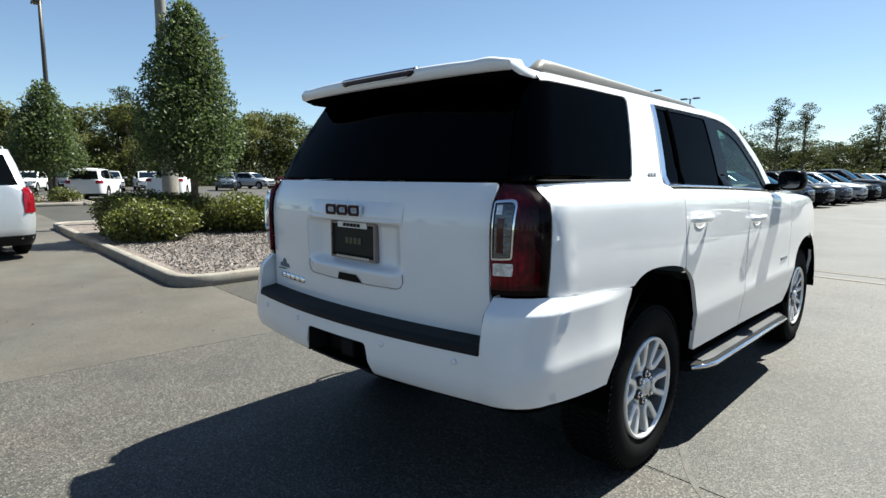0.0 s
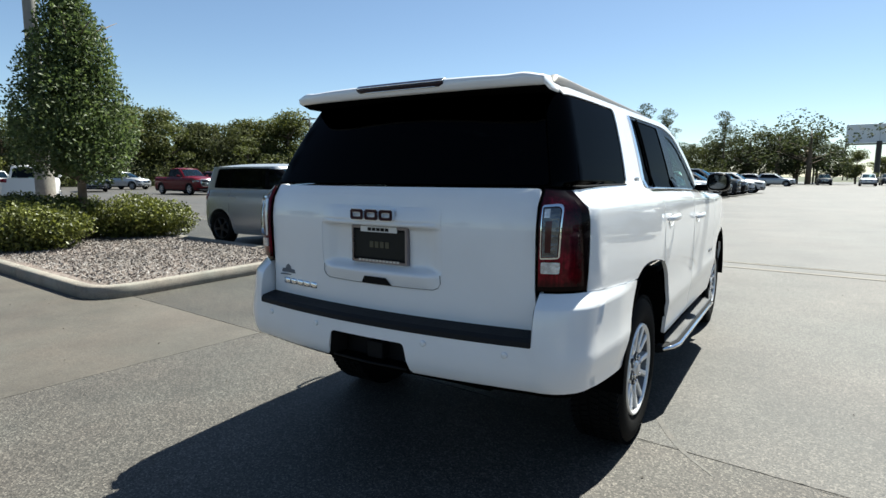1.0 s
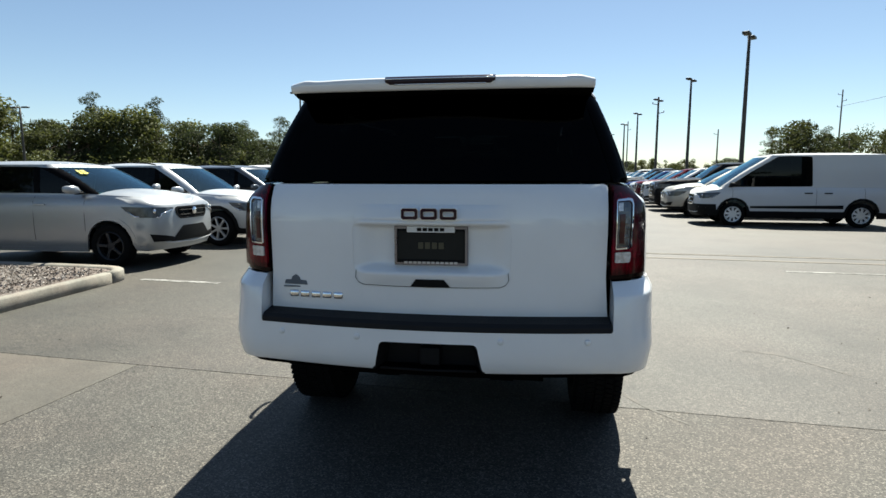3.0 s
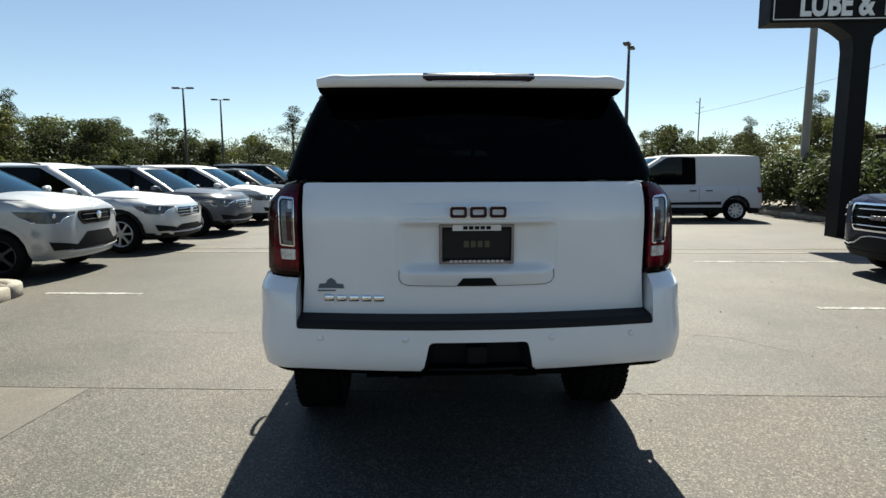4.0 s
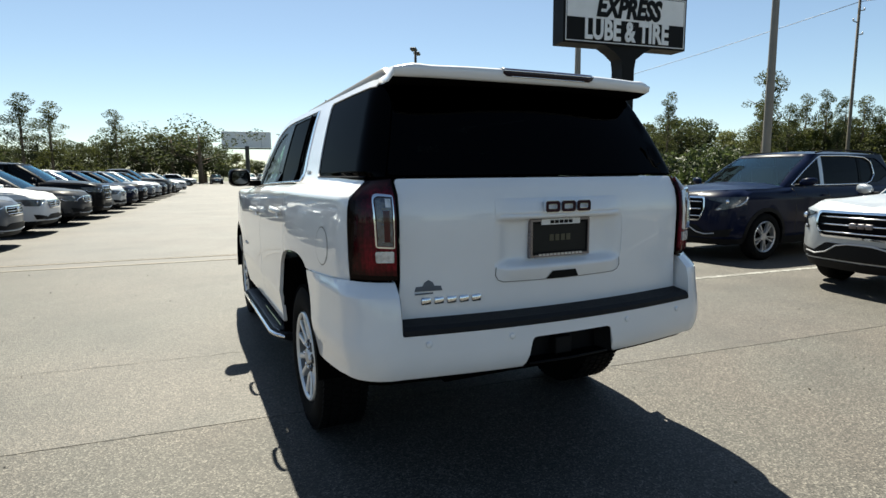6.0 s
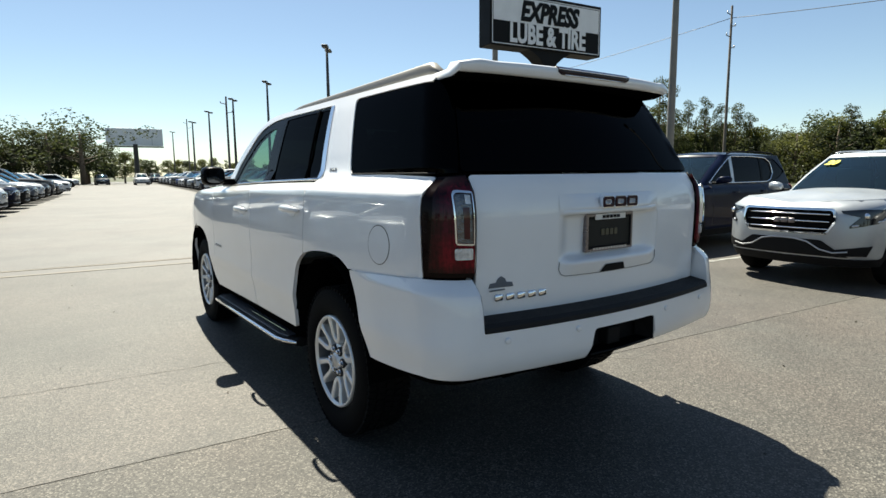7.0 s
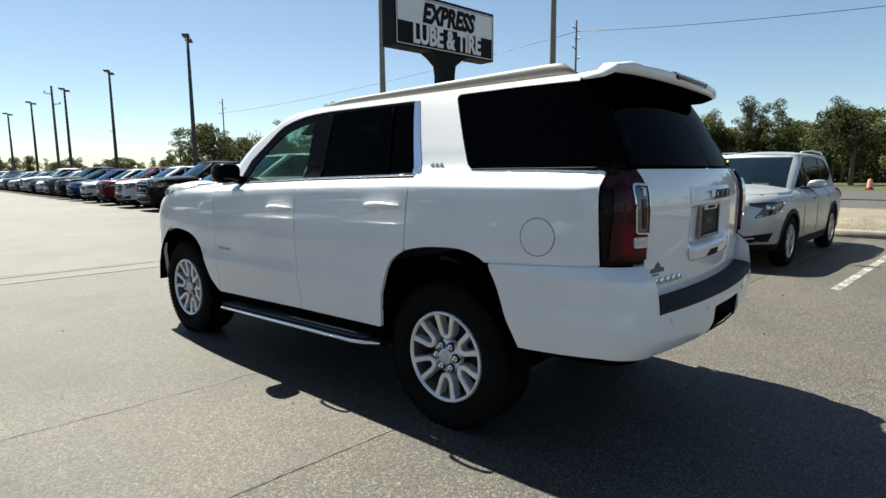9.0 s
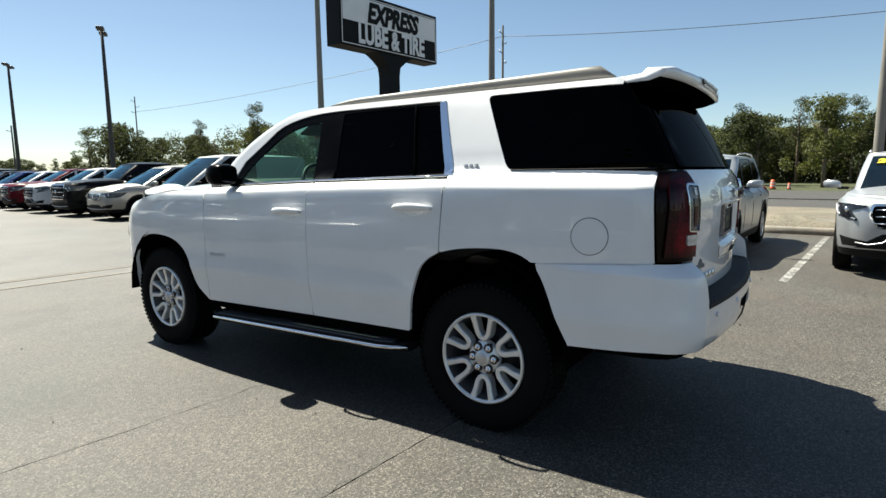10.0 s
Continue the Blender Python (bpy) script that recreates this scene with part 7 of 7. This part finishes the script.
# bark chips near the kerb
rng = np.random.default_rng(5)
n = 13000
u, w = rng.uniform(0, 1, n), rng.uniform(0, 1, n)
cx = -5.15 - 5.2 * u
cy = (0.38 + (-5.2 - cx) * 0.085) + w * 3.05
P = np.stack([cx, cy, np.full(n, 0.134) + rng.uniform(0, 0.014, n)], 1)
v, f = leaves(P, 0.025, rng, 1.6, None, 0.38)
tagged(new("bark_chips", leaf_mesh("bark_chips", v, f, CHIP)), "loose reddish and pale bark chips on the bed", "mulch", kind="stuff")

# hedge along the roadside
lobes = []
rng = np.random.default_rng(8)
for k in range(60):
    t = k / 59
    lobes.append(((11.3 + 1.6 * t + rng.uniform(-0.45, 0.45), 6.7 + 11.0 * t + rng.uniform(-0.3, 0.3), rng.uniform(0.7, 1.65)), (rng.uniform(0.5, 0.75), rng.uniform(0.55, 0.8), rng.uniform(0.45, 0.62))))
dense_plant("hedge", "tall glossy green hedge along the lot's edge", "hedge", lobes, 34000, 0.07, LEAF_HEDGE, 51)

# ---- roadside ----
kerb_side = thing("roadside_kerb", label="pale concrete kerb at the lot's roadside edge", category="kerb", kind="structure")
for k in range(14):
    b0 = -14 + 3.0 * k
    part("kerb_block", loft([list(reversed(s)) for s in kerb_run("k", [lot(10.75, b0 + 0.006 + q * 0.997) for q in range(4)], "")]), KERB, kerb_side)
flat("verge", [lot(10.84, -14), lot(10.84, 28), lot(19.2, 28), lot(19.2, -14)], 0.10, SAND, "sandy verge with thin grass", category="ground", under=0.2)
flat("pavement_walk", [lot(12.6, -14), lot(12.6, 8), lot(13.9, 8), lot(13.9, -14)], 0.112, GUTTER, "pale concrete footpath", category="pavement", under=0.02)
flat("road_near", [lot(19.2, -140), lot(27.5, -140), lot(27.5, 260), lot(19.2, 260)], -0.02, ROADMAT, "dark asphalt road lane", category="road")
flat("median", [lot(27.5, -140), lot(32.0, -140), lot(32.0, 260), lot(27.5, 260)], 0.02, ROADMAT, "worn paved median between the lanes", category="road")
flat("road_far", [lot(32.0, -140), lot(40.5, -140), lot(40.5, 260), lot(32.0, 260)], -0.02, ROADMAT, "dark asphalt road lane", category="road")
for k, a in enumerate((19.6, 27.1, 32.4, 40.1)):
    flat(f"road_line_{k + 1}", [lot(a - 0.06, -140), lot(a + 0.06, -140), lot(a + 0.06, 260), lot(a - 0.06, 260)], -0.013, LINEPAINT, "painted road edge line", category="marking", under=0.004)
# loose sand heaped in an uneven ridge behind the kerb
rng = np.random.default_rng(91)
ridge_pts, ridge_faces, cols = [], [], 15
bump_ = rng.normal(size=(290, cols))
for _ in range(2):
    bump_ = (bump_ + np.roll(bump_, 1, 0) + np.roll(bump_, -1, 0) + np.roll(bump_, 1, 1)) / 2.6
for k in range(290):
    b_ = -13 + 0.14 * k
    crest = 0.17 + 0.05 * math.sin(b_ * 0.9) + 0.03 * math.sin(b_ * 2.7 + 1)
    for j in range(cols):
        t = j / (cols - 1)
        p = lot(11.12 + 0.08 * math.sin(b_ * 1.7) + 1.15 * t, b_)
        shape_ = math.sin(math.pi * t ** 0.8) ** 0.8 if 0 < t < 1 else 0.0
        ridge_pts.append((p[0], p[1], 0.095 + shape_ * (crest + 0.028 * bump_[k, j])))
        if k and j:
            n_ = k * cols + j
            ridge_faces.append([n_ - cols - 1, n_ - cols, n_, n_ - 1])
tagged(new("sand_ridge", mesh_of("sand_ridge", (ridge_pts, ridge_faces), SAND)), "rough ridge of pale loose sand behind the kerb", "ground", kind="structure")


def barrel(x, y):
    t = thing("traffic_barrel", pose(x, y, -0.02), "orange and white striped traffic barrel beside the road", "barrel", "traffic barrels along the road")
    part("base", lathe([(0.38, 0), (0.38, 0.08), (0.30, 0.10)], 20, caps=True), RUBBER, t)
    part("drum", lathe([(0.29, 0.08), (0.28, 0.30), (0.265, 0.31), (0.26, 0.55), (0.245, 0.56), (0.24, 0.80), (0.225, 0.81), (0.22, 1.02), (0.10, 1.06), (0.0, 1.06)], 20), ORANGE, t)
    for z, r_ in ((0.40, 0.268), (0.70, 0.248)):
        part("reflective_band", lathe([(r_, z - 0.07), (r_ - 0.003, z + 0.07)], 20), SIGNWHITE, t)
    t.scale = (0.62, 0.62, 0.66)
    return t
b0 = barrel(*lot(43, 5.07))
for q in ((43, 4.05), (43.2, -3.0), (43, 12)):
    copy_thing(b0, pose(*lot(*q), -0.02) @ Matrix.Diagonal((0.62, 0.62, 0.66, 1)))


# ---- poles, wires, sign, billboard ----
def lamp_pole(x, y, h, heads, turn=0.0, mat=None, label="dark bronze parking-lot light pole with flat lamp heads", foot=0.0, k=1.0):
    t = thing("light_pole", pose(x, y, 0, 0, 0, turn), label, "light pole", "light poles of the lot")
    mat = mat or POLE
    part("pole", lathe([(0.13 * k, 0.0), (0.125 * k, h * 0.3), (0.095 * k, h * 0.75), (0.075 * k, h - 0.05), (0.0, h - 0.03)], 10), mat, t)
    if foot:
        part("footing", lathe([(0.215, 0.0), (0.21, foot - 0.03), (0.19, foot), (0.0, foot)], 20), KERB, t, "pale concrete footing")
    for s in heads:
        part("arm", tube([(0, 0, h - 0.12), (s * 0.35, 0, h - 0.08)], 0.03, 6), mat, t)
        part("lamp_head", box(s * 0.62, 0, h - 0.06, 0.62, 0.36, 0.14, 0.03), POLE, t)
    return t


for x_, y_, h_ in ((12.4, 30.5, 9.0), (13.9, 46.8, 9.25), (13.3, 55.6, 8.75), (13.5, 66.8, 8.6), (13.8, 77.5, 8.3), (17.8, 116, 9.6)):
    lamp_pole(x_, y_, h_, (-1, 1), 58)
lamp_pole(-21.0, 49.5, 9.3, (-1, 1), 0)
lamp_pole(-20.3, 57.2, 9.3, (-1, 1), 0)
lamp_pole(-30.8, 4.4, 9.6, (-1, 1), 0)
lamp_pole(-48, 46, 8.0, (-1, 1), 0)
lamp_pole(12.55, 14.8, 10.5, (-1, 1), 0, CONCPOLE, "grey concrete light pole behind the hedge")
lamp_pole(-14.15, 3.56, 10.5, (-1, 1), 0, CONCPOLE, "pale concrete light pole on the planting island", 1.6, 1.25)
lamp_pole(16.6, -2.75, 10.5, (-1, 1), 0, CONCPOLE, "grey concrete light pole on the verge")
lamp_pole(14.95, 8.63, 10.5, (-1, 1), 0, CONCPOLE, "grey concrete light pole on the verge")


def utility_pole(x, y, h, arms):
    t = thing("utility_pole", pose(x, y, 0, 0, 0, -5), "weathered wooden utility pole carrying wires", "utility pole", "utility poles along the road")
    part("pole", lathe([(0.17, 0), (0.11, h - 0.1), (0.0, h)], 8), WOODPOLE, t)
    for k in range(arms):
        z = h - 0.9 - 1.1 * k
        part("insulator_arm", tube([(0, 0, z - 0.12), (0.7 if k % 2 else -0.7, 0, z)], 0.05, 5), WOODPOLE, t)
        part("insulator", lathe([(0.06, 0), (0.09, 0.1), (0.05, 0.22), (0.0, 0.24)], 8), SATIN, t, m=Matrix.Translation((0.7 if k % 2 else -0.7, 0, z)))
    return t


poles = [(57.9, 30.6, 18.5, 4), (58.0, 112.0, 17.0, 3), (17.5, 74.7, 11.5, 2), (36.5, 111, 10.0, 1), (25.0, 140, 14.3, 2), (60.5, -45, 18.5, 4)]
for q in poles:
    utility_pole(*q)


def wire(a, b, sag):
    a, b = Vector(a), Vector(b)
    pts = [a.lerp(b, k / 24) - Vector((0, 0, sag * 4 * (k / 24) * (1 - k / 24))) for k in range(25)]
    t = thing("overhead_wire", label="thin dark overhead wire between utility poles", category="wire", group="overhead wires")
    part("cable", tube(pts, 0.030, 4), POLE, t)
    return t


wire((57.9, 30.6, 17.2), (58.0, 112.0, 14.0), 0.95)
wire((57.9, 30.6, 17.2), (60.5, -45.0, 15.5), 1.8)

# pole sign
sign = thing("pole_sign", pose(9.14, 8.52, 0, 0, 0, -5.7), "black and white roadside pole sign reading EXPRESS LUBE & TIRE", "sign")
zb, sw = 4.59, 3.74
part("cabinet", box(0, 0.26, zb + 0.68, sw, 0.52, 1.36, 0.02), SIGNBLACK, sign, "black sign cabinet", smooth=False)
for z0_, z1_ in ((zb + 0.05, zb + 0.07), (zb + 1.26, zb + 1.28)):
    part("border", box(0, -0.004, (z0_ + z1_) / 2, sw - 0.12, 0.01, z1_ - z0_), SIGNWHITE, sign, smooth=False)
for sx in (-1, 1):
    part("border", box(sx * (sw / 2 - 0.07), -0.004, zb + 0.665, 0.02, 0.01, 1.18), SIGNWHITE, sign, smooth=False)
part("white_band", box(0, -0.004, zb + 0.93, sw - 0.20, 0.012, 0.62), SIGNWHITE, sign, "white upper band", smooth=False)
part("letters", moved(text_shape("EXPRESS", 0.67, 0.22, 0.01, 0.030, 0.77), Matrix.Translation((0.02, -0.02, zb + 0.90))), SIGNBLACK, sign, "black slanted letters EXPRESS", smooth=False)
part("letters", moved(text_shape("LUBE & TIRE", 0.67, 0.0, 0.01, 0.022, 0.71), Matrix.Translation((0.0, -0.02, zb + 0.335))), SIGNWHITE, sign, "white letters LUBE & TIRE", smooth=False)
prof = []
for z, hw_ in ((0.0, 0.195), (zb - 0.55, 0.188), (zb - 0.30, 0.23), (zb - 0.14, 0.44), (zb - 0.05, 0.60), (zb + 0.02, 0.75)):
    prof.append([Vector((0.10 + x * hw_, 0.26 + y * 0.22, z)) for x, y in ((-1, -1), (1, -1), (1, 1), (-1, 1))])
part("post", loft(prof), SIGNBLACK, sign, "wide black sheet-metal post", smooth=False)

bb = thing("billboard", pose(14.8, 146, 0, 0, 0, -4), "grey back of a large roadside billboard on a steel post", "billboard")
part("panel", box(0, 0, 10.2, 11.6, 0.4, 3.9, 0.05), BILLGREY, bb, smooth=False)
part("catwalk", box(0, -0.5, 8.0, 11.6, 0.9, 0.30), POLE, bb, smooth=False)
for x in (-3.5, 0, 3.5):
    part("brace", box(x, -0.25, 9.4, 0.15, 0.15, 2.2), SATIN, bb, smooth=False)
part("post", lathe([(0.55, 0), (0.5, 8.6)], 14), POLE, bb)
red = thing("road_sign_board", pose(39.6, 41.4, 1.8, 0, 0, -40), "red and dark roadside board across the road", "sign")
part("board", box(0, 0, 3.42, 2.6, 0.2, 0.72, 0.03), REDPAINT, red, smooth=False)
part("lower_board", box(-0.35, 0, 2.72, 3.1, 0.18, 0.34, 0.03), SIGNBLACK, red, "dark lower board", smooth=False)
for x in (-1.2, 1.2):
    part("post", box(x, 0.1, 0.8, 0.12, 0.12, 5.2), POLE, red, smooth=False)

# ---- stall lines, joints, cracks ----
def stripe(name, p, q, w, mat, label, z=0.004, cat="marking"):
    p, q = Vector(p), Vector(q)
    d = (q - p).normalized()
    s = Vector((-d.y, d.x)) * w / 2
    return flat(name, [tuple(p - s), tuple(q - s), tuple(q + s), tuple(p + s)], z, mat, label, category=cat, under=0.003)


for k, b in enumerate((-4.0, -0.73, 2.52, 5.75)):
    stripe(f"stall_line_{k + 1}", lot(4.6 if b < 0 else 3.75, b), lot(10.5, b), 0.10, LINEPAINT, "worn white parking stall line")
stripe("stall_line_5", (-4.75, 3.52), (-3.55, 3.40), 0.10, LINEPAINT, "worn white parking stall line")


def crack(name, pts, w, seed):
    rng = np.random.default_rng(seed)
    P = [Vector(p) for p in pts]
    path = []
    for a, b in zip(P, P[1:]):
        n = max(2, int((b - a).length / 0.09))
        path += [a.lerp(b, k / n) + Vector((rng.normal() * 0.010, rng.normal() * 0.010)) for k in range(n)]
    path.append(P[-1])
    pts3, faces = [], []
    for i, p in enumerate(path):
        d = (path[min(i + 1, len(path) - 1)] - path[max(i - 1, 0)]).normalized()
        s = Vector((-d.y, d.x)) * w * rng.uniform(0.3, 1.0)
        pts3 += [(p.x - s.x, p.y - s.y, 0.0022), (p.x + s.x, p.y + s.y, 0.0022)]
        if i:
            k = 2 * i
            faces.append([k - 2, k, k + 1, k - 1])
    return tagged(new(name, mesh_of(name, (pts3, faces), CRACKMAT, False)), "dark hairline crack in the pavement", "crack", kind="structure")


crack("crack_1", [lot(-14, 0.095), lot(-1.2, 0.097), lot(4, 0.096), lot(12, 0.095)], 0.0022, 1)
crack("crack_2", [lot(-3.6, 1.452), lot(-2.6, 1.45), lot(-1.45, 1.44), lot(-0.8, 1.44)], 0.0034, 7)
crack("crack_3", [(2.2, -0.25), (3.0, -1.0), (4.4, -1.5), (6.0, -2.9)], 0.0016, 4)

# pale scuffs left by turning tyres, dry leaves and grit
def scuff(name, pts, w):
    f = curve([(k, p[0]) for k, p in enumerate(pts)]), curve([(k, p[1]) for k, p in enumerate(pts)])
    path = [Vector((f[0](k / 8), f[1](k / 8))) for k in range(8 * (len(pts) - 1) + 1)]
    pts3, faces = [], []
    for i, p in enumerate(path):
        d = (path[min(i + 1, len(path) - 1)] - path[max(i - 1, 0)]).normalized()
        h = Vector((-d.y, d.x)) * w * (0.25 + 0.75 * math.sin(math.pi * i / (len(path) - 1)))
        pts3 += [(p.x - h.x, p.y - h.y, 0.0018), (p.x + h.x, p.y + h.y, 0.0018)]
        if i:
            faces.append([2 * i - 2, 2 * i, 2 * i + 1, 2 * i - 1])
    return tagged(new(name, mesh_of(name, (pts3, faces), SCUFF, False)), "pale worn scuff mark on the pavement", "scuff mark", kind="structure")


scuff("scuff_1", [(0.93, 0.52), (1.0, 0.34), (1.18, 0.01), (1.36, -0.20)], 0.016)
scuff("scuff_2", [(2.16, 1.30), (2.39, 1.25), (2.53, 1.11), (2.72, 0.80)], 0.035)
rng = np.random.default_rng(77)
P = np.stack([rng.uniform(-6, 6, 260), rng.uniform(-4, 7, 260), np.full(260, 0.006)], 1)
v, f = leaves(P, 0.011, rng, 3.0, None, 0.6)
tagged(new("leaf_litter", leaf_mesh("leaf_litter", v, f, LITTER)), "scattered dry leaf bits and grit on the pavement", "litter", kind="stuff")

# ---- cars further off ----
full_suv = kind_of_car(name="full_size_suv", label="silver-white full-size SUV with tall red tail lights", colour=(0.40, 0.41, 0.42), wb=2.95, ohf=1.0, ohr=1.17, hw=1.0, H=1.88, belt_z=1.22, hood_f=1.10,
                    cowl=2.45, top_f=1.65, top_r=-0.75, base_r=-1.02, r=0.39, windows=3, style="five", face="truck", rails=True, tail_h=0.42, corner=0.28)
place(full_suv, -14.35, -1.45, 181)
FAR = "cars parked far across the lot"
another(midsize_suv, -36.4, 8.2, 152, WHITEC, "white SUV seen from behind far across the lot", FAR)
another(pickup, -35.3, 12.2, 150, WHITEC, "white pickup truck far across the lot", FAR)
pickup.matrix_basis = heading(-33.4, 21.8, -3, 3.65, 0.95)
another(crossover, -35.4, 26.1, 0, (0.035, 0.006, 0.010), "dark red crossover parked beside the red pickup truck", FAR)
another(minivan, -39.3, 30.4, 0, WHITEC, "white minivan in the far row behind the red pickup truck", FAR)
another(crossover, -50.6, 27.3, 20, SILVER, "silver crossover in the far row past the red pickup truck", FAR)
frow = [(SILVER, 0), (WHITEC, 0), (DKGREY, 0), (SILVER, 3), (WHITEC, 3), (BLACK, 0), (STEEL, 0), (SILVER, 0), (WHITEC, 1), (DKGREY, 0), (BLACK, 1), (SILVER, 0), (WHITEC, 0), (STEEL, 3), (BLACK, 0), (SILVER, 0), (WHITEC, 0), (DKGREY, 1)]
for k, (col, src) in enumerate(frow):
    az = -86 + 3.3 * k
    if -63 < az < -48:
        continue
    d = 50 + (k % 3) * 3
    another((crossover, pickup, midsize_suv, minivan)[src], d * math.sin(radians(az)), d * math.cos(radians(az)), -20 + random.uniform(-8, 8), col, "car parked far across the lot in rows", FAR)
for k, (x, y, deg, col, src) in enumerate(((9.3, 92, -92, WHITEC, 3), (4.6, 97, -88, DKGREY, 0), (1.0, 84, -10, SILVER, 0), (-1.5, 87, -10, WHITEC, 0), (-4, 90, -8, SILVER, 0), (12.5, 101, -90, DKGREY, 2))):
    another((crossover, pickup, midsize_suv, minivan)[src], x, y, deg, col, "car parked at the far end of the aisle", FAR)
another(full_suv, -5.0 + 0.087 * (19.6 - 4.3), 19.6, -5, BLACK, "black full-size SUV with roof rails parked nose to the aisle", ROW)
